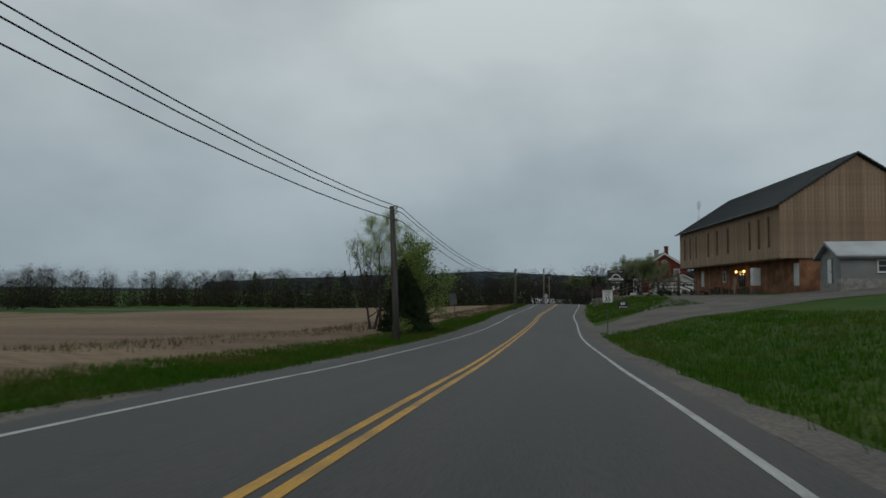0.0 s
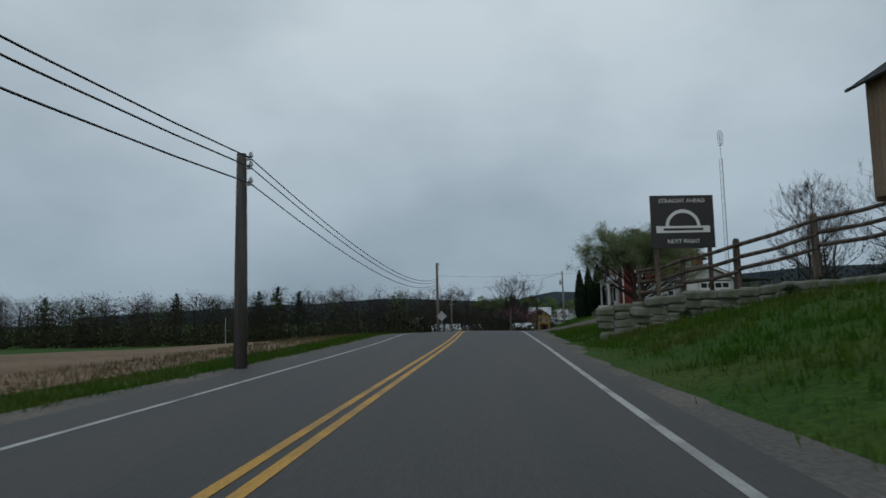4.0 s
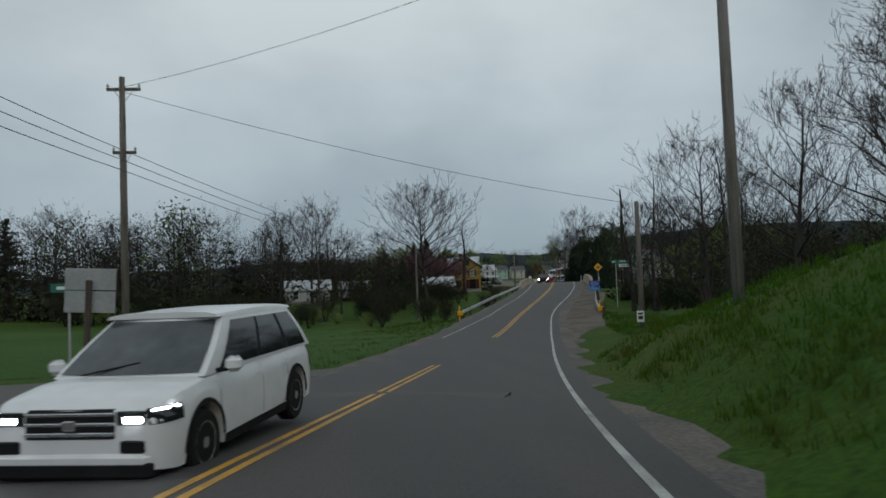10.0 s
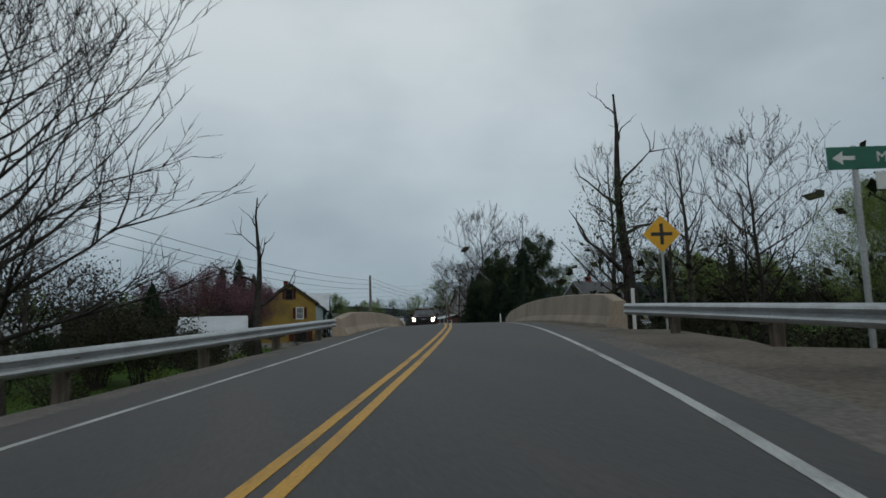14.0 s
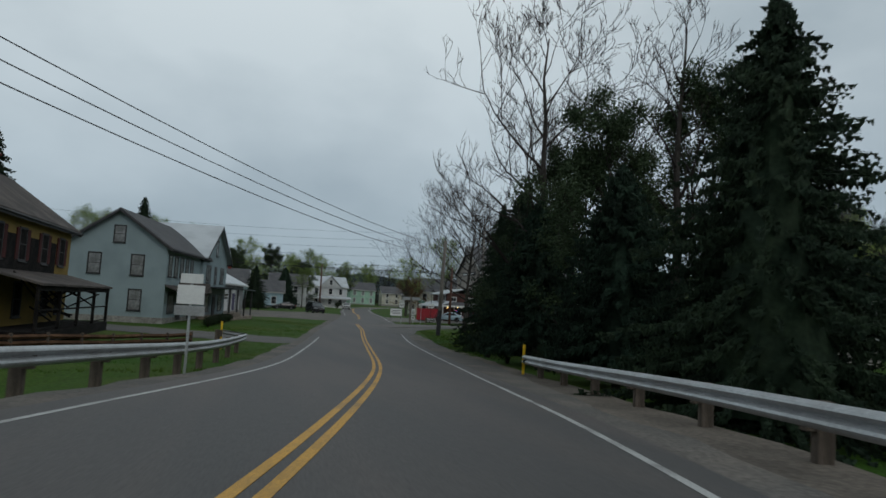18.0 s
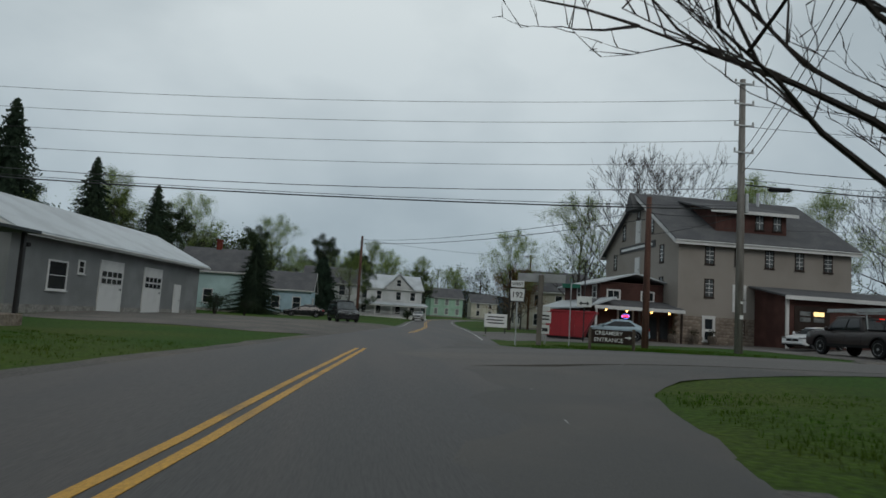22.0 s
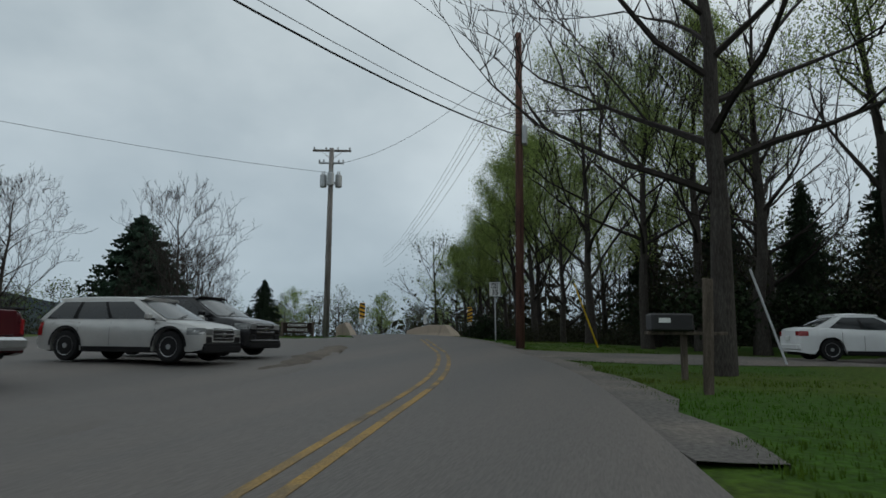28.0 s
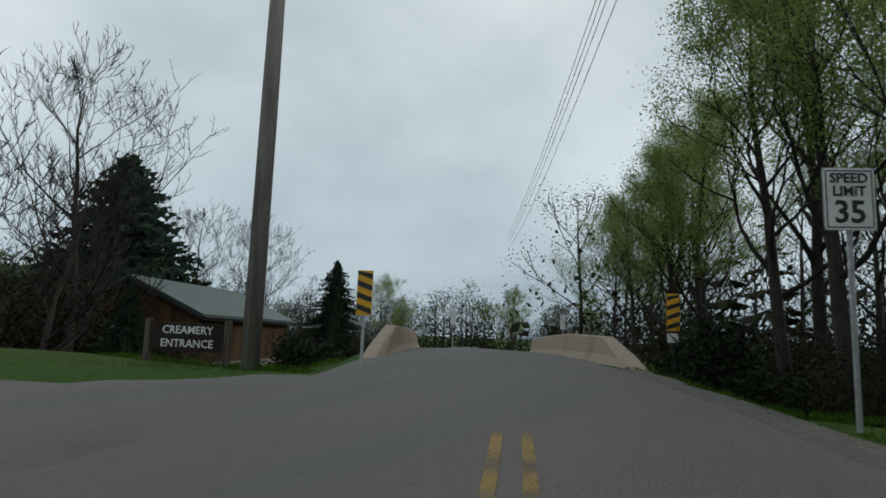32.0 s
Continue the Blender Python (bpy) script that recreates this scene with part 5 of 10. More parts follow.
GX, GY = axis_cells((-24, 128), -2500, 2500, 1.6), axis_cells((-110, 330), -1500, 3500, 2.0)
mx, my = np.meshgrid(GX, GY)
mz = land(mx, my).reshape(mx.shape)
far = np.clip((np.hypot(mx - 40, my - 150) - 380) / 500, 0, 1)
mz = mz * (1 - far) - 4.0 * far
bumps = np.array([[noise.noise((x * 0.11, y * 0.11, 0.3)) for x in GX] for y in GY])
dist0 = np.minimum.reduce([np.abs(np.interp(my, LINES[0][:, 1], LINES[0][:, 0]) - mx), np.abs(np.interp(mx, LINES[1][:, 0], LINES[1][:, 1], left=1e4) - my)])
mz = mz + bumps * np.clip((dist0 - 5.5) / 8, 0, 1) * 0.18
nx, ny = len(GX), len(GY)
g_s = Shape()
g_s.v = [(float(a), float(b), float(c)) for a, b, c in zip(mx.ravel(), my.ravel(), mz.ravel())]
g_s.f = [(j * nx + i, j * nx + i + 1, (j + 1) * nx + i + 1, (j + 1) * nx + i) for j in range(ny - 1) for i in range(nx - 1)]
ground = single("ground", g_s, GRASS, "green spring grassland, uneven verges and lawns", "ground", kind="structure", smooth=True)


def patch(name, label, category, outline, material, lift=0.06, step=2.0, kind="structure", ragged=0.25):
    """A field or yard that follows the ground within a smooth outline."""
    c = np.array(outline, float)
    n, o = len(c), []
    for i in range(n):
        p0, p1, p2, p3 = c[i - 1], c[i], c[(i + 1) % n], c[(i + 2) % n]
        m = max(2, int(np.linalg.norm(p2 - p1) / 1.2))
        for t in np.arange(m) / m:
            lin = p1 + (p2 - p1) * t
            cat = 0.5 * (2 * p1 + (p2 - p0) * t + (2 * p0 - 5 * p1 + 4 * p2 - p3) * t * t + (3 * p1 - p0 - 3 * p2 + p3) * t ** 3)
            q = 0.7 * lin + 0.3 * cat
            o.append(q + np.array([noise.noise((q[0] * 0.7, q[1] * 0.7, 3)), noise.noise((q[0] * 0.7, q[1] * 0.7, 5))]) * ragged)
    o = np.array(o)
    x0, y0, x1, y1 = o[:, 0].min() - step, o[:, 1].min() - step, o[:, 0].max() + step, o[:, 1].max() + step
    xs, ys = np.arange(x0, x1 + step, step), np.arange(y0, y1 + step, step)
    px, py = np.meshgrid(xs, ys)
    inside = np.zeros(px.shape, bool)
    for (ax, ay), (bx, by) in zip(o, np.roll(o, -1, 0)):
        inside ^= ((ay > py) != (by > py)) & (px < (bx - ax) * (py - ay) / (by - ay + 1e-9) + ax)
    use = inside[:-1, :-1] | inside[1:, :-1] | inside[:-1, 1:] | inside[1:, 1:]
    a, d = o, np.roll(o, -1, 0) - o
    sink = np.zeros(px.shape)
    for j, i in zip(*np.nonzero(~inside)):
        if use[max(0, j - 1) : j + 1, max(0, i - 1) : i + 1].any():
            w = np.array([px[j, i], py[j, i]])
            t = np.clip(((w - a) * d).sum(1) / ((d * d).sum(1) + 1e-9), 0, 1)
            q = a + d * t[:, None]
            k = ((q - w) ** 2).sum(1).argmin()
            px[j, i], py[j, i] = q[k]
            sink[j, i] = lift - 0.015
    z = land(px, py).reshape(px.shape) + lift - sink
    bump = np.array([noise.noise((x * 0.11, y * 0.11, 0.3)) for x, y in zip(px.ravel(), py.ravel())]).reshape(px.shape)
    dist = np.minimum(np.abs(np.interp(py, LINES[0][:, 1], LINES[0][:, 0]) - px), np.abs(np.interp(px, LINES[1][:, 0], LINES[1][:, 1], left=1e4) - py))
    z = z + bump * 0.18 * np.clip((dist - 5.5) / 8, 0, 1)
    n = len(xs)
    s = Shape()
    s.v = [(float(a_), float(b_), float(c_)) for a_, b_, c_ in zip(px.ravel(), py.ravel(), z.ravel())]
    s.f = [(j * n + i, j * n + i + 1, (j + 1) * n + i + 1, (j + 1) * n + i) for j in range(len(ys) - 1) for i in range(n - 1) if use[j, i]]
    return single(name, s, material, label, category, kind=kind, smooth=True)


def edge(y):
    """Distance of the right-hand edge line from the middle of the main road."""
    return float(np.interp(y, [-94, -41, 24, 56, 107, 128, 140, 152, 178, 186, 192, 197, 205, 217, 250, 262, 271], [3.2, 3.25, 3.35, 3.3, 3.25, 2.9, 2.88, 3.0, 3.25, 3.35, 3.55, 3.65, 3.5, 3.3, 3.2, 3.15, 3.0]))


def mid(y):
    """The yellow lines' middle, right of the road's middle line."""
    return float(np.interp(y, [-90, -70, -40, -20, 5, 32, 62, 73, 80, 96, 113, 129, 135, 148, 195, 224, 250, 262, 270, 277], [-0.12, -0.12, 0.0, 0.02, -0.04, -0.12, -0.40, -0.66, -0.85, -0.85, -0.08, 0.18, 0.2, -0.05, -0.03, 0.06, -0.06, -0.24, -0.64, -1.05]))


def left(y):
    """The left-hand edge line."""
    return float(np.interp(y, [-90, -65, -50, -35, -15, 15, 60, 112, 120, 131, 140, 156, 175], [-3.36, -3.1, -2.75, -2.75, -2.8, -3.2, -3.3, -3.5, -3.3, -2.65, -2.9, -3.0, -3.36]))


road = ribbon("road", 0, -4.0, lambda y: edge(y) + 0.55, 0.02, ASPH, "grey two-lane asphalt country road with a double yellow line", "road", s1=181.5, thick=0.12)
road_village = ribbon("road_village", 0, -4.0, lambda y: edge(y) + 0.55, 0.02, ASPHV, "paler worn asphalt of the village street beyond the bridge", "road", s0=181.4, thick=0.12)
ribbon("shoulder_right", 0, lambda y: edge(y) + 0.4, lambda y: edge(y) + float(np.interp(y, [215, 232, 256, 263], [1.25, 2.1, 2.1, 1.6])), 0.014, GRAVEL, "grey gravel shoulder beside the asphalt", "road shoulder", s0=-260, s1=263, ragged=0.18)
ribbon("shoulder_left", 0, -4.7, -3.85, 0.012, GRAVEL, "grey gravel shoulder beside the asphalt", "road shoulder", s0=-260, s1=290, ragged=0.15)
ribbon("dirt_shoulder", 0, lambda y: edge(y) + 1.0, lambda y: 5.2 if 158 < y < 200 else 6.9 if y < 150 else 5.9, 0.006, DIRT, "worn brown dirt shoulder by the guard rail", "road shoulder", s0=98, s1=246, ragged=0.12)
ribbon("dirt_shoulder", 0, lambda y: edge(y) + 1.0, lambda y: edge(y) + float(np.interp(y, [22, 30, 44, 62], [1.2, 2.5, 2.3, 1.3])), 0.01, GRAVEL, "stony grey shoulder below the farmhouse lawn", "road shoulder", s0=22, s1=62, ragged=0.2)
for jy in (165.0, 181.5):
    ji = int(np.abs(LINES[0][:, 1] - jy).argmin())
    jp, jd, jr = LINES[0][ji], FR[0][0][ji], FR[0][1][ji]
    jv = [(*(jp[:2] + jr * o + jd * w), jp[2] + 0.027 - CROWN * abs(o) + float(bank(jp[1])) * o) for w in (-0.07, 0.07) for o in (-4.0, 0.0, 3.9)]
    part("bridge_joint", Shape().add(jv, [(0, 1, 4, 3), (1, 2, 5, 4)]), TAR, road, "dark expansion joint across the deck")
side_road = ribbon("side_road", 1, -3.3, 2.95, 0.02, ASPHS, "worn pale asphalt side road turning off the main road", "road", thick=0.12)
ribbon("field_lane", 2, -2.6, 2.6, 0.02, ASPH2, "narrow grey lane running off between the fields", "road", thick=0.1)
patch("junction_apron", "worn asphalt apron where the side road joins", "road", [(55.0, 258), (56.4, 261.0), (57.4, 264.2), (58.2, 267.6), (60.0, 270.0), (64.8, 271.9), (72, 273.0), (72, 279.4), (66, 280.4), (61.4, 283), (59.2, 286.5), (58.6, 292), (54, 290), (50, 268)], ASPH2, lift=0.068, step=0.8, ragged=0.05)
patch("lane_mouth", "worn asphalt mouth of the lane", "road", [(6.2, 98.5), (3, 96), (-4, 93.5), (-9, 95), (-9, 89), (-3, 86.5), (-0.5, 82), (1.2, 79)], ASPH2, lift=0.066, step=0.8, ragged=0.05)
for off in (-0.11, 0.11):
    for s0, s1 in ((-260, 97.5), (111.5, 277), (296, 420)):
        ribbon("yellow_line", 0, lambda y: mid(y) + off - 0.055, lambda y: mid(y) + off + 0.055, 0.026, YLINE, "", "", s0=s0, s1=s1, parent=road, thick=0.004)
    ribbon("yellow_line", 1, off * 1.2 - 0.05, off * 1.2 + 0.05, 0.026, YWORN, "", "", s0=71, s1=113.2, parent=side_road, thick=0.004)
for s0, s1 in ((-260, 270.5), (291, 420)):
    ribbon("edge_line", 0, lambda y: edge(y) - 0.055, lambda y: edge(y) + 0.055, 0.026, WLINE, "", "", s0=s0, s1=s1, parent=road, thick=0.004)
for s0, s1 in ((-260, 77), (112, 252), (318, 420)):
    ribbon("edge_line", 0, lambda y: left(y) - 0.055, lambda y: left(y) + 0.055, 0.026, WLINE, "", "", s0=s0, s1=s1, parent=road, thick=0.004)
ribbon("side_shoulder", 1, 2.8, 3.75, 0.012, GRAVEL, "thin gravel edge of the side road", "road shoulder", s0=86, s1=123, ragged=0.22)
apron = bpy.data.objects["junction_apron"]
for k, run in enumerate((((58.9, 276.6), (58.3, 274.9), (58.5, 273.8), (58.3, 272.5), (58.6, 271.6)), ((60.3, 275.3), (60.0, 274.2), (60.1, 273.4), (59.7, 272.6)), ((60.4, 273.0), (61.2, 273.5), (62.1, 273.6), (63.2, 274.0), (65.0, 273.9)))):
    cs = Shape()
    for (ax_, ay_), (bx_, by_) in zip(run[:-1], run[1:]):
        n_ = Vector((by_ - ay_, ax_ - bx_)).normalized() * 0.035
        cs.add([(ax_ - n_.x, ay_ - n_.y, gz(ax_, ay_) + 0.074), (ax_ + n_.x, ay_ + n_.y, gz(ax_, ay_) + 0.074), (bx_ + n_.x, by_ + n_.y, gz(bx_, by_) + 0.074), (bx_ - n_.x, by_ - n_.y, gz(bx_, by_) + 0.074)], [(0, 1, 2, 3)])
    part("crack", cs, TAR, apron, "dark crack in the worn asphalt")
# fields, yards, drives
patch("stubble_field", "brown harvested field with pale stubble", "field", [(-10.4, -260), (-10.0, -110), (-10.2, -40), (-8.6, 0), (-7.2, 40), (-6.5, 62), (-20, 66), (-170, 78), (-170, -260)], STUBBLE, lift=0.06, step=2.2)
patch("green_field", "flat green spring crop", "field", [(-40, 76), (-3, 82), (-10, 88), (-30, 94.5), (-70, 100), (-170, 107), (-170, 84)], CROP, lift=0.06, step=2.2)
patch("green_field_far", "flat green spring crop beyond the lane", "field", [(4, 97), (-8, 96), (-30, 102), (-70, 107), (-150, 113), (-160, 150), (-40, 146), (4, 140), (10, 120)], CROP, lift=0.06, step=2.2)
patch("barn_yard", "grey gravel drive up to the barn", "driveway", [(0.8, -54), (5, -52), (12, -48), (30, -44), (34, -30), (16, -33), (13.5, 0), (11, 0), (10.5, -20), (7, -34), (3.5, -41), (0.8, -44)], GRAVEL, lift=0.06, step=1.0, ragged=0.08)
patch("farm_drive", "worn grey-brown drive into the farmyard", "driveway", [(2.6, 10), (8, 12), (30, 22), (34, 30), (30, 31), (22, 26), (10, 21), (3.2, 21)], DRIVE, lift=0.06, step=1.0, ragged=0.08)
patch("parking_lot", "worn pale asphalt parking lot by the mill", "parking lot", [(60.5, 297), (64, 294), (72.4, 292.6), (74.2, 285), (75.5, 279.0), (84, 279.4), (96, 282), (104, 284.6), (110, 286.6), (117.9, 288.9), (116, 290.0), (112.6, 291.7), (111.5, 297), (104, 306), (70, 318), (64, 322), (62.5, 305)], ASPHS, lift=0.07, step=1.0, ragged=0.06)
patch("house_drive", "grey asphalt drive beside the grey-blue house", "driveway", [(44.5, 244), (46.5, 250), (30, 256), (18, 257), (18, 252), (30, 250)], ASPH2, lift=0.06, step=0.9, ragged=0.05)
patch("garage_apron", "grey gravel forecourt of the long garage", "driveway", [(49.5, 285), (54, 292), (57, 325), (40.5, 318), (37.4, 289)], GRAVEL, lift=0.06, step=0.9, ragged=0.06)
patch("woodland_drive", "pale gravel drive under the trees", "driveway", [(101.6, 277.6), (106.8, 279.2), (107.2, 272), (108.5, 266.5), (113, 262), (110, 258.5), (103.4, 263), (101.2, 270.5)], GRAVEL, lift=0.06, step=0.8, ragged=0.05)
patch("dirt_strip", "worn strip of dirt and thin grass between road and lot", "verge", [(93.5, 282.6), (99, 284.4), (105.5, 286.1), (106.8, 285.6), (101, 283.9), (95, 282.2)], DIRT, lift=0.105, step=0.5, ragged=0.25)
patch("dirt_strip", "worn strip of dirt beside the lawn at the junction", "verge", [(72.2, 279.5), (75.2, 278.8), (80, 279.4), (80.2, 280.3), (75.4, 280.6), (72.6, 281.6)], GRAVEL, lift=0.10, step=0.5, ragged=0.25)

# ---------------------------------------------------------------- barn and farm
barn = thing("barn", "long timber barn with weathered brown boards and dark metal roof", "barn", pose(23.5, -13.3, 2.95, 0, 0, 94.5))
# its own x runs north along the ridge, +y looks to the road
BL, BW = 33.0, 13.4
part("wall", Shape().prism([(-BW / 2, 2.5), (BW / 2, 2.5), (BW / 2, 7.25), (0, 11.6), (-BW / 2, 7.25)], "x", -BL / 2, BL / 2), BARNDARK, barn)
part("lower_wall", Shape().box(-BL / 2 + 0.2, -BW / 2, -1.5, BL / 2 - 0.2, BW / 2 - 1.7, 2.5), BRICK2, barn, "warm brown masonry lower wall")
part("soffit_beam", Shape().box(-BL / 2, BW / 2 - 0.35, 2.3, BL / 2, BW / 2 - 0.02, 2.5), BARNDARK, barn)
for sg in (-1, 1):
    poly = [(0, 11.68), (sg * (BW / 2 + 0.5), 6.98), (sg * (BW / 2 + 0.5), 7.1), (0, 11.82)]
    rf = part("roof", Shape().prism(poly, "x", -BL / 2 - 0.4, BL / 2 + 0.4), DKROOF, barn)
    part("gutter", Shape().tube([(-BL / 2 - 0.4, sg * (BW / 2 + 0.58), 7.0), (BL / 2 + 0.4, sg * (BW / 2 + 0.58), 7.0)], 0.07, 6), DKROOF, barn)
    rs = Shape()
    for i in range(56):
        x = -BL / 2 - 0.3 + i * 0.605
        rs.tube([(x, 0, 11.84), (x, sg * (BW / 2 + 0.5), 7.12)], 0.022, 4)
    part("standing_seam", rs, DKROOF, rf)
brnd = random.Random(4)
bmesh_side = [Shape().box(-0.143, 0, 2.42 + d, 0.143, 0.03, 7.2, 0.006).mesh("board") for d in (0, 0.03, 0.06)]
for i in range(111):
    part("board", bmesh_side[i % 3], BARNWOOD, barn, at=pose(-BL / 2 + 0.15 + i * 0.2967, BW / 2 + brnd.uniform(0.0, 0.012), 0))
for i in range(45):
    yy = -BW / 2 + 0.15 + i * 0.2977
    top = 7.25 + 4.35 * (1 - abs(yy) / (BW / 2)) - 0.1
    for sg in (-1, 1):
        part("board", Shape().box(-0.03, -0.143, 2.42, 0, 0.143, top), BARNWOOD, barn, at=pose(sg * BL / 2 + (0.03 if sg > 0 else 0) + brnd.uniform(0, 0.01), yy, 0))
for u in (-14.2, -11.8, -9.4, -3.0, 0.6, 3.9, 8.8, 11.4, 14.0):
    lv = part("louvre", Shape().box(u - 0.28, BW / 2 + 0.03, 3.5, u + 0.28, BW / 2 + 0.07, 6.3, 0.01), BARNDARK, barn)
    part("slat", Shape().add([], []).box(u - 0.24, BW / 2 + 0.07, 3.6, u - 0.2, BW / 2 + 0.085, 6.2).box(u + 0.2, BW / 2 + 0.07, 3.6, u + 0.24, BW / 2 + 0.085, 6.2), BARNWOOD, lv)
yl = BW / 2 - 1.7
for u in (-3.4, -1.0):
    lm = part("wall_lamp", Shape().tube([(u, yl, 1.75), (u, yl + 0.22, 1.85), (u, yl + 0.26, 1.72)], 0.02, 4), TRIMBLK, barn)
    part("bulb", Shape().tube([(u, yl + 0.26, 1.50), (u, yl + 0.26, 1.60), (u, yl + 0.26, 1.72)], [0.10, 0.13, 0.05], 8), LAMP, lm)
dd = part("door", Shape().box(-2.9, yl, 0.0, -1.4, yl + 0.05, 1.65), GLASS, barn, "dim glazed double door with lamps behind")
part("frame", Shape().box(-3.0, yl, 0, -2.9, yl + 0.09, 1.75).box(-1.4, yl, 0, -1.3, yl + 0.09, 1.75).box(-2.2, yl + 0.05, 0, -2.1, yl + 0.09, 1.65).box(-2.9, yl + 0.05, 0.75, -1.4, yl + 0.08, 0.82).box(-3.0, yl, 1.65, -1.3, yl + 0.09, 1.75), TRIMBLK, dd)
for u in (-2.65, -1.65):
    part("lamp", Shape().tube([(u, yl + 0.052, 1.32), (u, yl + 0.075, 1.32)], [0.12, 0.05], 10), LITGLASS, dd)
window(barn, pose(3.6, yl, 0.6, 0, 0, 180), 0.8, 1.1, WHITE, GLASS, (1, 2))
window(barn, pose(-5.4, yl, 0.7, 0, 0, 180), 0.7, 0.9, WHITE, LITGLASS, (1, 2))
part("door", Shape().box(11.6, yl, 0, 12.7, yl + 0.05, 2.0, 0.02), WHITE, barn, "white painted door")
part("door", Shape().box(-16.2, yl, 0, -15.2, yl + 0.05, 2.0, 0.02), WHITE, barn, "white painted door")
for i, (bx, bw, bh, m) in enumerate(((-7.4, 0.75, 0.85, WHITE), (-7.4, 0.75, 0.85, WHITE))):
    single("appliance", Shape().box(-0.38, -0.35, 0, 0.38, 0.35, 0.84, 0.03).tube([(0, -0.36, 0.42), (0, -0.40, 0.42)], 0.24, 14), m, "white washing machine standing under the barn overhang", "appliance", pose(17.6, -24.6, 2.98 + i * 0.85, 0, 0, -86))
for i in range(9):
    wy = -25 + i * 3.0 + brnd.uniform(-0.8, 0.8)
    bx = thing("crate", "weathered wooden crate under the barn overhang", "crate", pose(17.3 + brnd.uniform(-0.1, 0.3), wy, gz(17.3, wy) + 0.05, 0, 0, brnd.uniform(-20, 20)), "clutter along the barn wall")
    hh = brnd.uniform(0.35, 0.8)
    part("panel", Shape().box(-0.3, -0.4, 0, 0.3, 0.4, hh, 0.02), WOODPOST, bx)
    part("lid", Shape().box(-0.34, -0.44, hh, 0.34, 0.44, hh + 0.04, 0.01), BARNDARK, bx)
for i in range(4):
    wy = -17.0 + i * 0.35
    single("plank", Shape().box(-0.02, -0.09, 0, 0.02, 0.09, 1.5 + 0.12 * i, 0.006), BARNWOOD, "pale board leaning on the barn wall", "plank", pose(17.55, wy, gz(17.55, wy) + 0.03, 0, 10, 0), "boards leaning on the barn")
lean_to = house("shed", "small grey shed with a rusty metal roof beside the barn", 24.0, -36.2, 3.1, -2, 8.0, 4.4, 2.2, 1.0, GREYSID, MROOF, GREYSID, [("s", 3.0, 0.9, 0.8, 0.8, {"frame": WHITE}), ("s", 5.4, 0.9, 0.8, 0.8, {"frame": WHITE}), ("w", 2.2, 0.0, 0.9, 1.9, {"door": 1, "m": WHITE})], over=0.4, category="shed")
tank = thing("tank", "upright blue plastic tank by the shed", "tank", pose(29.0, -38.4, gz(29, -38.4)))
part("body", Shape().tube([(0, 0, 0), (0, 0, 0.1), (0, 0, 1.7), (0, 0, 1.95)], [0.75, 0.8, 0.8, 0.4], 18), BLUETARP, tank)
part("lid", Shape().cyl(0, 0, 1.95, 2.05, 0.25, 0.22, 12), BLKPL, tank)
# business board and rail fence on a low stone wall
sg = thing("business_sign", "black and white painted board on two posts above the fence", "sign", pose(6.6, -1.0, gz(6.6, -1.0), 0, 0, 4))
zt = 5.1 - gz(6.6, -1.0)
for sx in (-1, 1):
    part("post", Shape().box(sx * 0.95 - 0.06, 0.03, -0.5, sx * 0.95 + 0.06, 0.15, zt - 0.1, 0.01), WOODPOST, sg)
bd = part("board", Shape().box(-1.12, -0.03, zt - 1.85, 1.12, 0.03, zt, 0.01), SIGNBLK, sg)
n = 16
part("emblem", Shape().prism([(0.62 * math.cos(math.pi * i / n), zt - 1.12 + 0.62 * math.sin(math.pi * i / n)) for i in range(n + 1)], "y", -0.045, -0.031), SIGNW, bd, "white half-round emblem")
part("emblem_inner", Shape().prism([(0.5 * math.cos(math.pi * i / n), zt - 1.08 + 0.46 * math.sin(math.pi * i / n)) for i in range(n + 1)], "y", -0.05, -0.0455), SIGNBLK, bd)
part("emblem_band", Shape().box(-0.95, -0.056, zt - 1.32, 0.95, -0.031, zt - 1.08, 0.01), SIGNW, bd)
part("bar", Shape().box(-0.7, -0.062, zt - 1.24, 0.7, -0.0565, zt - 1.16), SIGNBLK, bd)
letters("STRAIGHT AHEAD", 0.2, SIGNW, bd, on_face(0, zt - 0.2, -0.035))
letters("NEXT RIGHT", 0.2, SIGNW, bd, on_face(0, zt - 1.62, -0.035))
fence = thing("rail_fence", "weathered grey post-and-rail fence with thick posts above a stone wall", "fence")
fp = [(5.2, -0.2, 2.75, 0.09), (6.5, -1.0, 3.05, 0.10), (7.9, -2.2, 3.4, 0.12), (9.6, -3.9, 3.95, 0.13), (11.3, -5.7, 5.0, 0.16), (12.6, -12.4, 4.5, 0.17), (13.4, -18.4, 3.6, 0.12)]
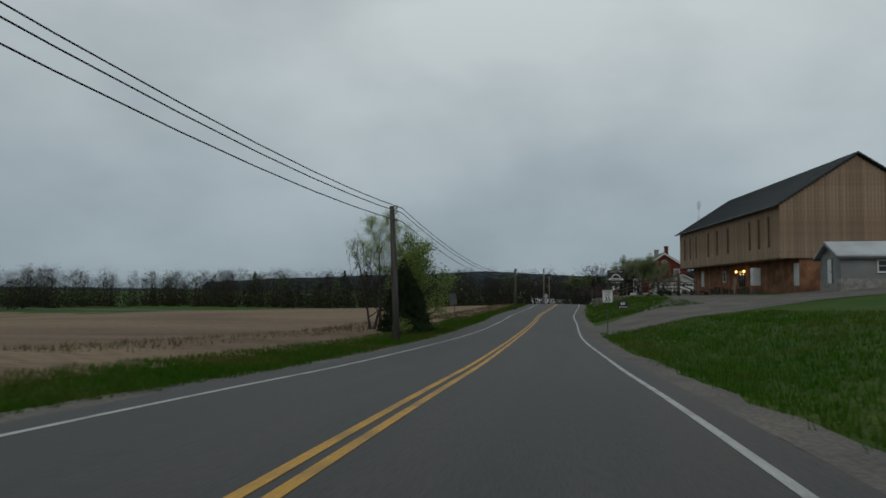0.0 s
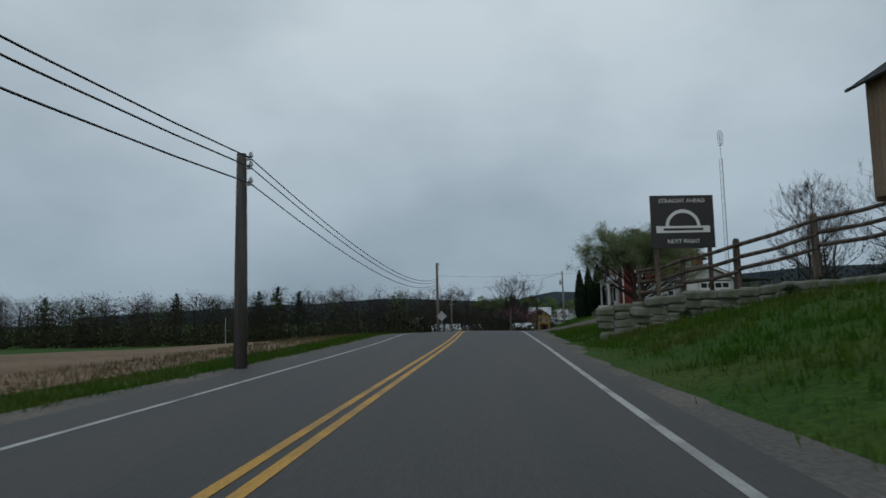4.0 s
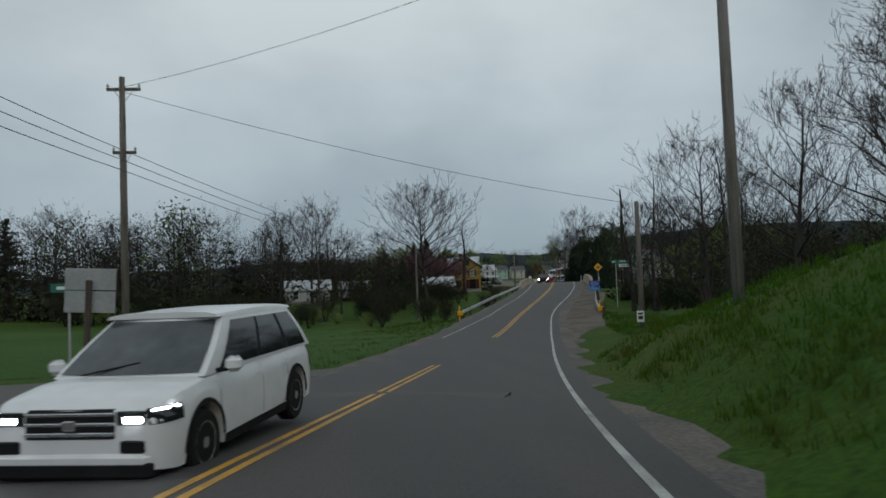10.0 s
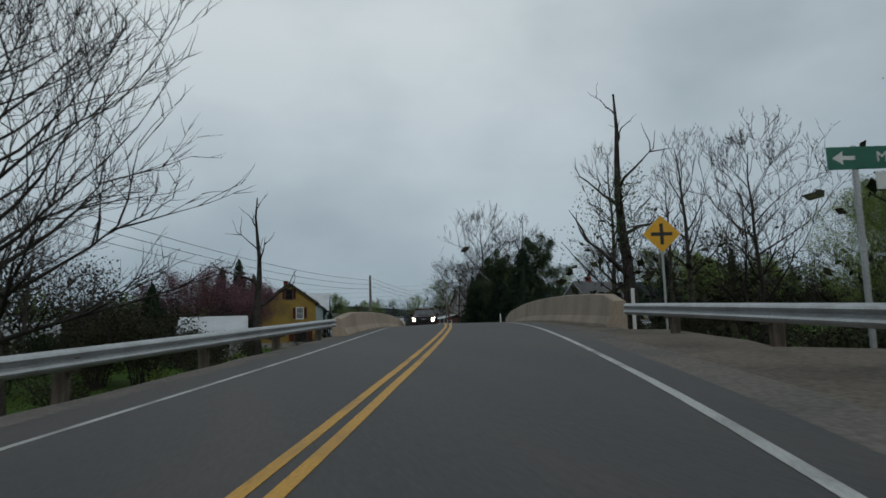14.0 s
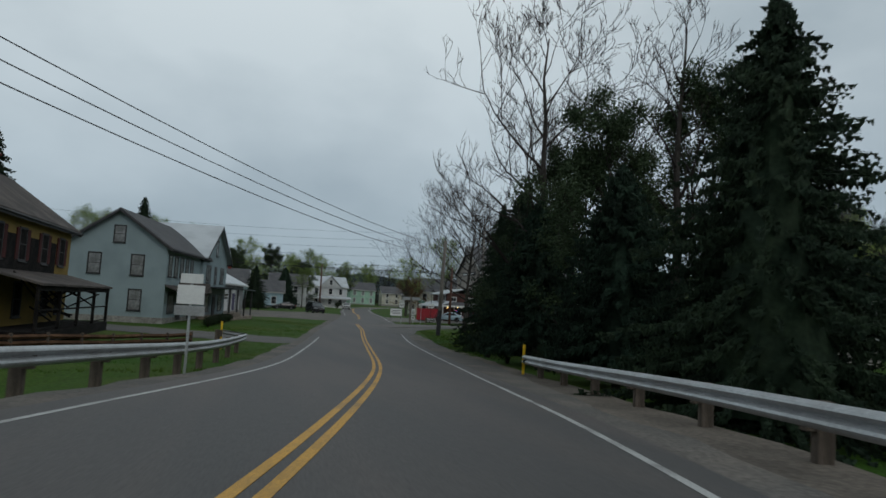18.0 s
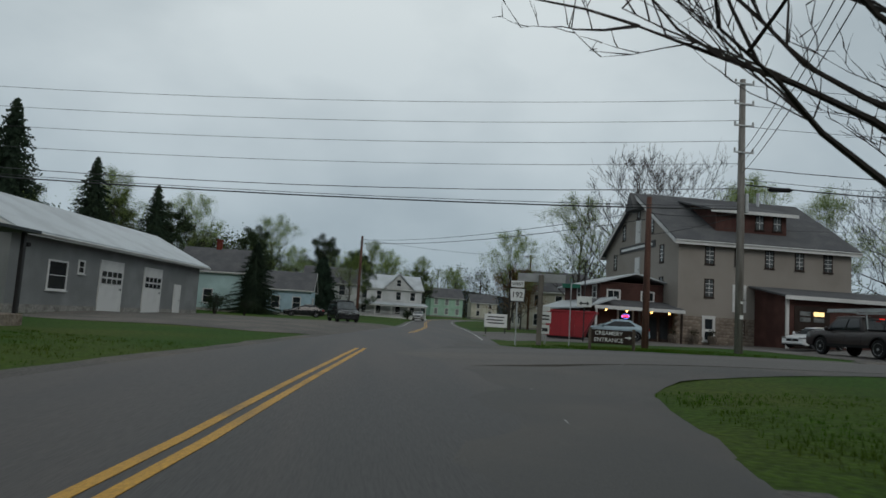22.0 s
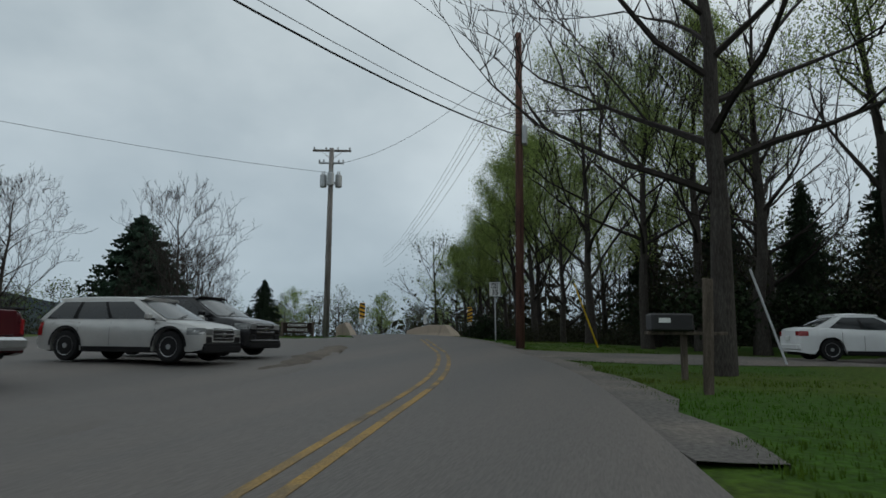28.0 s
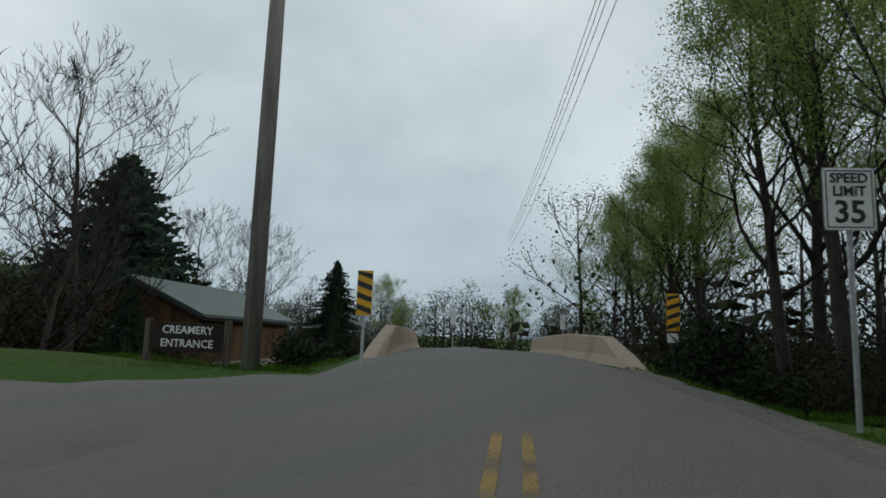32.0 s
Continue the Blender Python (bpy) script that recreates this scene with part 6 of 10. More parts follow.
for i, (fx, fy, ft, fr) in enumerate(fp):
    lean = brnd.uniform(-0.05, 0.05)
    part("post", Shape().tube([(fx, fy, gz(fx, fy) - 0.4), (fx + lean * 0.6, fy, (gz(fx, fy) + ft) / 2), (fx + lean, fy, ft - 0.1), (fx + lean + 0.02, fy, ft)], [fr, fr * 0.98, fr * 0.9, fr * 0.72], 7), WOODPOST, fence)
    if i:
        ox, oy, ot, orr = fp[i - 1]
        for k, drop in enumerate((0.22, 0.62, 1.0) if i < 5 else (0.75, 1.15, 1.55)):
            a, b = Vector((ox, oy - orr, min(ot, 4.3) - drop)), Vector((fx, fy - fr, min(ft, 4.3) - drop - 0.04 * k))
            mid = (a + b) / 2 + Vector((0, 0, -0.06 + brnd.uniform(-0.03, 0.03)))
            part("rail", Shape().tube([a, mid, b], [0.075, 0.065, 0.07], 5), WOODPOST, fence)
wall = thing("stone_wall", "low rough field-stone wall in the bank", "stone wall")
smesh = [Shape().box(-0.32 - 0.06 * k, -0.22, -0.14, 0.3, 0.22, 0.14 + 0.02 * k, 0.07).mesh("stone") for k in range(4)]
wp = [(3.7, -1.0, 1.35), (6.2, -2.0, 1.75), (9.0, -4.8, 1.98), (11.4, -8.8, 2.08), (12.0, -12.6, 2.12), (12.6, -17.5, 2.15)]
wl = [0.0]
for p, q in zip(wp, wp[1:]):
    wl.append(wl[-1] + math.hypot(q[0] - p[0], q[1] - p[1]))
for i in range(int(wl[-1] / 0.58)):
    d = i * 0.58 + 0.2
    fx, fy, ft = (float(np.interp(d, wl, [p[k] for p in wp])) for k in range(3))
    gx_, gy_, _ = (float(np.interp(d + 0.3, wl, [p[k] for p in wp])) for k in range(3))
    ang = math.degrees(math.atan2(gy_ - fy, gx_ - fx))
    for k in range(4):
        zz = ft - 0.26 - 0.27 * k + brnd.uniform(-0.05, 0.05)
        if zz > gz(fx, fy) - 0.3:
            part("stone", smesh[brnd.randrange(4)], MOSSY, wall, at=pose(fx + brnd.uniform(-0.1, 0.1), fy + brnd.uniform(-0.08, 0.08), zz, brnd.uniform(-6, 6), brnd.uniform(-6, 6), ang + brnd.uniform(-14, 14)))
yard = thing("yard_sign", "small black lettered board standing in the grass", "sign", pose(4.3, -32.9, gz(4.3, -32.9), 0, 0, 6))
part("board", Shape().box(-0.48, -0.03, 0.28, 0.48, 0.03, 0.86, 0.01), SIGNBLK, yard)
part("bar", Shape().box(-0.16, -0.04, 0.58, -0.06, -0.031, 0.78).box(0.02, -0.04, 0.58, 0.14, -0.031, 0.78).box(-0.38, -0.04, 0.36, 0.38, -0.031, 0.40), SIGNW, yard)
for sx in (-0.4, 0.4):
    part("leg", Shape().box(sx - 0.03, -0.02, -0.3, sx + 0.03, 0.02, 0.28), WOODPOST, yard)
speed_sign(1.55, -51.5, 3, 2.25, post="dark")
ls = thing("road_sign_back", "dull grey back of a road sign leaning in the verge", "road sign", pose(-9.2, -41.2, gz(-9.2, -41.2), 0, -9, 12))
part("post", Shape().box(-0.03, 0.0, -0.4, 0.03, 0.05, 2.3), DUSKWOOD, ls)
# dusk shade on the sign's back is painted in as a darker grey
part("board", Shape().box(-0.29, -0.015, 1.48, 0.29, 0.0, 2.36, 0.01), mat("dusk_sign_back", (0.085, 0.09, 0.09), 0.2, 2, 0.7, 0.02, 15), ls)
# brick farmhouse
bh = house("farmhouse", "two-storey red brick farmhouse with white trim and a slate roof", 20.55, 54.3, 1.4, 90, 12.4, 8.6, 5.7, 2.9, BRICK, SLATE, WHITE,
           [("n", u, v, 0.95, 1.65, {"bars": (2, 2), "s": 0.12, "glass": GLASSLT if u > 9 else GLASS}) for u in (1.5, 4.0, 9.9) for v in (0.9, 3.6)] + [("n", 7.2, 3.6, 0.95, 1.65, {"bars": (2, 2), "s": 0.12})]
           + [("w", u, v, 0.95, 1.65, {"bars": (3, 4), "s": 0.12, "glass": LITGLASS if (u > 4 and v < 3) else GLASSLT}) for u in (1.9, 6.7) for v in (0.9, 3.6)],
           chimneys=[(-5.0, -0.6, 9.9, 0.7, BRICK), (4.2, 0, 9.7, 0.85, STONE_GR)], over=0.45, fascia=0.3, base_m=STONE)
n = 14
fan = part("fanlight", Shape().prism([(0.45 * math.cos(math.pi * i / n), 6.6 + 0.45 * math.sin(math.pi * i / n)) for i in range(n + 1)], "x", -6.26, -6.2), GLASSLT, bh)
part("frame", Shape().tube([(-6.25, 0.52 * math.cos(math.pi * i / n), 6.58 + 0.52 * math.sin(math.pi * i / n)) for i in range(n + 1)] + [(-6.25, 0.52, 6.58)], 0.06, 5), WHITE, fan)
part("corner_board", Shape().box(-6.24, 4.22, 0.35, -6.1, 4.34, 5.7), WHITE, bh)
part("corner_board", Shape().box(6.1, 4.22, 0.35, 6.24, 4.34, 5.7), WHITE, bh)
part("belt_course", Shape().box(-6.24, -4.2, 0.3, -6.2, 4.3, 0.48), WHITE, bh)
# porch on the side that faces the road
part("porch_deck", Shape().box(-3.9, 4.3, -0.6, 0.1, 5.5, 0.55, 0.03), STONE_GR, bh)
for k in range(4):
    part("step", Shape().box(-3.4, 5.5 + 0.28 * k, -0.8, -0.4, 5.78 + 0.28 * k, 0.40 - 0.18 * k, 0.01), WOODPOST, bh)
part("rail_panel", Shape().box(-3.95, 5.4, -0.3, -3.8, 6.5, 0.5, 0.02), WHITE, bh)
for px in (-3.75, -0.05):
    part("porch_post", Shape().box(px - 0.1, 5.22, 0.55, px + 0.1, 5.42, 2.9, 0.02), WHITE, bh)
    part("porch_post", Shape().box(px - 0.1, 4.32, 0.55, px + 0.1, 4.46, 2.9, 0.02), WHITE, bh)
arch = [(-3.65 + 3.5 * i / 12, 2.35 + 0.65 * math.sin(math.pi * i / 12)) for i in range(13)]
part("porch_arch", Shape().prism(arch + [(-0.0, 3.2), (-3.8, 3.2)], "y", 5.25, 5.4), WHITE, bh)
for px in (-3.75, -0.05):
    part("porch_frieze", Shape().box(px - 0.08, 4.46, 2.75, px + 0.08, 5.24, 3.2), WHITE, bh)
part("porch_roof", Shape().add([(-4.1, 5.7, 3.2), (0.3, 5.7, 3.2), (0.3, 4.25, 3.2), (-4.1, 4.25, 3.2), (-2.7, 4.7, 3.75), (-1.1, 4.7, 3.75), (-1.1, 4.25, 3.75), (-2.7, 4.25, 3.75)], [(0, 3, 2, 1), (0, 1, 5, 4), (1, 2, 6, 5), (2, 3, 7, 6), (3, 0, 4, 7), (4, 5, 6, 7)]), MROOF, bh)
part("door", Shape().box(-3.0, 4.3, 0.55, -1.95, 4.36, 2.65, 0.01), WHITE, bh, "white front door with a dark pane")
part("door_pane", Shape().box(-2.8, 4.36, 1.0, -2.15, 4.38, 2.45), GLASS, bh)
part("porch_window", Shape().box(-1.3, 4.3, 1.0, -0.5, 4.35, 2.5), GLASS, bh)
part("window_frame", Shape().box(-1.42, 4.3, 0.9, -1.3, 4.37, 2.6).box(-0.5, 4.3, 0.9, -0.38, 4.37, 2.6).box(-1.3, 4.3, 2.5, -0.5, 4.37, 2.6).box(-1.3, 4.3, 1.7, -0.5, 4.37, 1.76), WHITE, bh)
ac = thing("heat_pump", "white outdoor heat pump unit by the house wall", "heat pump", pose(18.6, 47.5, gz(18.6, 47.5), 0, 0, 0))
part("case", Shape().box(-0.45, -0.2, 0.1, 0.45, 0.2, 0.85, 0.03), WHITE, ac)
part("fan_guard", Shape().tube([(0.1, -0.205, 0.47), (0.1, -0.23, 0.47)], 0.27, 16), SIGNBACK, ac)
part("base", Shape().box(-0.5, -0.25, -0.2, 0.5, 0.25, 0.1), CONC, ac)
gar = house("garage", "white clapboard garage with a gable and a wide glazed door", 22.7, 44.4, 1.75, -90, 6.8, 4.8, 2.6, 1.15, WHITESID, SHINGLE, WHITE,
            [("e", 0.75, 0.1, 0.95, 2.0, {"door": 1, "m": WHITE})], category="garage")
gd = part("garage_door", Shape().box(3.4, -0.85, 0.1, 3.46, 2.0, 2.1, 0.01), WHITE, gar)
for k in range(4):
    part("door_light", Shape().box(3.455, -0.72 + k * 0.68, 1.5, 3.475, -0.14 + k * 0.68, 1.95), GLASS, gd)
part("door_head", Shape().box(3.4, -0.95, 2.1, 3.48, 2.1, 2.22), TRIMBLK, gd)
part("wing", Shape().prism([(-2.4, -0.5), (-4.3, -0.5), (-4.3, 2.05), (-2.4, 2.4)], "x", -2.6, 2.6), WHITESID, gar, "low white side wing")
part("wing_roof", Shape().prism([(-2.4, 2.42), (-4.55, 2.05), (-4.55, 2.14), (-2.4, 2.54)], "x", -2.8, 2.8), MROOF, gar)
window(gar, pose(2.6, -3.4, 0.8, 0, 0, 90), 0.5, 1.1, WHITE, GLASS, (1, 2))
part("lean_roof", Shape().prism([(2.4, 2.35), (6.4, 2.2), (6.4, 2.32), (2.4, 2.5)], "x", -2.6, 3.2), DKROOF, gar)
for px in (-2.2, 3.0):
    part("post", Shape().box(px - 0.06, 6.1, -0.8, px + 0.06, 6.22, 2.2), WOODPOST, gar)
# lattice tower
tw = thing("antenna_tower", "tall slender lattice antenna tower with a dish grid", "antenna tower", pose(27.3, 47.6, gz(27.3, 47.6)))
th = 20.3 - gz(27.3, 47.6)
legs = [(0.22 * math.cos(a), 0.22 * math.sin(a)) for a in (0.5, 2.6, 4.7)]
for lx, ly in legs:
    part("leg", Shape().tube([(lx, ly, -0.3), (lx * 0.9, ly * 0.9, th - 3.0)], 0.025, 5), GALV, tw)
br = Shape()
for i in range(int((th - 3.2) / 0.45)):
    for k in range(3):
        (ax, ay), (bx, by) = legs[k], legs[(k + 1) % 3]
        br.tube([(ax, ay, i * 0.45), (bx, by, i * 0.45 + (0.45 if i % 2 else 0.0))], 0.012, 3)
        br.tube([(ax, ay, i * 0.45), (bx, by, i * 0.45)], 0.012, 3)
part("lattice", br, GALV, tw)
part("mast", Shape().tube([(0, 0, th - 3.2), (0, 0, th)], 0.03, 6), GALV, tw)
dish = Shape()
for i in range(9):
    u = -0.24 + 0.06 * i
    dish.tube([(u, -0.1 + u * u * 2, th - 1.6), (u, -0.2 + u * u * 2, th - 0.75), (u, -0.1 + u * u * 2, th + 0.1)], 0.012, 3)
dish.tube([(0.32 * math.cos(a / 10 * 6.28), -0.12, th - 0.75 + 0.85 * math.sin(a / 10 * 6.28)) for a in range(11)], 0.02, 4)
part("dish_grid", dish, GALV, tw)
# mailbox on the bank
mb = thing("mailbox", "black mailbox on a wooden post on the grassy bank", "mailbox", pose(5.35, 38.2, gz(5.35, 38.2) - 0.25, 0, 0, -80))
part("post", Shape().box(-0.1, -0.1, -0.5, 0.1, 0.1, 0.75, 0.02), WOODPOST, mb)
n = 8
part("box", Shape().prism([(-0.2, 0.75), (0.2, 0.75)] + [(0.2 * math.cos(math.pi * i / n), 1.0 + 0.2 * math.sin(math.pi * i / n)) for i in range(n + 1)], "y", -0.35, 0.35), TRIMBLK, mb)
part("door", Shape().prism([(-0.19, 0.76), (0.19, 0.76)] + [(0.19 * math.cos(math.pi * i / n), 1.0 + 0.18 * math.sin(math.pi * i / n)) for i in range(n + 1)], "y", -0.37, -0.35), BLKPL, mb)
part("number_bar", Shape().box(0.202, -0.1, 0.88, 0.208, 0.15, 0.98), SIGNW, mb)

# ---------------------------------------------------------------- poles and wires
PL = {}


def plain_pole(key, x, y, top, lean=(0, 0), r=0.15, wood=POLEWOOD, extra=""):
    p, hgt = pole("utility_pole", x, y, top, "weathered wooden utility pole carrying three wires" + extra, r, wood, lean=lean)
    PL[key] = (x, y, top)
    for dz in (0.12, 0.34, 0.74):
        part("bracket", Shape().box(0, -0.03, hgt - dz - 0.04, 0.24, 0.03, hgt - dz + 0.04, 0.01), GALV, p)
        insulator(p, 0.22, 0, hgt - dz)
    return p, hgt


plain_pole("z", -11.5, -112, 10.4)
# these two poles have the dusk put into their wood colour
plain_pole("a", -8.85, -63.4, 6.35, lean=(0, -2.5), wood=DUSKWOOD)
plain_pole("b", -6.4, -8.6, 5.1, wood=DUSKWOOD)
pc, hc = plain_pole("c", -3.6, 48.8, 6.9)
pd, hd = pole("utility_pole", -2.75, 100.8, 6.3, "wooden utility pole with two short crossarms by the lane", 0.14)
crossarm(pd, hd - 0.45, 0.65, n=3)
crossarm(pd, hd - 3.0, 0.45, n=2)
pe, he = pole("utility_pole", 16.15, 89.4, 8.3, "wooden utility pole with a transformer on the grassy bank", 0.14, POLEGREY)
transformer(pe, -0.38, 0.0, he - 2.35)
part("bracket", Shape().tube([(-1.1, 0, he - 0.5), (0, 0, he - 0.25)], 0.025, 5), GALV, pe)
insulator(pe, -1.05, 0, he - 0.48)
pf, hf = pole("utility_pole", 20.9, 107.4, 1.5, "short wooden pole with a small white sign by the shrubs", 0.14)
bf = part("notice", Shape().box(-0.35, -0.19, hf - 6.35, 0.05, -0.16, hf - 5.75, 0.01), SIGNW, pf)
part("bar", Shape().box(-0.28, -0.195, hf - 6.2, -0.02, -0.1905, hf - 6.02).box(-0.28, -0.195, hf - 5.95, -0.02, -0.1905, hf - 5.85), SIGNBLK, bf)
pg, hg = pole("utility_pole", 36.9, 214.6, 2.4, "wooden utility pole beside the yellow house", 0.15)
ph, hh_ = pole("utility_pole", 53.0, 325.5, 3.6, "dark wooden utility pole beside the road", 0.14, POLERED)
pj, hj = pole("utility_pole", 58.6, 260.6, 3.1, "leaning two-tone wooden utility pole in the grass", 0.17, lean=(0, 1.6))
part("butt_wrap", Shape().tube([(0, 0, -0.2), (0, 0, 2.2)], [0.2, 0.19], 12), TRIMBLK, pj)
p2, h2 = pole("utility_pole", 67.2, 288.5, 2.4, "plain brown wooden pole on the grass strip", 0.16, POLERED)
pm, hm_ = pole("utility_pole", 70.7, 286.2, 8.0, "tall weathered utility pole with many wires at the junction", 0.17, POLEGREY)
for k, dz in enumerate((0.25, 1.25, 2.3, 3.6)):
    part("bracket", Shape().box(-0.5, -0.2, hm_ - dz - 0.04, 0.5, -0.14, hm_ - dz + 0.04, 0.01), GALV, pm)
    for sx in (-0.45, 0.45):
        insulator(pm, sx, -0.17, hm_ - dz + 0.04)
part("meter_box", Shape().box(0.18, -0.12, 6.6, 0.34, 0.1, 7.5, 0.02), GALV, pm)
part("tag", Shape().box(-0.09, -0.215, 1.6, 0.09, -0.205, 1.78), SIGNW, pm)
part("tag", Shape().box(-0.05, -0.215, 2.3, 0.05, -0.205, 2.42), SIGNW, pm)
pt, htp = pole("utility_pole", 117.0, 291.45, 7.5, "utility pole with a double crossarm and three transformers", 0.17, POLEGREY, rot=-74)
crossarm(pt, htp - 0.1, 1.15, n=4)
part("arm", Shape().box(-0.75, -0.06, htp - 0.95, 0.75, 0.06, htp - 0.85, 0.01), GALV, pt)
for sx in (-0.7, -0.45, 0.45, 0.7):
    insulator(pt, sx, 0, htp - 0.85)
for sx, sy in ((-0.45, 0.1), (0.45, 0.1), (0.05, -0.42)):
    transformer(pt, sx, sy, htp - 2.35)
pr_, hr = pole("utility_pole", 108.6, 279.0, 9.5, "dark red-brown utility pole with a small grey box", 0.17, POLERED)
part("junction_box", Shape().box(-0.2, -0.33, hr - 5.0, 0.2, -0.15, hr - 4.2, 0.02), GALV, pr_)
pk, hk = pole("utility_pole", 75.5, 345.0, 5.0, "wooden utility pole beyond the shop", 0.14, POLERED)
crossarm(pk, hk - 0.3, 0.7, n=3)


def tops(x, y, z, off=0.2, levels=(0.1, 0.32, 0.72)):
    return [(x + off, y, z - d) for d in levels]


runs = [("z", "a"), ("a", "b"), ("b", "c")]
for a, b in runs:
    wires("wire", [(p, q, 1.35, 0.019) for p, q in zip(tops(*PL[a]), tops(*PL[b], levels=(1.6, 1.85, 2.15) if b == "c" else (0.1, 0.32, 0.72)))], 0.9, 0.014, "black overhead wire sagging between roadside poles")
lv3 = [(-2.6, 100.8, z) for z in (6.2, 2.4, 1.9)]
wires("wire", [(p, q, 0.8, 0.014) for p, q in zip([(-3.4, 48.8, 4.55), (-3.4, 48.8, 4.2), (-3.4, 48.8, 3.8)], [(-2.6, 100.8, 3.3), (-2.6, 100.8, 2.9), (-2.6, 100.8, 2.5)])], 0.8, 0.014, "black overhead wire along the field")
wires("wire", [((-3.5, 48.8, 5.5), (17.2, 57.0, 6.3), 0.4, 0.01)], 0.4, 0.01, "thin service wire across the road to the farmhouse")
ltail = [(12.5, 160, 2.0), (12.5, 160, 1.5), (12.5, 160, 1.0)]
wires("wire", [(p, q, 0.9, 0.014) for p, q in zip([(-2.6, 100.8, 3.3), (-2.6, 100.8, 2.9), (-2.6, 100.8, 2.5)], ltail)] + [(p, (36.9, 214.6, 1.9 - 0.5 * k), 0.9, 0.014) for k, p in enumerate(ltail)], 0.9, 0.014, "black overhead wire past the trees")
wires("wire", [((-2.7, 100.8, 5.9), (16.2, 89.2, 7.8), 0.5, 0.01), ((20.9, 107.4, 1.35), (-2.7, 100.8, 5.7), 0.4, 0.01)], 0.5, 0.01, "thin service wire crossing over the road")
pp = single("utility_pole", Shape().tube([(12.5, 160, -8.4), (12.5, 160, 2.3)], [0.16, 0.12], 10), POLEWOOD, "weathered wooden utility pole among the trees", "utility pole", group="utility poles along the road")
wires("wire", [((36.9, 214.6, 2.2 - 0.45 * k), (58.6, 260.6, 2.7 - 0.45 * k), 0.7, 0.016) for k in range(3)], 0.7, 0.016, "black overhead wire along the village street")
wires("wire", [((58.6, 260.6, 2.7 - 0.4 * k), (70.7, 286.2, 4.4 - 0.5 * k), 0.5, 0.014) for k in range(3)], 0.5, 0.014, "black overhead wire to the junction pole")
left_far = (12.0, 296.0)
wires("wire", [((70.7, 286.2, 7.0 - d), (*left_far, 6.9 - d), 1.0, 0.011) for d in (0.0, 1.0, 2.0)] + [((70.7, 286.2, 3.9), (*left_far, 3.9), 1.0, 0.011), ((70.7, 286.2, 2.7), (*left_far, 3.2), 1.2, 0.018), ((70.7, 286.2, 1.7), (*left_far, 2.3), 0.7, 0.032), ((70.7, 286.2, 1.85), (*left_far, 2.5), 0.75, 0.014)], 1.0, 0.012, "black overhead wire crossing the main road")
wires("wire", [((70.7, 286.2, 7.75 - d), (108.6, 279.0, 9.2 - d * 0.7), 1.1, 0.012) for d in (0.0, 1.0, 2.05)] + [((70.7, 286.2, 3.7), (108.6, 279.0, 5.9), 1.2, 0.02), ((70.7, 286.2, 2.9), (108.6, 279.0, 4.9), 1.2, 0.03), ((70.7, 286.2, 3.15), (108.6, 279.0, 5.2), 1.2, 0.012)], 1.1, 0.014, "black overhead wire along the side road")
wires("wire", [((108.6, 279.0, 9.2 - d), (175, 309.0, 8.5 - d), 1.4, 0.012) for d in (0.0, 0.5, 1.0, 1.8)], 1.2, 0.012, "black overhead wire running on over the bridge")
wires("wire", [((117.0, 291.45, 6.5), (108.6, 279.0, 8.6), 1.0, 0.012), ((117.0, 291.45, 6.0), (77.3, 306.0, 4.0), 0.9, 0.01)], 1.0, 0.012, "black service wire from the transformer pole")
wires("wire", [((70.7, 286.2, 1.5), (67.2, 288.5, 1.6), 0.15, 0.016), ((67.2, 288.5, 1.7), (53.0, 325.5, 3.2), 0.5, 0.014), ((67.2, 288.5, 1.3), (53.0, 325.5, 2.9), 0.5, 0.018), ((70.7, 286.2, 3.0), (77.3, 312.3, 6.8), 0.4, 0.01), ((70.7, 286.2, 1.4), (67.2, 288.5, 0.5), 0.1, 0.014)], 0.4, 0.014, "black service wire between the junction poles and the mill")
wires("wire", [((53.0, 325.5, 3.3), (75.5, 345.0, 4.8), 0.4, 0.014), ((75.5, 345.0, 4.8), (90, 420, 6), 0.8, 0.014)], 0.4, 0.014, "black overhead wire along the village street")
cl = thing("cable_splice", "black cable splice case hanging under the wire", "cable splice", look((71.9, 286.0, 2.70), (108, 279.1, 3.4)))
part("case", Shape().tube([(0, 0, 0), (0, 0, -0.15), (0, 0, -1.0), (0, 0, -1.15)], [0.03, 0.11, 0.11, 0.03], 10), BLKPL, cl)
# ---------------------------------------------------------------- signs on the way
diamond("warning_sign", "grey back of a diamond road sign beside a pole", -3.1, 45.6, 183, 0.76, 1.14 - gz(-3.1, 45.6), SIGNYEL, lean=0)
bs = thing("direction_sign", "pale back of a large square road sign on one post", "road sign", pose(1.2, 87.2, gz(1.2, 87.2), 0, 3, -8))
part("board", Shape().box(-0.52, 0, 2.15, 0.52, 0.02, 2.58, 0.01).box(-0.52, 0, 2.6, 0.52, 0.02, 3.03, 0.01), SIGNBACK, bs)
part("post", Shape().box(-0.05, -0.09, -0.5, 0.05, 0.0, 2.8, 0.01), WOODPOST, bs)
gs = thing("street_sign", "green street name sign on a thin post", "road sign", pose(-0.6, 90.8, gz(-0.6, 90.8), 0, 0, 5))
part("post", Shape().cyl(0, 0, -0.4, 2.6, 0.03), GALV, gs)
part("board", Shape().box(-0.42, -0.01, 2.6, 0.42, 0.01, 2.82, 0.005), SIGNGRN, gs)
part("name_bar", Shape().box(-0.28, -0.016, 2.67, 0.28, -0.011, 2.75), SIGNW, gs)
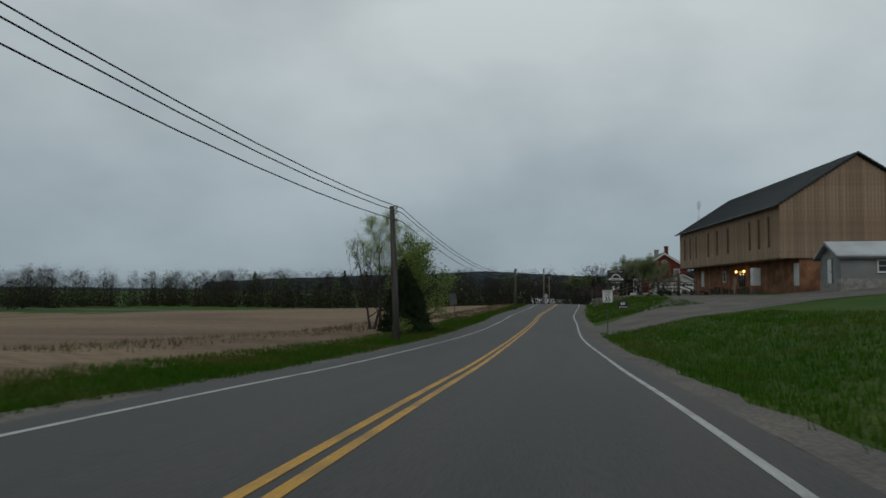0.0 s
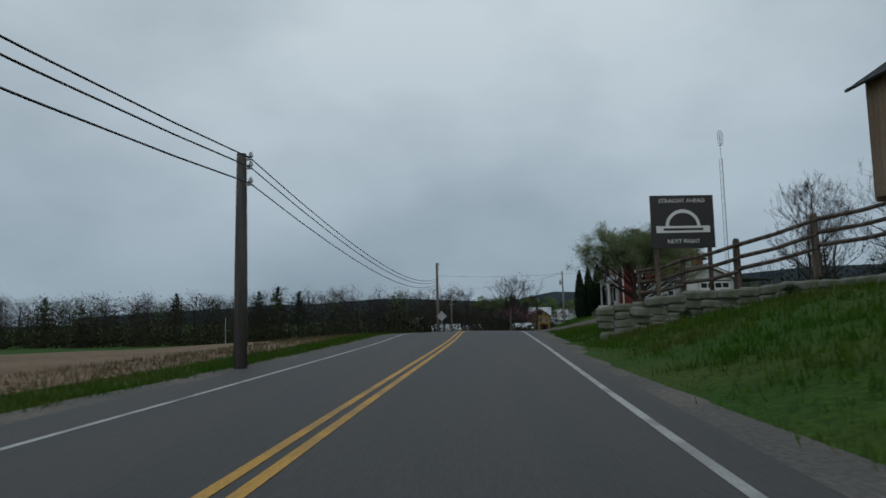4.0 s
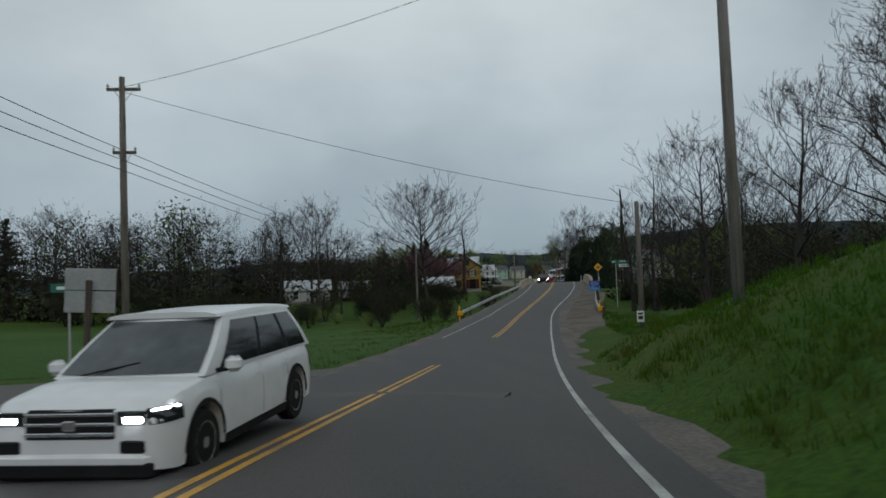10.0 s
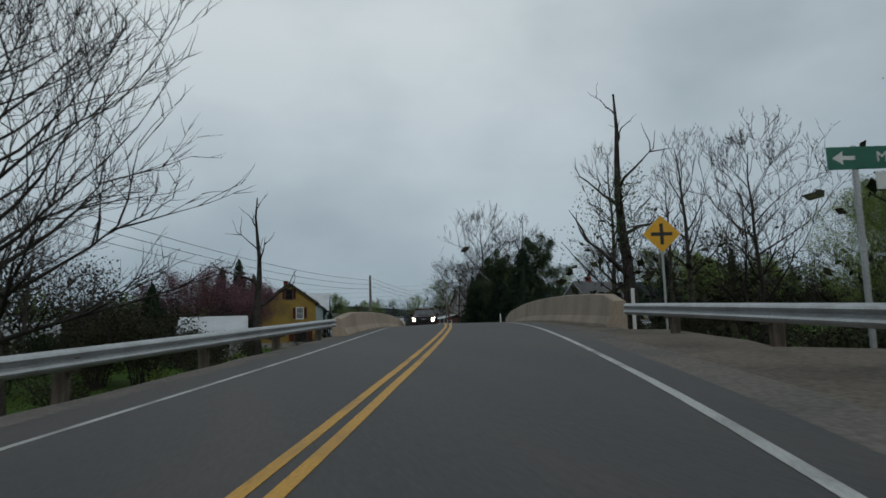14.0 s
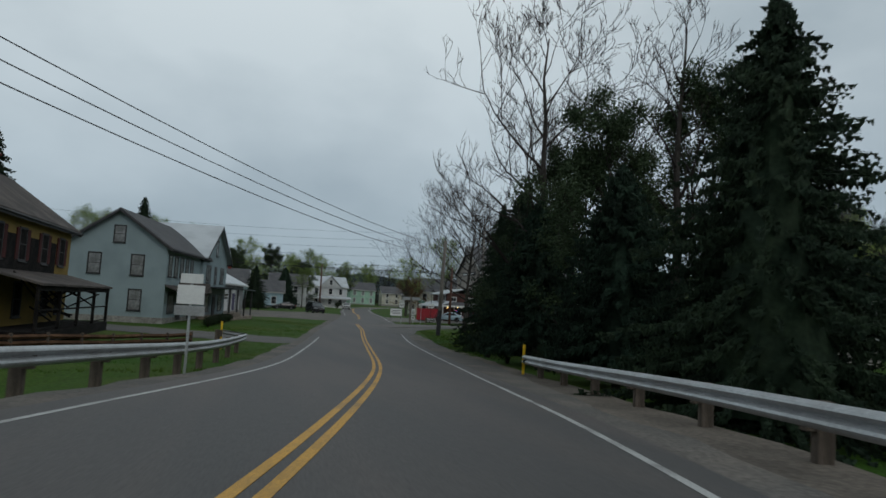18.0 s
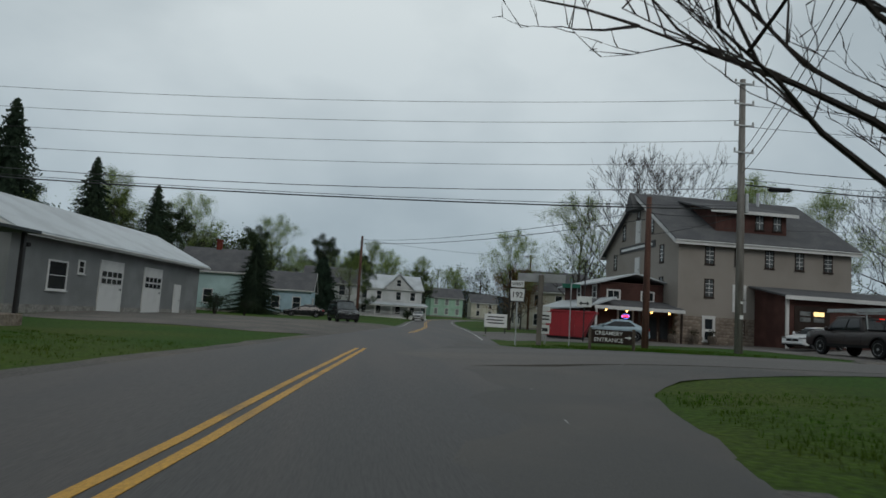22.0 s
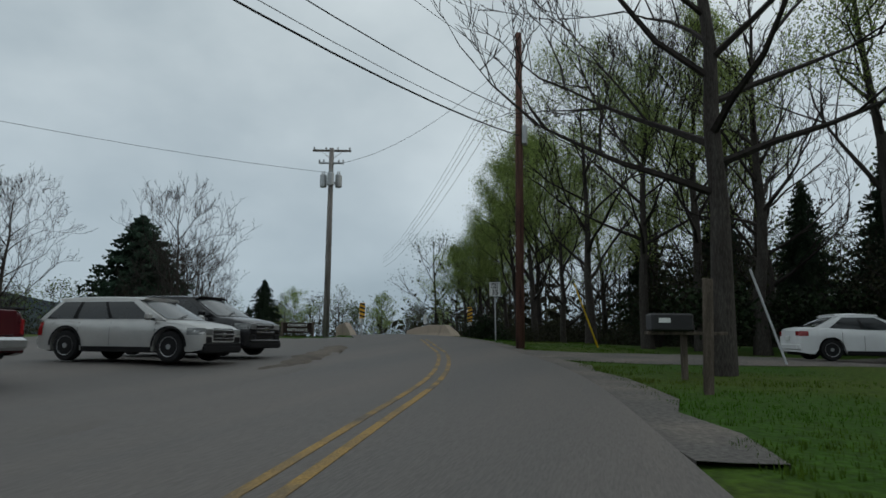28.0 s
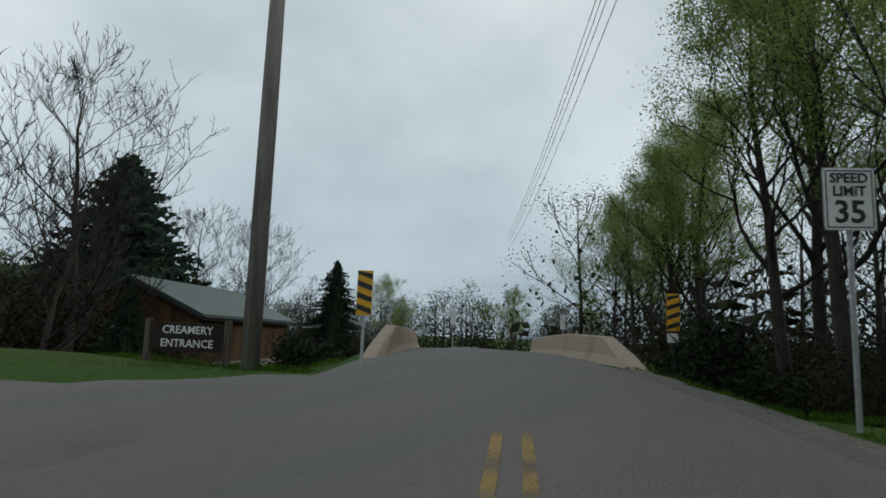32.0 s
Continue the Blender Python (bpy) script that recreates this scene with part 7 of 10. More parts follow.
for mx_, my_, ln in ((-6.0, 76.0, 14), (3.2, 96.2, -8)):
    ym = single("marker_post", Shape().box(-0.05, -0.02, -0.3, 0.05, 0.02, 1.25, 0.008), YPLASTIC, "yellow utility marker post leaning in the verge", "marker post", pose(mx_, my_, gz(mx_, my_), 0, ln, 20))
wp = single("white_post", Shape().tube([(0, 0, -0.3), (0, 0, 7.2)], [0.09, 0.06], 8), GALV, "tall pale post standing far out in the field", "post", pose(-58.3, 139.7, gz(-58.3, 139.7)))
ws = thing("field_sign", "small white sign on a stake in the field", "sign", pose(-55.2, 138.4, gz(-55.2, 138.4)))
part("board", Shape().box(-0.4, -0.02, 0.4, 0.4, 0.02, 1.3, 0.01), SIGNW, ws)
part("stake", Shape().box(-0.03, 0.02, -0.3, 0.03, 0.05, 0.5), WOODPOST, ws)
diamond_x, xb = diamond("crossroad_sign", "yellow diamond crossroad warning sign with a black cross", 35.5, 156.8, -16, 0.762, -1.45 - gz(35.5, 156.8), SIGNYEL)
zc = -1.45 - gz(35.5, 156.8)
part("cross", Shape().box(-0.30, -0.022, zc - 0.05, 0.30, -0.0165, zc + 0.05).box(-0.05, -0.0225, zc - 0.30, 0.05, -0.0165, zc + 0.30), SIGNBLK, xb)
dz_ = gz(36.0, 150.5)
ds = thing("direction_sign", "green direction sign with a white arrow over a small white panel", "road sign", pose(36.3, 150.0, dz_, 0, 0, -16))
for sx in (-0.9, 0.9):
    part("post", Shape().box(sx - 0.05, 0.0, -0.4, sx + 0.05, 0.08, -0.7 - dz_, 0.01), GALV, ds)
zc = -0.95 - dz_
bd = part("board", Shape().box(-1.45, -0.02, zc - 0.22, 1.45, 0.0, zc + 0.22, 0.01), SIGNGRN, ds)
letters("Mifflinburg  4", 0.30, SIGNW, bd, on_face(0.28, zc, -0.026))
part("arrow", Shape().prism([(-1.35, zc), (-1.15, zc + 0.13), (-1.15, zc + 0.04), (-0.92, zc + 0.04), (-0.92, zc - 0.04), (-1.15, zc - 0.04), (-1.15, zc - 0.13)], "y", -0.027, -0.021), SIGNW, bd)
b2 = part("panel", Shape().box(-0.55, -0.02, zc - 0.62, 0.9, 0.0, zc - 0.27, 0.01), SIGNW, ds)
part("bar", Shape().box(-0.3, -0.027, zc - 0.49, 0.65, -0.021, zc - 0.40), SIGNBLU, b2)
dz_ = gz(26.0, 130.3)
bl = thing("information_sign", "dark blue sign over a light blue one on a wooden post", "road sign", pose(26.0, 130.3, dz_, 0, 1.5, -14))
part("post", Shape().box(-0.05, 0, -0.4, 0.05, 0.09, -2.95 - dz_, 0.01), POLEGREY, bl)
zc = -3.3 - dz_
bd = part("board", Shape().box(-0.46, -0.02, zc - 0.06, 0.46, 0, zc + 0.46, 0.01), SIGNBLU, bl)
for k, (xa, xb) in enumerate(((-0.36, 0.34), (-0.33, 0.36), (-0.3, 0.28))):
    part("bar", Shape().box(xa, -0.027, zc + 0.30 - 0.13 * k, xb, -0.021, zc + 0.36 - 0.13 * k), SIGNPALE, bd)
b2 = part("lower_board", Shape().box(-0.46, -0.02, zc - 0.40, 0.46, 0, zc - 0.09, 0.01), SIGNSKY, bl)
part("bar", Shape().box(-0.3, -0.027, zc - 0.28, 0.32, -0.021, zc - 0.21), SIGNPALE, b2)

# ---------------------------------------------------------------- first bridge: rails and concrete walls


def along(k, off, s0, s1, step=1, dz=-0.09):
    ax = 1 if k == 0 else 0
    return [(*(LINES[k][i, :2] + FR[k][1][i] * (off(LINES[k][i, ax]) if callable(off) else off)), LINES[k][i, 2] + dz + (float(bank(LINES[k][i, 1])) * (off(LINES[k][i, ax]) if callable(off) else off) if k == 0 else 0)) for i in range(len(LINES[k])) if s0 <= LINES[k][i, ax] <= s1][::step]


def end_cap(parent_label, p, rot, col=OPLASTIC):
    e = thing("rail_end", parent_label, "rail end marker", pose(p[0], p[1], p[2], 0, 0, rot))
    part("cap", Shape().box(-0.25, -0.12, 0.36, 0.25, 0.1, 0.78, 0.05), col, e)
    part("stake", Shape().box(-0.05, 0.1, -0.4, 0.05, 0.14, 1.25, 0.01), YPLASTIC, e)


rl = along(0, lambda y: np.interp(y, [132.5, 165], [-5.6, -4.3]), 132.5, 166)
rr_ = along(0, lambda y: np.interp(y, [129, 160], [6.9, 5.15]), 129.5, 160)
rl = [(x, y, z - 0.30 * max(0.0, 1 - k / 9)) for k, (x, y, z) in enumerate(rl)]
rr_ = [(x, y, z - 0.25 * max(0.0, 1 - k / 11)) for k, (x, y, z) in enumerate(rr_)]
guard_rail("guard_rail", "galvanised guard rail with a yellow end along the approach", rl, side=-1)
guard_rail("guard_rail", "galvanised guard rail with a yellow end along the approach", rr_, side=1)
end_cap("orange-yellow end cap and stake of the guard rail", rl[0], 15)
end_cap("orange-yellow end cap of the guard rail", rr_[0], 15)


def parapet(name, label, pts, heights, inner, thick=0.32, joints=6.0):
    """A concrete bridge wall with a sloped foot towards the road; inner: +1 if the road lies to its left."""
    t = thing(name, label, "bridge wall")
    prof = lambda h: [(-0.28, 0.0), (-0.28, 0.08), (-0.13, 0.33), (-0.02, h - 0.03), (0.03, h), (thick, h), (thick + 0.04, h - 0.03), (thick + 0.06, -1.6)]
    pts = [Vector(p) for p in pts]
    total = sum((b - a).length for a, b in zip(pts[:-1], pts[1:]))
    seg, cur, acc, hs = [], [], 0.0, []
    run = 0.0
    for i, p in enumerate(pts):
        if i:
            acc += (p - pts[i - 1]).length
            run += (p - pts[i - 1]).length
        u = acc / total
        h = float(np.interp(u, [a for a, _ in heights], [b for _, b in heights]))
        d = (pts[min(i + 1, len(pts) - 1)] - pts[max(i - 1, 0)]).normalized()
        out = Vector((d.y, -d.x, 0)) * inner
        cur.append([tuple(p + out * a + Vector((0, 0, b))) for a, b in prof(h)])
        if run >= joints or i == len(pts) - 1:
            seg.append(cur)
            run = 0.0
            d2 = d * 0.03
            cur = [[(q[0] + d2.x, q[1] + d2.y, q[2]) for q in cur[-1]]]
    for s in seg:
        if len(s) > 1:
            rings = [r + [r[0]] for r in s]
            part("wall_panel", loft(rings), CONC, t)
    return t


wr = along(0, 5.25, 160.2, 201.2)
wl_ = along(0, -4.35, 166.2, 203)
parapet("bridge_wall", "tan concrete bridge wall with a sloped foot", wr, [(0, 0.8), (0.04, 1.05), (0.22, 1.2), (0.9, 1.3), (1, 1.02)], 1)
parapet("bridge_wall", "tan concrete bridge wall with a sloped foot", wl_, [(0, 0.72), (0.1, 0.95), (0.9, 0.95), (1, 0.8)], -1)
rl3 = along(0, lambda y: np.interp(y, [203, 236], [-4.4, -6.1]), 203.2, 236) + [(41.6, 237.8, -5.25)]
rr3 = along(0, 5.4, 199.8, 228)
guard_rail("guard_rail", "galvanised guard rail on wooden posts beyond the bridge", rl3, side=-1, post_every=1.9)
guard_rail("guard_rail", "galvanised guard rail on wooden posts beyond the bridge", rr3, side=1, post_every=1.9)
for p in (rl3[-1], rr3[-1]):
    single("marker_post", Shape().box(-0.05, -0.02, -0.3, 0.05, 0.02, 1.1, 0.008), YPLASTIC, "yellow marker post at the guard rail end", "marker post", pose(p[0], p[1], p[2]))
for px, py in ((36.9, 160.8), (47.2, 201.4), (37.0, 204.0)):
    zb_ = np.interp(py, LINES[0][:, 1], LINES[0][:, 2])
    single("delineator", Shape().box(-0.06, -0.02, -0.4, 0.06, 0.02, 1.35, 0.01), SIGNW, "white delineator post by the bridge wall", "marker post", pose(px, py, float(zb_), 0, 0, -16))
zs_ = gz(41.9, 221.0)
rb = thing("road_sign_back", "two blank plates on a steel post behind the guard rail", "road sign", pose(41.7, 221.1, zs_, 0, 0, -14))
part("post", Shape().box(-0.03, 0.0, -0.4, 0.03, 0.04, -2.3 - zs_), GALV, rb)
part("board", Shape().box(-0.36, -0.015, -3.1 - zs_, 0.36, 0.0, -2.6 - zs_, 0.01), SIGNW, rb)
part("plate", Shape().box(-0.30, -0.015, -2.55 - zs_, 0.30, 0.0, -2.3 - zs_, 0.01), SIGNW, rb)
part("lower_plate", Shape().box(-0.40, -0.015, -3.4 - zs_, 0.40, 0.0, -3.14 - zs_, 0.01), SIGNBACK, rb)
bf_ = thing("board_fence", "low brown board fence in the yard of the burnt house", "fence")
for i in range(8):
    fx, fy = 33.6 + 0.95 * i, 229.6 + 1.1 * i
    part("post", Shape().box(fx - 0.06, fy - 0.06, gz(fx, fy) - 0.3, fx + 0.06, fy + 0.06, gz(fx, fy) + 0.85, 0.01), WOODPOST, bf_)
    if i:
        gx_, gy_ = fx - 0.95, fy - 1.1
        for hh in (0.2, 0.45, 0.7):
            part("board", Shape().tube([(gx_, gy_, gz(gx_, gy_) + hh), (fx, fy, gz(fx, fy) + hh)], 0.09, 4), BARNDARK, bf_)
# ---------------------------------------------------------------- houses on the left
SH_DK = mat("dark_red_shutter", (0.07, 0.016, 0.014), 0.2, 2, 0.7)
yh = house("yellow_house", "fire-damaged yellow clapboard house with a charred porch", 29.0, 239.0, -5.2, 90, 12.5, 7.0, 5.7, 2.5, YELLOWSID, SHINGLE_DK, TRIMBLK,
           [("w", 3.5, 6.1, 0.8, 1.25, {"glass": CHAR, "shut": SH_DK}), ("w", 4.9, 3.5, 0.85, 1.4, {"frame": WHITE, "glass": GLASSLT, "shut": SH_DK}), ("w", 1.4, 0.9, 0.85, 1.5, {"shut": SH_DK}), ("w", 5.0, 0.5, 1.5, 2.1, {"glass": CHAR, "shut": SH_DK, "bars": (1, 1)})]
           + [("s", u, 3.5, 0.85, 1.4, {"glass": CHAR, "shut": SH_DK}) for u in (1.6, 4.6, 7.8, 10.8)] + [("s", u, 0.9, 0.9, 1.5, {"glass": CHAR}) for u in (1.8, 4.6, 8.6, 11)],
           chimneys=[(3.4, 0.0, 9.1, 0.6, BRICK)], over=0.4)
# its own -y side looks to the street
porch(yh, -6.4, -5.9, 6.4, -3.5, 0.45, 3.0, 0.55, [-6.2, -3.1, 0.0, 3.1, 6.2], SHINGLE_DK, CHAR, CHAR, rail=True)
part("scorched_siding", Shape().box(-4.2, -3.53, 2.9, 3.5, -3.505, 4.6), CHAR, yh, "soot-blackened siding over the porch")
crnd = random.Random(8)
for i in range(16):
    u = crnd.uniform(-4.5, 4.5)
    part("burnt_rafter", Shape().tube([(u, -5.8 + crnd.uniform(0, 0.6), 0.5 + crnd.uniform(0, 2)), (u + crnd.uniform(-1, 1), -4.2, 1.2 + crnd.uniform(0, 1.8))], 0.04, 4), CHAR, yh)
bgw = {"frame": TRIMBLK, "bars": (1, 2), "glass": GLASSLT}
gh_ = house("grey_blue_house", "large grey-blue clapboard house with black trim and a long porch", 33.2, 265.6, -5.25, 82, 13.0, 7.4, 6.0, 2.6, BLUEGREY, SHINGLE, TRIMBLK,
            [("w", 2.0, 3.6, 0.85, 1.5, bgw), ("w", 5.2, 3.6, 0.85, 1.5, bgw), ("w", 5.2, 0.9, 0.85, 1.5, bgw), ("w", 3.7, 6.1, 0.75, 1.2, bgw)]
            + [("s", u, 3.7, 0.8, 1.55, bgw) for u in (0.9, 2.6, 4.3, 6.0, 7.6)] + [("s", 1.9, 0.8, 1.7, 1.5, {**bgw, "bars": (3, 2)}), ("s", 5.9, 0.8, 1.7, 1.5, {**bgw, "bars": (3, 2)}), ("s", 4.1, 0.1, 1.0, 2.1, {"door": 1, "m": TRIMBLK}), ("s", 7.7, 0.1, 1.0, 2.1, {"door": 1, "m": TRIMBLK})], over=0.45)
porch(gh_, -6.6, -5.2, 2.0, -3.7, 0.3, 2.95, 0.6, [], SHINGLE_DK, TRIMBLK)
for gx in (-2.4, 1.3):
    part("porch_gable", Shape().prism([(gx - 1.0, 2.45), (gx + 1.0, 2.45), (gx, 3.3)], "y", -5.4, -3.7), SHINGLE_DK, gh_)
wing = house("grey_blue_house_wing", "cross-gabled wing of the grey-blue house with a metal roof", 34.2, 275.4, -5.25, -8, 8.6, 11.0, 6.0, 3.3, BLUEGREY, MROOF, TRIMBLK,
             [("e", 2.4, 3.6, 1.7, 1.5, {**bgw, "bars": (2, 2)}), ("e", 8.6, 3.6, 1.5, 1.5, {**bgw, "bars": (2, 2)}), ("e", 5.5, 3.5, 0.8, 1.6, bgw), ("e", 5.5, 6.3, 0.8, 1.5, bgw), ("e", 2.5, 0.8, 1.6, 1.5, bgw), ("e", 5.5, 0.1, 1.0, 2.1, {"door": 1, "m": TRIMBLK}), ("e", 8.5, 0.8, 1.6, 1.5, bgw)], over=0.5)
wp_ = part("porch_roof", Shape().prism([(-6.4, 3.1), (-6.4, 3.0), (6.6, 3.0), (6.6, 3.1)], "x", 4.3, 7.4), DKROOF, wing)
for py in (-6.0, -2.0, 2.0, 6.2):
    part("porch_post", Shape().box(7.0, py - 0.07, -0.3, 7.14, py + 0.07, 3.0, 0.015), TRIMBLK, wing)
part("porch_deck", Shape().box(4.3, -6.2, -0.4, 7.3, 6.3, 0.3, 0.03), STONE, wing)
part("porch_wall", Shape().box(6.9, -6.2, -0.4, 7.2, -0.8, 0.75, 0.04), STONE, wing)
part("banner", Shape().box(7.05, -4.8, 1.0, 7.08, -3.6, 2.6), mat("banner_purple", (0.10, 0.09, 0.16), 0.2, 2), wing)
gb = house("long_garage", "long low grey garage with white doors and a pale metal roof", 34.6, 302.4, -5.15, 82.5, 23.8, 8.0, 4.1, 2.0, GREYSID, MROOF, WHITE,
           [("s", 9.6, 0.0, 2.6, 3.0, {"door": 1, "m": WHITE, "panel": False}), ("s", 15.3, 0.0, 2.6, 3.0, {"door": 1, "m": WHITE, "panel": False}), ("s", 19.6, 0.0, 1.0, 2.1, {"door": 1, "m": WHITE}), ("s", 4.0, 1.2, 1.6, 1.4, {"frame": WHITE}), ("s", 6.2, 2.2, 0.5, 0.6, {"frame": WHITE})], over=0.6, category="garage")
for u in (9.6, 15.3):
    for k in range(4):
        part("door_light", Shape().box(u - 11.9 - 1.15 + k * 0.62, -4.09, 2.15, u - 11.9 - 0.7 + k * 0.62, -4.06, 2.45).box(u - 11.9 - 1.15 + k * 0.62, -4.09, 1.75, u - 11.9 - 0.7 + k * 0.62, -4.06, 2.02), GLASS, gb)
part("wall_lamp", Shape().box(-11.0, -4.3, 3.1, -10.8, -4.0, 3.3, 0.03), TRIMBLK, gb)
house("aqua_house", "aqua clapboard house with white trim behind the garage", 36.5, 338.0, -5.0, 0, 7, 8, 4.6, 2.6, AQUA, SHINGLE, WHITE, [("s", 3.5, 1, 0.9, 1.4, {"frame": WHITE}), ("e", 2, 1, 0.9, 1.4, {"frame": WHITE}), ("e", 6, 1, 0.9, 1.4, {"frame": WHITE}), ("e", 4, 4.2, 0.8, 1.2, {"frame": WHITE})], chimneys=[(0, 0, 8.2, 0.6, BRICK)])
house("blue_cottage", "small light-blue cottage with a white bay window", 44.0, 348.0, -5.0, 0, 6.0, 7.0, 3.4, 2.2, LTBLUE, SHINGLE, WHITE, [("e", 3.5, 0.8, 1.6, 1.5, {"frame": WHITE, "bars": (3, 2)}), ("s", 1.6, 0.9, 0.9, 1.4, {"frame": WHITE}), ("s", 4.2, 0.9, 0.9, 1.4, {"frame": WHITE})])
house("pale_house", "pale grey two-storey house with a gable to the street", 48.5, 368.0, -4.9, 0, 8.5, 7.0, 5.4, 2.4, WHITESID, SHINGLE, WHITE, [("s", u, v, 0.9, 1.5, {}) for u in (2, 6) for v in (0.8, 3.4)] + [("e", u, v, 0.9, 1.5, {}) for u in (2, 5) for v in (0.8, 3.4)])
wh = house("white_house", "white two-storey house with a cross gable and a full porch", 58.0, 391.0, -4.8, 8, 13.0, 8.0, 5.8, 2.6, WHITESID, MROOF, WHITE, [("s", u, v, 0.9, 1.5, {"s": 0.1}) for u in (1.8, 4.6, 8.4, 11.2) for v in (0.9, 3.6)])
part("cross_gable", Shape().prism([(-1.0, 5.6), (4.6, 5.6), (1.8, 8.4)], "y", -4.35, 0.0), WHITESID, wh)
part("cross_roof", Shape().prism([(-1.5, 5.5), (1.8, 8.75), (5.1, 5.5), (5.0, 5.35), (1.8, 8.5), (-1.4, 5.35)], "y", -4.7, 0.2), MROOF, wh)
window(wh, pose(1.8, -4.35, 6.2), 0.8, 1.2, WHITE, GLASS, (1, 2))
porch(wh, -6.8, -6.8, 7.2, -4.0, 0.3, 3.1, 0.5, [-6.4, -3, 0.2, 3.4, 6.8], MROOF, WHITE, WHITE, rail=True)
mh = house("mint_house", "mint-green house with white windows across the far bend", 76.5, 446.0, -3.8, 5, 9.0, 8.0, 5.4, 2.6, MINT, SHINGLE, WHITE, [("s", u, v, 0.9, 1.6, {"frame": WHITE, "glass": GLASSLT}) for u in (1.5, 4.5, 7.5) for v in (0.8, 3.4)])
house("cream_cottage", "small pale cottage at the far bend of the street", 88.5, 452.0, -3.6, 0, 7.5, 7.0, 4.6, 2.4, CREAM, SHINGLE, WHITE, [("s", u, v, 0.8, 1.4, {"frame": WHITE}) for u in (2, 5.5) for v in (0.8, 3.0)])
house("cream_house", "cream two-storey house behind the shop", 80.5, 352.0, -5.1, 0, 10.0, 8.0, 5.6, 2.8, CREAM, SHINGLE, WHITE, [("s", u, v, 0.9, 1.5, {"frame": WHITE}) for u in (2, 5, 8) for v in (0.8, 3.4)] + [("w", u, v, 0.9, 1.5, {"frame": WHITE}) for u in (2.2, 5.8) for v in (0.8, 3.4)])
# houses beyond the field on the far left and behind the bridge
for i, (hx, hy, L_, W_, H_, r_, wm, rm, rt) in enumerate(((-6, 205, 9, 6, 2.6, 1.6, WHITESID, MROOF, 5), (3, 214, 6, 5, 2.3, 1.5, WHITESID, MROOF, 10), (-14, 232, 7, 7, 5, 2.4, WHITESID, SHINGLE, 60), (20.5, 214, 6, 5, 2.6, 1.5, GREYSID, MROOF, 0))):
    house("field_house", "low pale house with a light metal roof among the trees", hx, hy, gz(hx, hy), rt, L_, W_, H_, r_, wm, rm, WHITE, [("s", L_ * 0.3, 0.9, 0.9, 1.2, {}), ("s", L_ * 0.7, 0.9, 0.9, 1.2, {}), ("w", W_ * 0.5, 0.9, 0.9, 1.2, {})], group="houses beyond the field")
house("roadside_house", "grey house with a dark roof and dormer beyond the bridge wall", 79.0, 242.0, -4.6, 20, 9.0, 8.0, 4.2, 3.8, GREYSID, SHINGLE, WHITE, [("w", 2.5, 3.4, 0.8, 1.2, {"frame": WHITE}), ("w", 5.0, 3.4, 0.8, 1.2, {"frame": WHITE}), ("s", 2.5, 1, 0.9, 1.4, {}), ("s", 6.5, 1, 0.9, 1.4, {})], chimneys=[(-1, 0.2, 8.8, 0.7, BRICK)])

# ---------------------------------------------------------------- the mill and its shop
mw = {"frame": SIGNBRN, "bar": WHITE, "bars": (2, 4), "s": 0.07, "glass": MILLGLASS}
mill = house("mill", "three-storey taupe stuccoed mill with a grey roof and stone foot", 84.25, 313.2, -5.1, 0, 14.3, 15.4, 8.2, 4.6, TAUPE, SHINGLE, WHITE,
             [("s", 2.5, 3.75, 0.62, 1.3, mw)] + [("s", u, 6.3, 0.62, 1.25, mw) for u in (2.5, 4.9, 7.4, 9.9, 12.3)]
             + [("s", 2.5, 0.3, 0.85, 1.9, {"door": 1, "m": WHITE, "pm": GLASS}), ("s", 5.0, 0.9, 0.7, 1.1, mw), ("s", 4.95, 2.7, 0.9, 2.0, {"door": 1, "m": WHITE, "pm": GLASS})]
             + [("w", u, v, 0.62, 1.3, mw) for u, v in ((10.5, 9.1), (4.5, 9.1), (2.5, 6.5), (12.5, 6.5), (12.5, 3.9))] + [("w", 7.7, 10.7, 0.5, 0.7, mw)]
             + [("w", 7.7, 8.5, 0.8, 1.9, {"door": 1, "m": WHITE}), ("w", 7.7, 5.2, 0.8, 1.9, {"door": 1, "m": WHITE})], over=0.5, base=2.2, base_m=STONE, fascia=0.3)
srnd = random.Random(3)
stm = [Shape().box(-0.2 - 0.05 * k, -0.03, -0.1 - 0.02 * k, 0.2 + 0.04 * k, 0.03, 0.11, 0.025).mesh("stone") for k in range(5)]
for r_ in range(9):
    for c_ in range(14):
        u = -7.0 + c_ * 0.5 + (r_ % 2) * 0.25 + srnd.uniform(-0.04, 0.04)
        if (1.8 < u + 7.15 < 3.2 and r_ < 9) or (4.4 < u + 7.15 < 5.7 and 3 < r_ < 9) or u > -0.9:
            continue
        part("stone", stm[(r_ * 3 + c_) % 5], STONE, mill, at=pose(u, -7.75, 0.12 + r_ * 0.235))
bd = part("name_board", Shape().box(-7.23, -3.6, 7.8, -7.18, 4.1, 8.4, 0.01), SIGNBLK, mill, "dark name board across the gable")
part("name_bar", Shape().box(-7.245, -3.1, 8.0, -7.231, 3.6, 8.2), SIGNW, bd)
dm = part("dormer", Shape().prism([(-6.4, 9.1), (-6.4, 10.75), (-1.6, 12.0), (-1.6, 9.1)], "x", -3.5, 2.5), REDBROWN, mill)
part("dormer_roof", Shape().prism([(-6.95, 10.66), (-6.95, 10.79), (-1.3, 12.28), (-1.3, 12.14)], "x", -4.2, 3.2), SHINGLE, dm)
part("dormer_fascia", Shape().box(-4.2, -6.99, 10.5, 3.2, -6.95, 10.76), WHITE, dm)
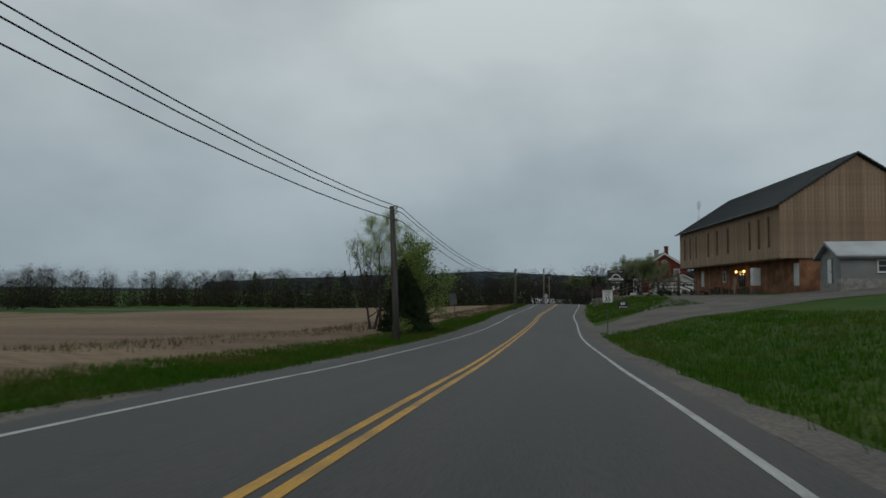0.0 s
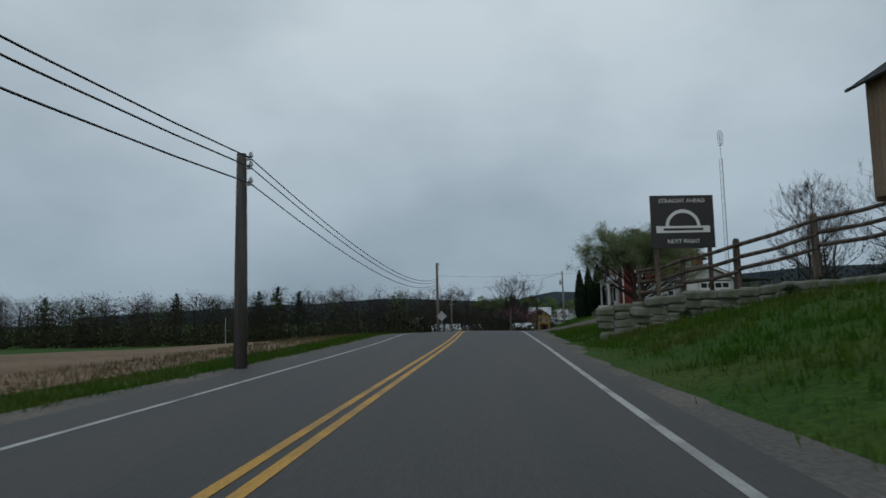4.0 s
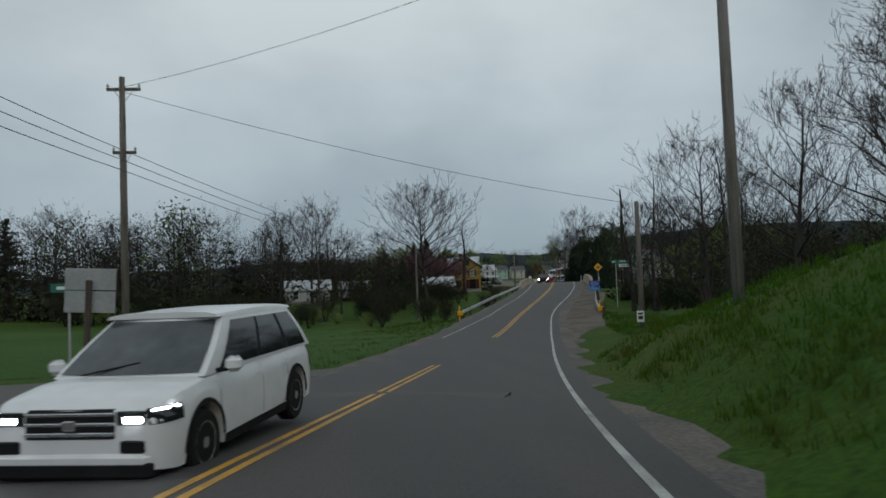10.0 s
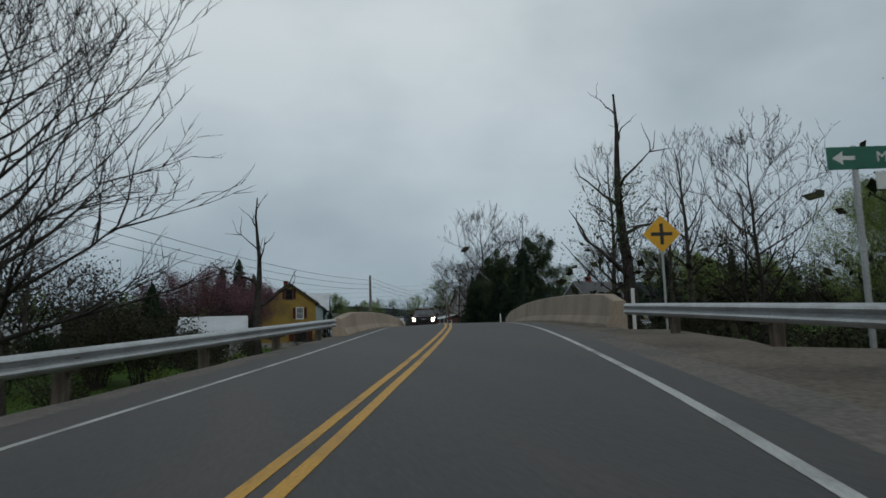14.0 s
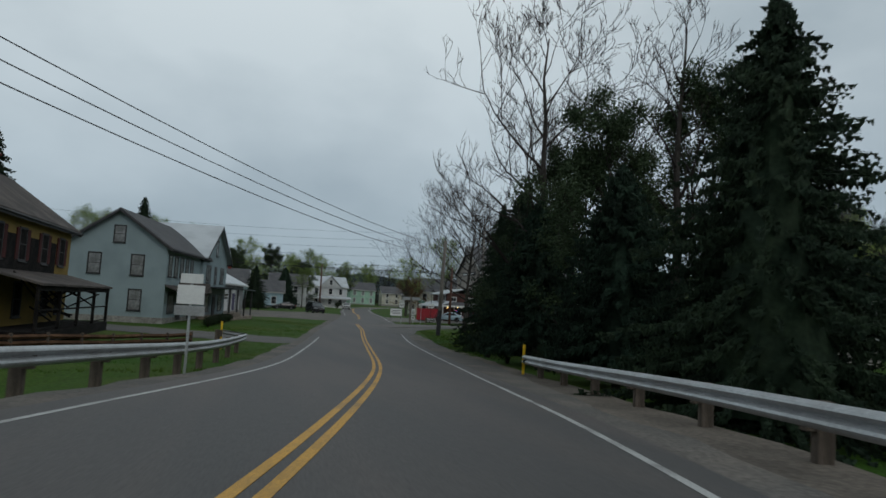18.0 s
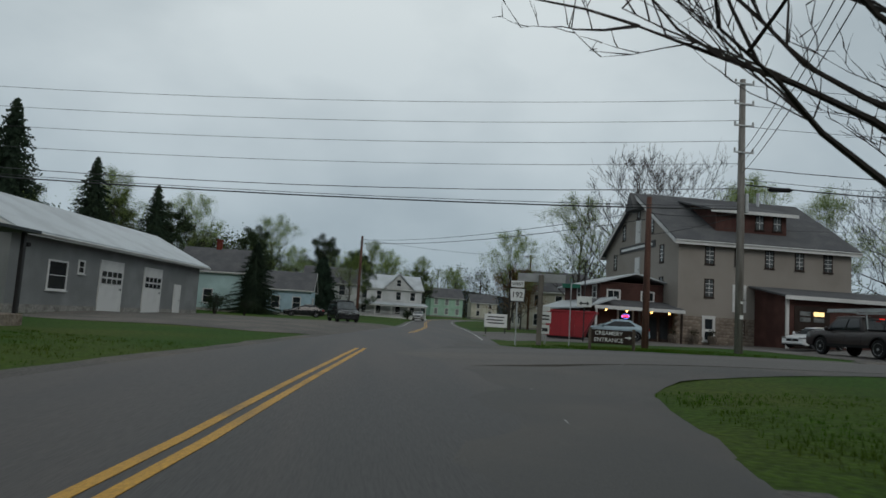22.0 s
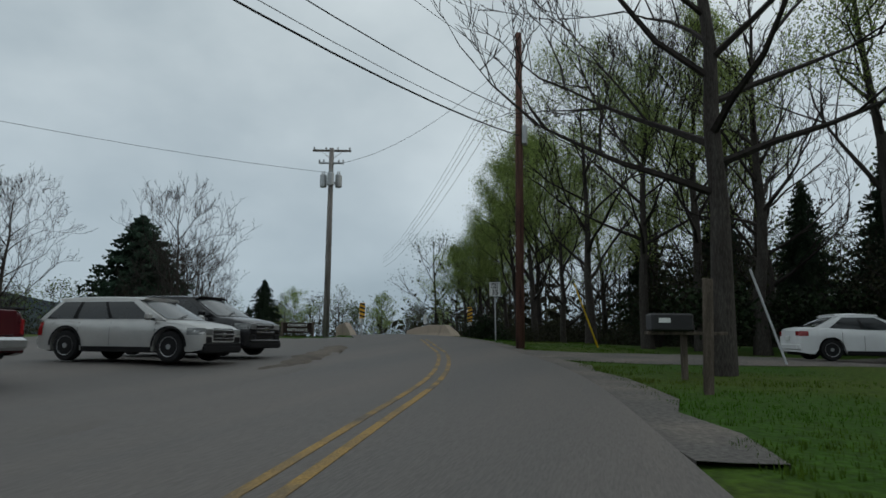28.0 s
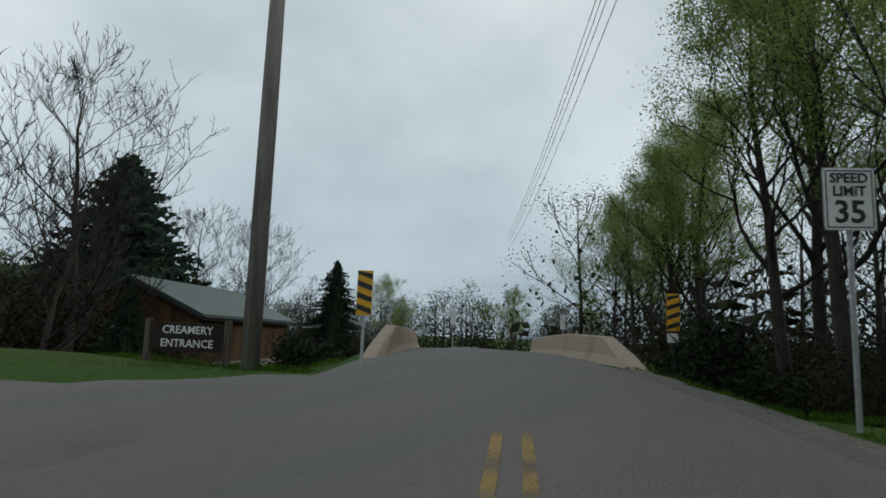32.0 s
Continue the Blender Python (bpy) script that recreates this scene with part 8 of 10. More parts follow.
for u in (0.2, 1.7):
    window(dm, pose(u, -6.4, 9.45), 0.62, 1.1, SIGNBRN, MILLGLASS, (2, 2), 0.06, bar=WHITE)
part("vent_pipe", Shape().tube([(3.6, -0.6, 12.0), (3.6, -0.6, 13.5)], 0.12, 8).tube([(3.6, -0.6, 13.5), (3.6, -0.6, 13.7)], [0.18, 0.16], 8), GALV, mill)
part("hoist_hood", Shape().prism([(-1.0, 11.3), (1.0, 11.3), (0, 12.9)], "x", -8.1, -7.1), SHINGLE, mill)
for u in (-0.6, 0.6):
    part("wall_lamp", Shape().box(u - 0.08, -7.9, 2.5, u + 0.08, -7.7, 2.7, 0.02), TRIMBLK, mill)
ax = thing("mill_annex", "low red-brown board lean-to with tall doors against the mill", "annex", pose(89.1, 303.4, -5.1))
part("wall", Shape().prism([(-2.0, -0.5), (2.05, -0.5), (2.05, 4.6), (-2.0, 3.9)], "x", -5.8, 5.8), REDBROWN, ax)
part("roof", Shape().prism([(-2.5, 3.86), (2.08, 4.66), (2.08, 4.8), (-2.5, 4.0)], "x", -6.3, 6.3), SHINGLE, ax)
part("fascia", Shape().box(-6.3, -2.53, 3.7, 6.3, -2.49, 3.98), WHITE, ax)
part("downpipe", Shape().tube([(5.9, -2.1, -0.2), (5.9, -2.1, 3.7)], 0.05, 6), WHITE, ax)
part("side_trim", Shape().box(-5.9, -2.04, -0.2, -5.7, -1.9, 3.75), WHITE, ax)
dr = part("carriage_door", Shape().box(-5.3, -2.06, 0, -2.6, -2.0, 3.3, 0.01), SIGNBRN, ax, "dark brown panelled carriage door")
for i in range(2):
    for j in range(2):
        part("door_light", Shape().box(-4.9 + i * 1.05, -2.085, 2.2 + j * 0.42, -4.1 + i * 1.05, -2.062, 2.5 + j * 0.42), LITGLASS if j and i == 1 else GLASSLT, dr)
shop = thing("shop", "dark red-brown board shop with a low metal roof and white-framed windows", "shop", pose(74.2, 311.6, -5.1))
part("wall", Shape().box(-3.2, -5.4, -0.4, 3.1, 6.4, 2.75), REDBROWN, shop)
part("foot", Shape().box(-1.6, -5.44, -0.4, 3.1, -5.4, 0.85), STONE, shop)
part("porch_roof", Shape().prism([(-7.0, 2.45), (-7.0, 2.57), (-4.0, 3.15), (-4.0, 3.0)], "x", -3.9, 3.1), SHINGLE, shop)
part("side_roof", Shape().prism([(-4.6, 2.4), (-2.2, 3.25), (-2.2, 3.1), (-4.6, 2.28)], "y", -7.0, 7.0), MROOF, shop)
part("upper_wall", Shape().box(-2.3, -3.6, 2.7, 3.1, 5.6, 4.55), REDBROWN, shop)
part("upper_roof", Shape().prism([(-2.9, 4.4), (0.4, 5.35), (3.1, 4.7), (3.1, 4.6), (0.4, 5.22), (-2.9, 4.28)], "y", -4.2, 6.2), MROOF, shop)
part("fascia", Shape().box(-3.9, -7.03, 2.3, 3.1, -7.0, 2.55), WHITE, shop)
for px in (-3.7, -0.4, 2.9):
    part("porch_post", Shape().box(px - 0.07, -6.9, -0.3, px + 0.07, -6.76, 2.45, 0.01), WHITE if px < -3 else SIGNBRN, shop)
for px in (-2.9, -1.3, 0.6, 2.0):
    lm = part("porch_lamp", Shape().cyl(px, -6.7, 2.28, 2.42, 0.05, 0.1, 8), TRIMBLK, shop)
    part("bulb", Shape().cyl(px, -6.7, 2.17, 2.28, 0.06, 0.09, 8), LAMP, lm)
ow = window(shop, pose(-0.9, -5.4, 0.95), 1.05, 1.35, WHITE, GLASS, (1, 1), 0.14)
on = part("open_sign", Shape().box(-0.36, -0.05, 0.72, 0.36, -0.03, 1.12, 0.01), SIGNBLK, ow)
letters("OPEN", 0.22, NEONR, on, pose(0, -0.055, 0.92, 90, 0, 0), bold=0.006)
part("neon_ring", Shape().tube([(0.32 * math.cos(a / 14 * 6.28), -0.06, 0.92 + 0.17 * math.sin(a / 14 * 6.28)) for a in range(15)], 0.012, 5), NEONB, on)
for u in (1.25, 2.15):
    dr = part("door", Shape().box(u - 0.42, -5.46, 0.0, u + 0.42, -5.4, 2.1, 0.01), SIGNBRN, shop)
    part("glass", Shape().box(u - 0.3, -5.48, 0.3, u + 0.3, -5.455, 1.95), GLASS, dr)
for v_, y_ in ((3.1, -2.4), (3.1, 1.5)):
    window(shop, pose(-2.3, y_, v_ + 0.2, 0, 0, -90), 0.8, 0.9, WHITE, GLASS, (1, 2), 0.1)
for u in (-1.2, 1.6):
    window(shop, pose(u, -3.6, 3.25), 0.9, 0.6, WHITE, GLASS, (2, 1), 0.12)
for y_ in (-3.6, -1.0, 2.2, 4.6):
    window(shop, pose(-3.2, y_, 0.7, 0, 0, -90), 0.8, 1.4, WHITE, GLASS, (1, 2), 0.1)
for i, (px, py) in enumerate(((70.9, 303.6), (76.4, 304.8), (78.2, 304.9), (79.6, 304.9))):
    pt_ = thing("planter", "wooden barrel planter with brown stems by the shop", "planter", pose(px, py, gz(px, py) + 0.1), "planters by the shop")
    part("barrel", Shape().tube([(0, 0, 0), (0, 0, 0.3), (0, 0, 0.6)], [0.28, 0.34, 0.3], 12), WOODPOST, pt_)
    s_ = Shape()
    blob(s_, random.Random(i), Vector((0, 0, 0.8)), (0.3, 0.3, 0.3), 60, 0.08)
    part("plant", s_, SCRUB, pt_)


def entrance_sign(x, y, rot, arrow):
    zz = gz(x, y)
    t = thing("entrance_sign", "brown wooden entrance board with raised white letters between two posts", "sign", pose(x, y, zz, 0, 0, rot) @ Matrix.Diagonal((0.7, 0.7, 0.7, 1)), "entrance boards")
    for sx in (-1.28, 1.28):
        part("post", Shape().box(sx - 0.09, -0.09, -0.5, sx + 0.09, 0.09, 1.3, 0.02), WOODPOST, t)
    b = part("board", Shape().box(-1.19, -0.035, 0.35, 1.19, 0.035, 1.2, 0.01), SIGNBRN, t)
    ox = -0.18 if arrow else 0
    letters("CREAMERY", 0.33, SIGNW, b, pose(ox, -0.04, 0.98, 90, 0, 0), bold=0.004)
    letters("ENTRANCE", 0.33, SIGNW, b, pose(ox, -0.04, 0.58, 90, 0, 0), bold=0.004)
    if arrow:
        part("arrow", Shape().prism([(1.15, 0.78), (1.0, 0.9), (1.0, 0.82), (0.78, 0.82), (0.78, 0.74), (1.0, 0.74), (1.0, 0.66)], "y", -0.045, -0.036), SIGNW, b)
    return t


entrance_sign(63.9, 284.3, -20, True)
entrance_sign(117.1, 293.3, -72, False)
# junction signs
rs = thing("route_sign", "white route marker 192 under a west plate on a thin post", "road sign", pose(60.6, 287.9, gz(60.6, 287.9), 0, 0, -14))
part("post", Shape().box(-0.03, 0.01, -0.4, 0.03, 0.05, 3.1), GALV, rs)
wb_ = part("plate", Shape().box(-0.30, -0.012, 2.75, 0.30, 0.0, 3.05, 0.005), SIGNW, rs)
letters("WEST", 0.2, SIGNBLK, wb_, on_face(0, 2.9, -0.014), bold=0.004)
kb = part("marker_back", Shape().box(-0.36, -0.012, 2.05, 0.36, 0.0, 2.72, 0.005), SIGNBLK, rs)
part("keystone", Shape().prism([(-0.3, 2.1), (0.3, 2.1), (0.34, 2.66), (0.2, 2.68), (-0.2, 2.68), (-0.34, 2.66)], "y", -0.017, -0.0125), SIGNW, kb)
letters("192", 0.36, SIGNBLK, kb, on_face(0, 2.38, -0.019), bold=0.006)
dsn = thing("destination_sign_back", "pale back of a wide destination board on a thick wooden post", "road sign", pose(61.9, 288.6, gz(61.9, 288.6), 0, 0, -20))
part("post", Shape().box(-0.12, 0, -0.4, 0.12, 0.2, 3.4, 0.02), POLEWOOD, dsn)
part("board", Shape().box(-1.15, 0.2, 3.05, 1.15, 0.23, 3.45, 0.01), SIGNBACK, dsn)
stn = thing("street_sign", "green street name blades on a thin post", "road sign", pose(63.1, 287.6, gz(63.1, 287.6), 0, 0, -20))
part("post", Shape().cyl(0, 0, -0.4, 3.0, 0.03), GALV, stn)
part("board", Shape().box(-0.42, -0.01, 2.72, 0.42, 0.01, 2.92, 0.005), SIGNGRN, stn)
part("board", Shape().box(-0.01, -0.4, 2.94, 0.01, 0.4, 3.14, 0.005), SIGNGRN, stn)
mk = thing("marker_sign", "small white marker plates on a thin post", "road sign", pose(62.7, 290.4, gz(62.7, 290.4), 0, 0, -20))
part("post", Shape().box(-0.03, 0.01, -0.4, 0.03, 0.05, 1.9), GALV, mk)
m1 = part("plate", Shape().box(-0.28, -0.012, 1.05, 0.28, 0, 1.62, 0.005).box(-0.22, -0.012, 1.66, 0.22, 0, 1.9, 0.005).box(-0.22, -0.012, 0.5, 0.22, 0, 0.95, 0.005), SIGNW, mk)
part("bar", Shape().box(-0.14, -0.018, 0.62, 0.14, -0.0125, 0.8).box(-0.2, -0.018, 1.2, 0.2, -0.0125, 1.28).box(-0.2, -0.018, 1.38, 0.2, -0.0125, 1.46), SIGNBLK, m1)
pa = thing("arrow_sign", "white square sign with arrows on a thin black post", "sign", pose(66.0, 294.2, gz(66.0, 294.2), 0, 0, -24))
part("post", Shape().cyl(0, 0, -0.4, 4.6, 0.035), TRIMBLK, pa)
b_ = part("board", Shape().box(-0.42, -0.05, 2.05, 0.42, -0.03, 2.65, 0.01), SIGNW, pa)
part("arrow", Shape().prism([(-0.3, 2.25), (-0.15, 2.38), (-0.15, 2.29), (0.15, 2.29), (0.15, 2.38), (0.3, 2.25), (0.15, 2.12), (0.15, 2.21), (-0.15, 2.21), (-0.15, 2.12)], "y", -0.056, -0.051), SIGNBLK, b_)
mq = thing("letter_board", "white changeable letter board on short legs beside the road", "sign", pose(64.5, 312.0, gz(64.5, 312.0), 0, 0, 0))
part("board", Shape().box(-0.95, -0.08, 0.6, 0.95, 0.08, 1.7, 0.02), SIGNW, mq)
part("bar", Shape().box(-0.7, -0.09, 1.4, 0.7, -0.081, 1.5).box(-0.8, -0.09, 1.15, 0.6, -0.081, 1.25).box(-0.7, -0.09, 0.9, 0.7, -0.081, 1.0), SIGNBLK, mq)
for sx in (-0.8, 0.8):
    part("leg", Shape().box(sx - 0.04, -0.04, -0.3, sx + 0.04, 0.04, 0.6), TRIMBLK, mq)
dp = thing("dumpster", "red steel roll-off dumpster with a slanted end", "dumpster", pose(66.9, 299.4, gz(66.9, 299.4) + 0.12, 0, 0, -24))
prof = [(-1.55, 0.15), (0.85, 0.15), (1.6, 1.75), (-1.55, 1.75)]
part("hull", Shape().prism(prof, "y", -0.9, 0.9), REDSTEEL, dp)
part("rim", Shape().box(-1.62, -0.97, 1.68, 1.68, -0.88, 1.8, 0.02).box(-1.62, 0.88, 1.68, 1.68, 0.97, 1.8, 0.02).box(-1.62, -0.88, 1.68, -1.5, 0.88, 1.8, 0.02), REDSTEEL, dp)
for u in (-1.3, -0.5, 0.3):
    part("rib", Shape().box(u - 0.05, -0.96, 0.2, u + 0.05, -0.9, 1.68, 0.01), REDSTEEL, dp)
part("skid", Shape().box(-1.4, -0.75, 0, 0.8, -0.6, 0.15).box(-1.4, 0.6, 0, 0.8, 0.75, 0.15), TRIMBLK, dp)
# ---------------------------------------------------------------- vehicles
def gl(x, y):
    return gz(x, y) + 0.13


car("sedan", "pale blue sedan parked behind the dumpster", 70.2, 300.6, gl(70.2, 300.6), 165, "sedan", CARBLUE, 4.6, 1.75, 1.38)
car("sedan", "white sedan parked before the mill", 83.4, 298.6, gl(83.4, 298.6), 200, "sedan", CARWHITE, 4.6, 1.8, 1.42)
tr1 = car("pickup", "dusty dark maroon pickup with ladder rack and lit tail lights", 76.7, 285.6, gl(76.7, 285.6), 92, "pickup", CARMAROON, 5.9, 2.0, 1.86, tail="on")
for sx in (-1, 1):
    for px in (-2.6, -1.0):
        part("rack_post", Shape().tube([(px, sx * 0.85, 1.2), (px + 0.12, sx * 0.82, 2.05)], 0.035, 5), GALV, tr1)
    part("rack_rail", Shape().box(-2.75, sx * 0.82 - 0.03, 2.03, 1.6, sx * 0.82 + 0.03, 2.10, 0.01), GALV, tr1)
for px in (-2.6, -1.0, 0.4, 1.5):
    part("rack_bar", Shape().tube([(px, -0.82, 2.1), (px, 0.82, 2.1)], 0.03, 6), GALV, tr1)
ld = thing("ladder", "aluminium ladder tied on the rack", "ladder", pose(76.7, 285.6, gl(76.7, 285.6), 0, 0, 92))
part("rail", Shape().box(-2.7, 0.3, 2.13, 1.7, 0.34, 2.22).box(-2.7, 0.68, 2.13, 1.7, 0.72, 2.22), GALV, ld)
for i in range(14):
    part("rung", Shape().tube([(-2.55 + i * 0.31, 0.34, 2.17), (-2.55 + i * 0.31, 0.68, 2.17)], 0.016, 5), GALV, ld)
tr2 = car("pickup", "white pickup with a white cap and dark side windows", 81.2, 286.4, gl(81.2, 286.4), 90, "pickup", CARWHITE, 5.9, 2.0, 1.9)
cap = part("truck_cap", Shape().prism([(-2.93, 1.18), (-1.0, 1.18), (-1.05, 1.92), (-2.75, 1.88)], "y", -0.88, 0.88), CARWHITE, tr2, "white fibreglass cap over the bed")
part("cap_window", Shape().box(-2.6, -0.895, 1.35, -1.15, -0.88, 1.75), CARGLASS, cap)
part("cap_window", Shape().box(-2.6, 0.88, 1.35, -1.15, 0.895, 1.75), CARGLASS, cap)
part("cap_rear_window", Shape().add([(-2.945, -0.75, 1.25), (-2.945, 0.75, 1.25), (-2.80, 0.75, 1.82), (-2.80, -0.75, 1.82)], [(0, 3, 2, 1)]), CARGLASS, cap)
car("pickup", "dark red pickup with chrome bumper", 89.2, 287.6, gl(89.2, 287.6), 90, "pickup", CARDKRED, 5.7, 1.98, 1.85)
car("estate_car", "silver estate car with black lower trim", 95.4, 286.7, gl(95.4, 286.7), -90, "suv", CARSILVER, 4.75, 1.8, 1.55, bumper=BLKPL, belt=1.0)
car("suv", "shiny black crossover parked beside the silver car", 98.2, 287.1, gl(98.2, 287.1), -92, "suv", CARBLACK, 4.75, 1.88, 1.68)
car("sedan", "white car parked on the woodland drive", 104.7, 267.6, gz(104.7, 267.6) + 0.07, -82, "sedan", CARWHITE, 4.6, 1.8, 1.42)
car("suv", "black full-size off-road vehicle parked by the street", 51.8, 318.5, gl(51.8, 318.5) - 0.05, -75, "suv", CARBLACK, 5.0, 1.95, 1.9)
car("sedan", "dark sedan parked before the pale house", 47.0, 335.0, gz(47, 335) + 0.02, 190, "sedan", CARBLACK, 4.5, 1.75, 1.4)
car("suv", "white crossover with bright headlights in the opposite lane", 4.42, 82.6, float(np.interp(82.6, LINES[0][:, 1], LINES[0][:, 2])) - 0.02, -102.5, "suv", CARWHITE, 4.9, 1.98, 1.78, lights="on")
car("pickup", "dark red pickup with black grille and lit headlights", 39.0, 198.3, float(np.interp(198.3, LINES[0][:, 1], LINES[0][:, 2])) - 0.08, -107, "pickup", CARDKRED, 5.85, 2.0, 1.82, lights="warm", trim=BLKPL, belt=1.20, r=0.42, dark_front=True)
car("suv", "silver car waiting far down the village street", 63.2, 372.0, float(np.interp(372, LINES[0][:, 1], LINES[0][:, 2])) + 0.03, -98, "suv", CARSILVER, 4.7, 1.85, 1.6)

# ---------------------------------------------------------------- second bridge and woodland edge
br_r = [(124.3, 285.3, -3.9), (126.2, 286.2, -3.7), (128.4, 287.3, -3.6), (134, 290.1, -3.6), (141, 293.4, -3.7), (146, 295.8, -3.9)]
br_l = [(120.2, 290.8, -4.0), (122.5, 291.9, -3.8), (127.1, 294.2, -3.6), (132.9, 297.1, -3.6), (139.8, 300.4, -3.7)]
parapet("bridge_wall", "low tan concrete wall of the second bridge with a sloped end", br_r, [(0, 0.12), (0.22, 1.0), (1, 1.0)], 1, joints=9)
parapet("bridge_wall", "low tan concrete wall of the second bridge with a sloped end", br_l, [(0, 0.12), (0.25, 1.0), (1, 1.0)], -1, joints=9)
for px, py, rot in ((118.4, 289.8, 1), (124.4, 284.6, -1)):
    zz = gz(px, py)
    om = thing("object_marker", "yellow and black striped bridge marker on a post", "road sign", pose(px, py, zz, 0, 0, -66))
    zc = -2.1 - zz
    part("post", Shape().box(-0.03, 0.0, -0.4, 0.03, 0.04, zc + 0.4), GALV if rot > 0 else TRIMBLK, om)
    b_ = part("board", Shape().box(-0.16, -0.015, zc - 0.46, 0.16, 0, zc + 0.46, 0.005), SIGNYEL, om)
    for k in range(4):
        c0 = zc - 0.42 + k * 0.24
        lo, hi = (c0 + 0.11, c0) if rot > 0 else (c0, c0 + 0.11)
        part("stripe", Shape().prism([(-0.155, min(lo + 0.09, zc + 0.45)), (-0.155, max(lo - 0.02, zc - 0.45)), (0.155, max(hi - 0.02, zc - 0.45)), (0.155, min(hi + 0.09, zc + 0.45))], "y", -0.021, -0.0155), SIGNBLK, b_)
    if rot < 0:
        part("weight_plate", Shape().box(-0.14, -0.015, zc - 0.75, 0.14, 0.0, zc - 0.52, 0.005), SIGNW, om)
speed_sign(116.0, 281.35, -66, -1.1 - gz(116.0, 281.35), lean=-1)
for px, py in ((147.6, 294.4), (142.4, 299.4)):
    zz = gz(px, py)
    dl = thing("delineator_sign", "narrow white marker sign at the bridge", "road sign", pose(px, py, zz, 0, 0, -66))
    part("post", Shape().box(-0.02, 0, -0.4, 0.02, 0.03, 1.2 + (-2.4 - zz)), GALV, dl)
    part("board", Shape().box(-0.16, -0.015, -2.2 - zz, 0.16, 0, -1.3 - zz, 0.005), SIGNW, dl)
bx = thing("mailbox", "pair of black boxes on a weathered plank stand by the road", "mailbox", pose(96.2, 273.7, gz(96.2, 273.7), 0, 0, -75))
part("plank", Shape().box(-0.8, -0.15, 0.95, 0.9, 0.15, 1.02, 0.01), WOODPOST, bx)
part("box", Shape().box(-0.75, -0.25, 1.02, 0.15, 0.2, 1.4, 0.04), TRIMBLK, bx)
part("post", Shape().box(-0.06, -0.06, -0.5, 0.06, 0.06, 0.95, 0.01), WOODPOST, bx)
part("number_bar", Shape().box(-0.6, -0.256, 1.2, -0.35, -0.251, 1.3), SIGNW, bx)
single("stake", Shape().box(-0.1, -0.02, -0.4, 0.1, 0.02, 1.95, 0.01), WOODPOST, "pale bare board stake standing in the verge", "stake", pose(93.0, 273.6, gz(93.0, 273.6), 0, 2, -60))
house("green_roof_shed", "low dark shed with a green metal roof behind the trees", 134.5, 312.0, -5.0, 20, 12, 7, 2.7, 1.6, BARNDARK, mat("green_metal_roof", (0.035, 0.062, 0.05), 0.2, 0.8, 0.5), TRIMBLK, [("s", 3, 0.9, 1, 1, {}), ("w", 3, 0.1, 1.0, 2.0, {"door": 1})], category="shed")
house("far_house", "white house with a grey roof far along the side road", 214, 352, -5.0, 10, 12, 8, 2.6, 1.6, GREYSID, SHINGLE, WHITE, [("s", 3, 0.9, 1, 1.3, {}), ("s", 8, 0.9, 1, 1.3, {}), ("w", 4, 0.9, 1, 1.3, {})])
for k, (gx_, gy_, hx, hy, hz) in enumerate(((112.6, 276.0, 108.7, 279.0, 4.0), (101.6, 270.5, 103.0, 273.0, 3.0))):
    single("guy_guard", Shape().tube([(gx_, gy_, gz(gx_, gy_) - 0.1), (gx_ + (hx - gx_) * 0.32, gy_ + (hy - gy_) * 0.32, gz(gx_, gy_) + 2.8)], 0.035, 6), YPLASTIC if k == 0 else GALV, "slanting guy wire guard in the verge", "guy wire guard")

# ---------------------------------------------------------------- trees, one by one
T_OAK = proto(bare_tree("bare_tree", 11, 15.0, 6.4, levels=5, forks=(7, 4, 4, 3, 2), up=0.6, egg=True, wander=0.11, label="bare deciduous tree with a broad crown of fine twigs", first=0.25))
T_JUNC = proto(bare_tree("bare_tree", 23, 14.5, 7.2, levels=5, forks=(9, 5, 4, 3, 2), up=0.5, egg=True, label="spreading bare tree with a wide crown of twigs", first=0.2, wander=0.13))
T_CROWN = proto(bare_tree("bare_tree", 44, 15.0, 6.6, levels=4, forks=(14, 5, 4, 3), up=0.5, egg=True, wander=0.10, label="bare deciduous tree with a tall rounded crown of fine twigs", first=0.2, trunk_frac=0.94))
T_TALL = proto(bare_tree("bare_tree", 12, 17.0, 4.2, levels=4, forks=(5, 4, 3, 3), label="tall slender bare tree with rising limbs", first=0.3, up=1.0))
T_VASE = proto(bare_tree("bare_tree", 13, 14.0, 5.0, levels=5, forks=(6, 4, 4, 3, 2), egg=True, wander=0.11, label="bare round-headed tree with many fine twigs", first=0.18, up=1.1))
T_SMALL = proto(bare_tree("bare_tree", 14, 8.0, 3.0, levels=4, forks=(4, 3, 3, 3), label="small bare tree with fine twigs", first=0.15, up=0.8, stems=2))
T_SNAG = proto(bare_tree("dead_tree", 15, 13.0, 2.6, levels=2, forks=(2, 2, 2), label="dead grey tree with a few broken limbs", wood=DEADWOOD, twig=DEADWOOD, first=0.35, wander=0.25))
T_SNAG2 = proto(bare_tree("dead_tree", 16, 12.0, 3.2, levels=2, forks=(2, 3, 2), label="dead crooked tree with stubby limbs", wood=DEADWOOD, twig=DEADWOOD, first=0.25, wander=0.3, r0=0.34))
T_SPRING = proto(bare_tree("spring_tree", 17, 15.0, 6.0, levels=4, forks=(5, 4, 3, 3), leaf=LEAF_SPR, leaves=30000, lsize=0.05, lspread=0.30, label="tree in thin light-green spring leaf", first=0.2))
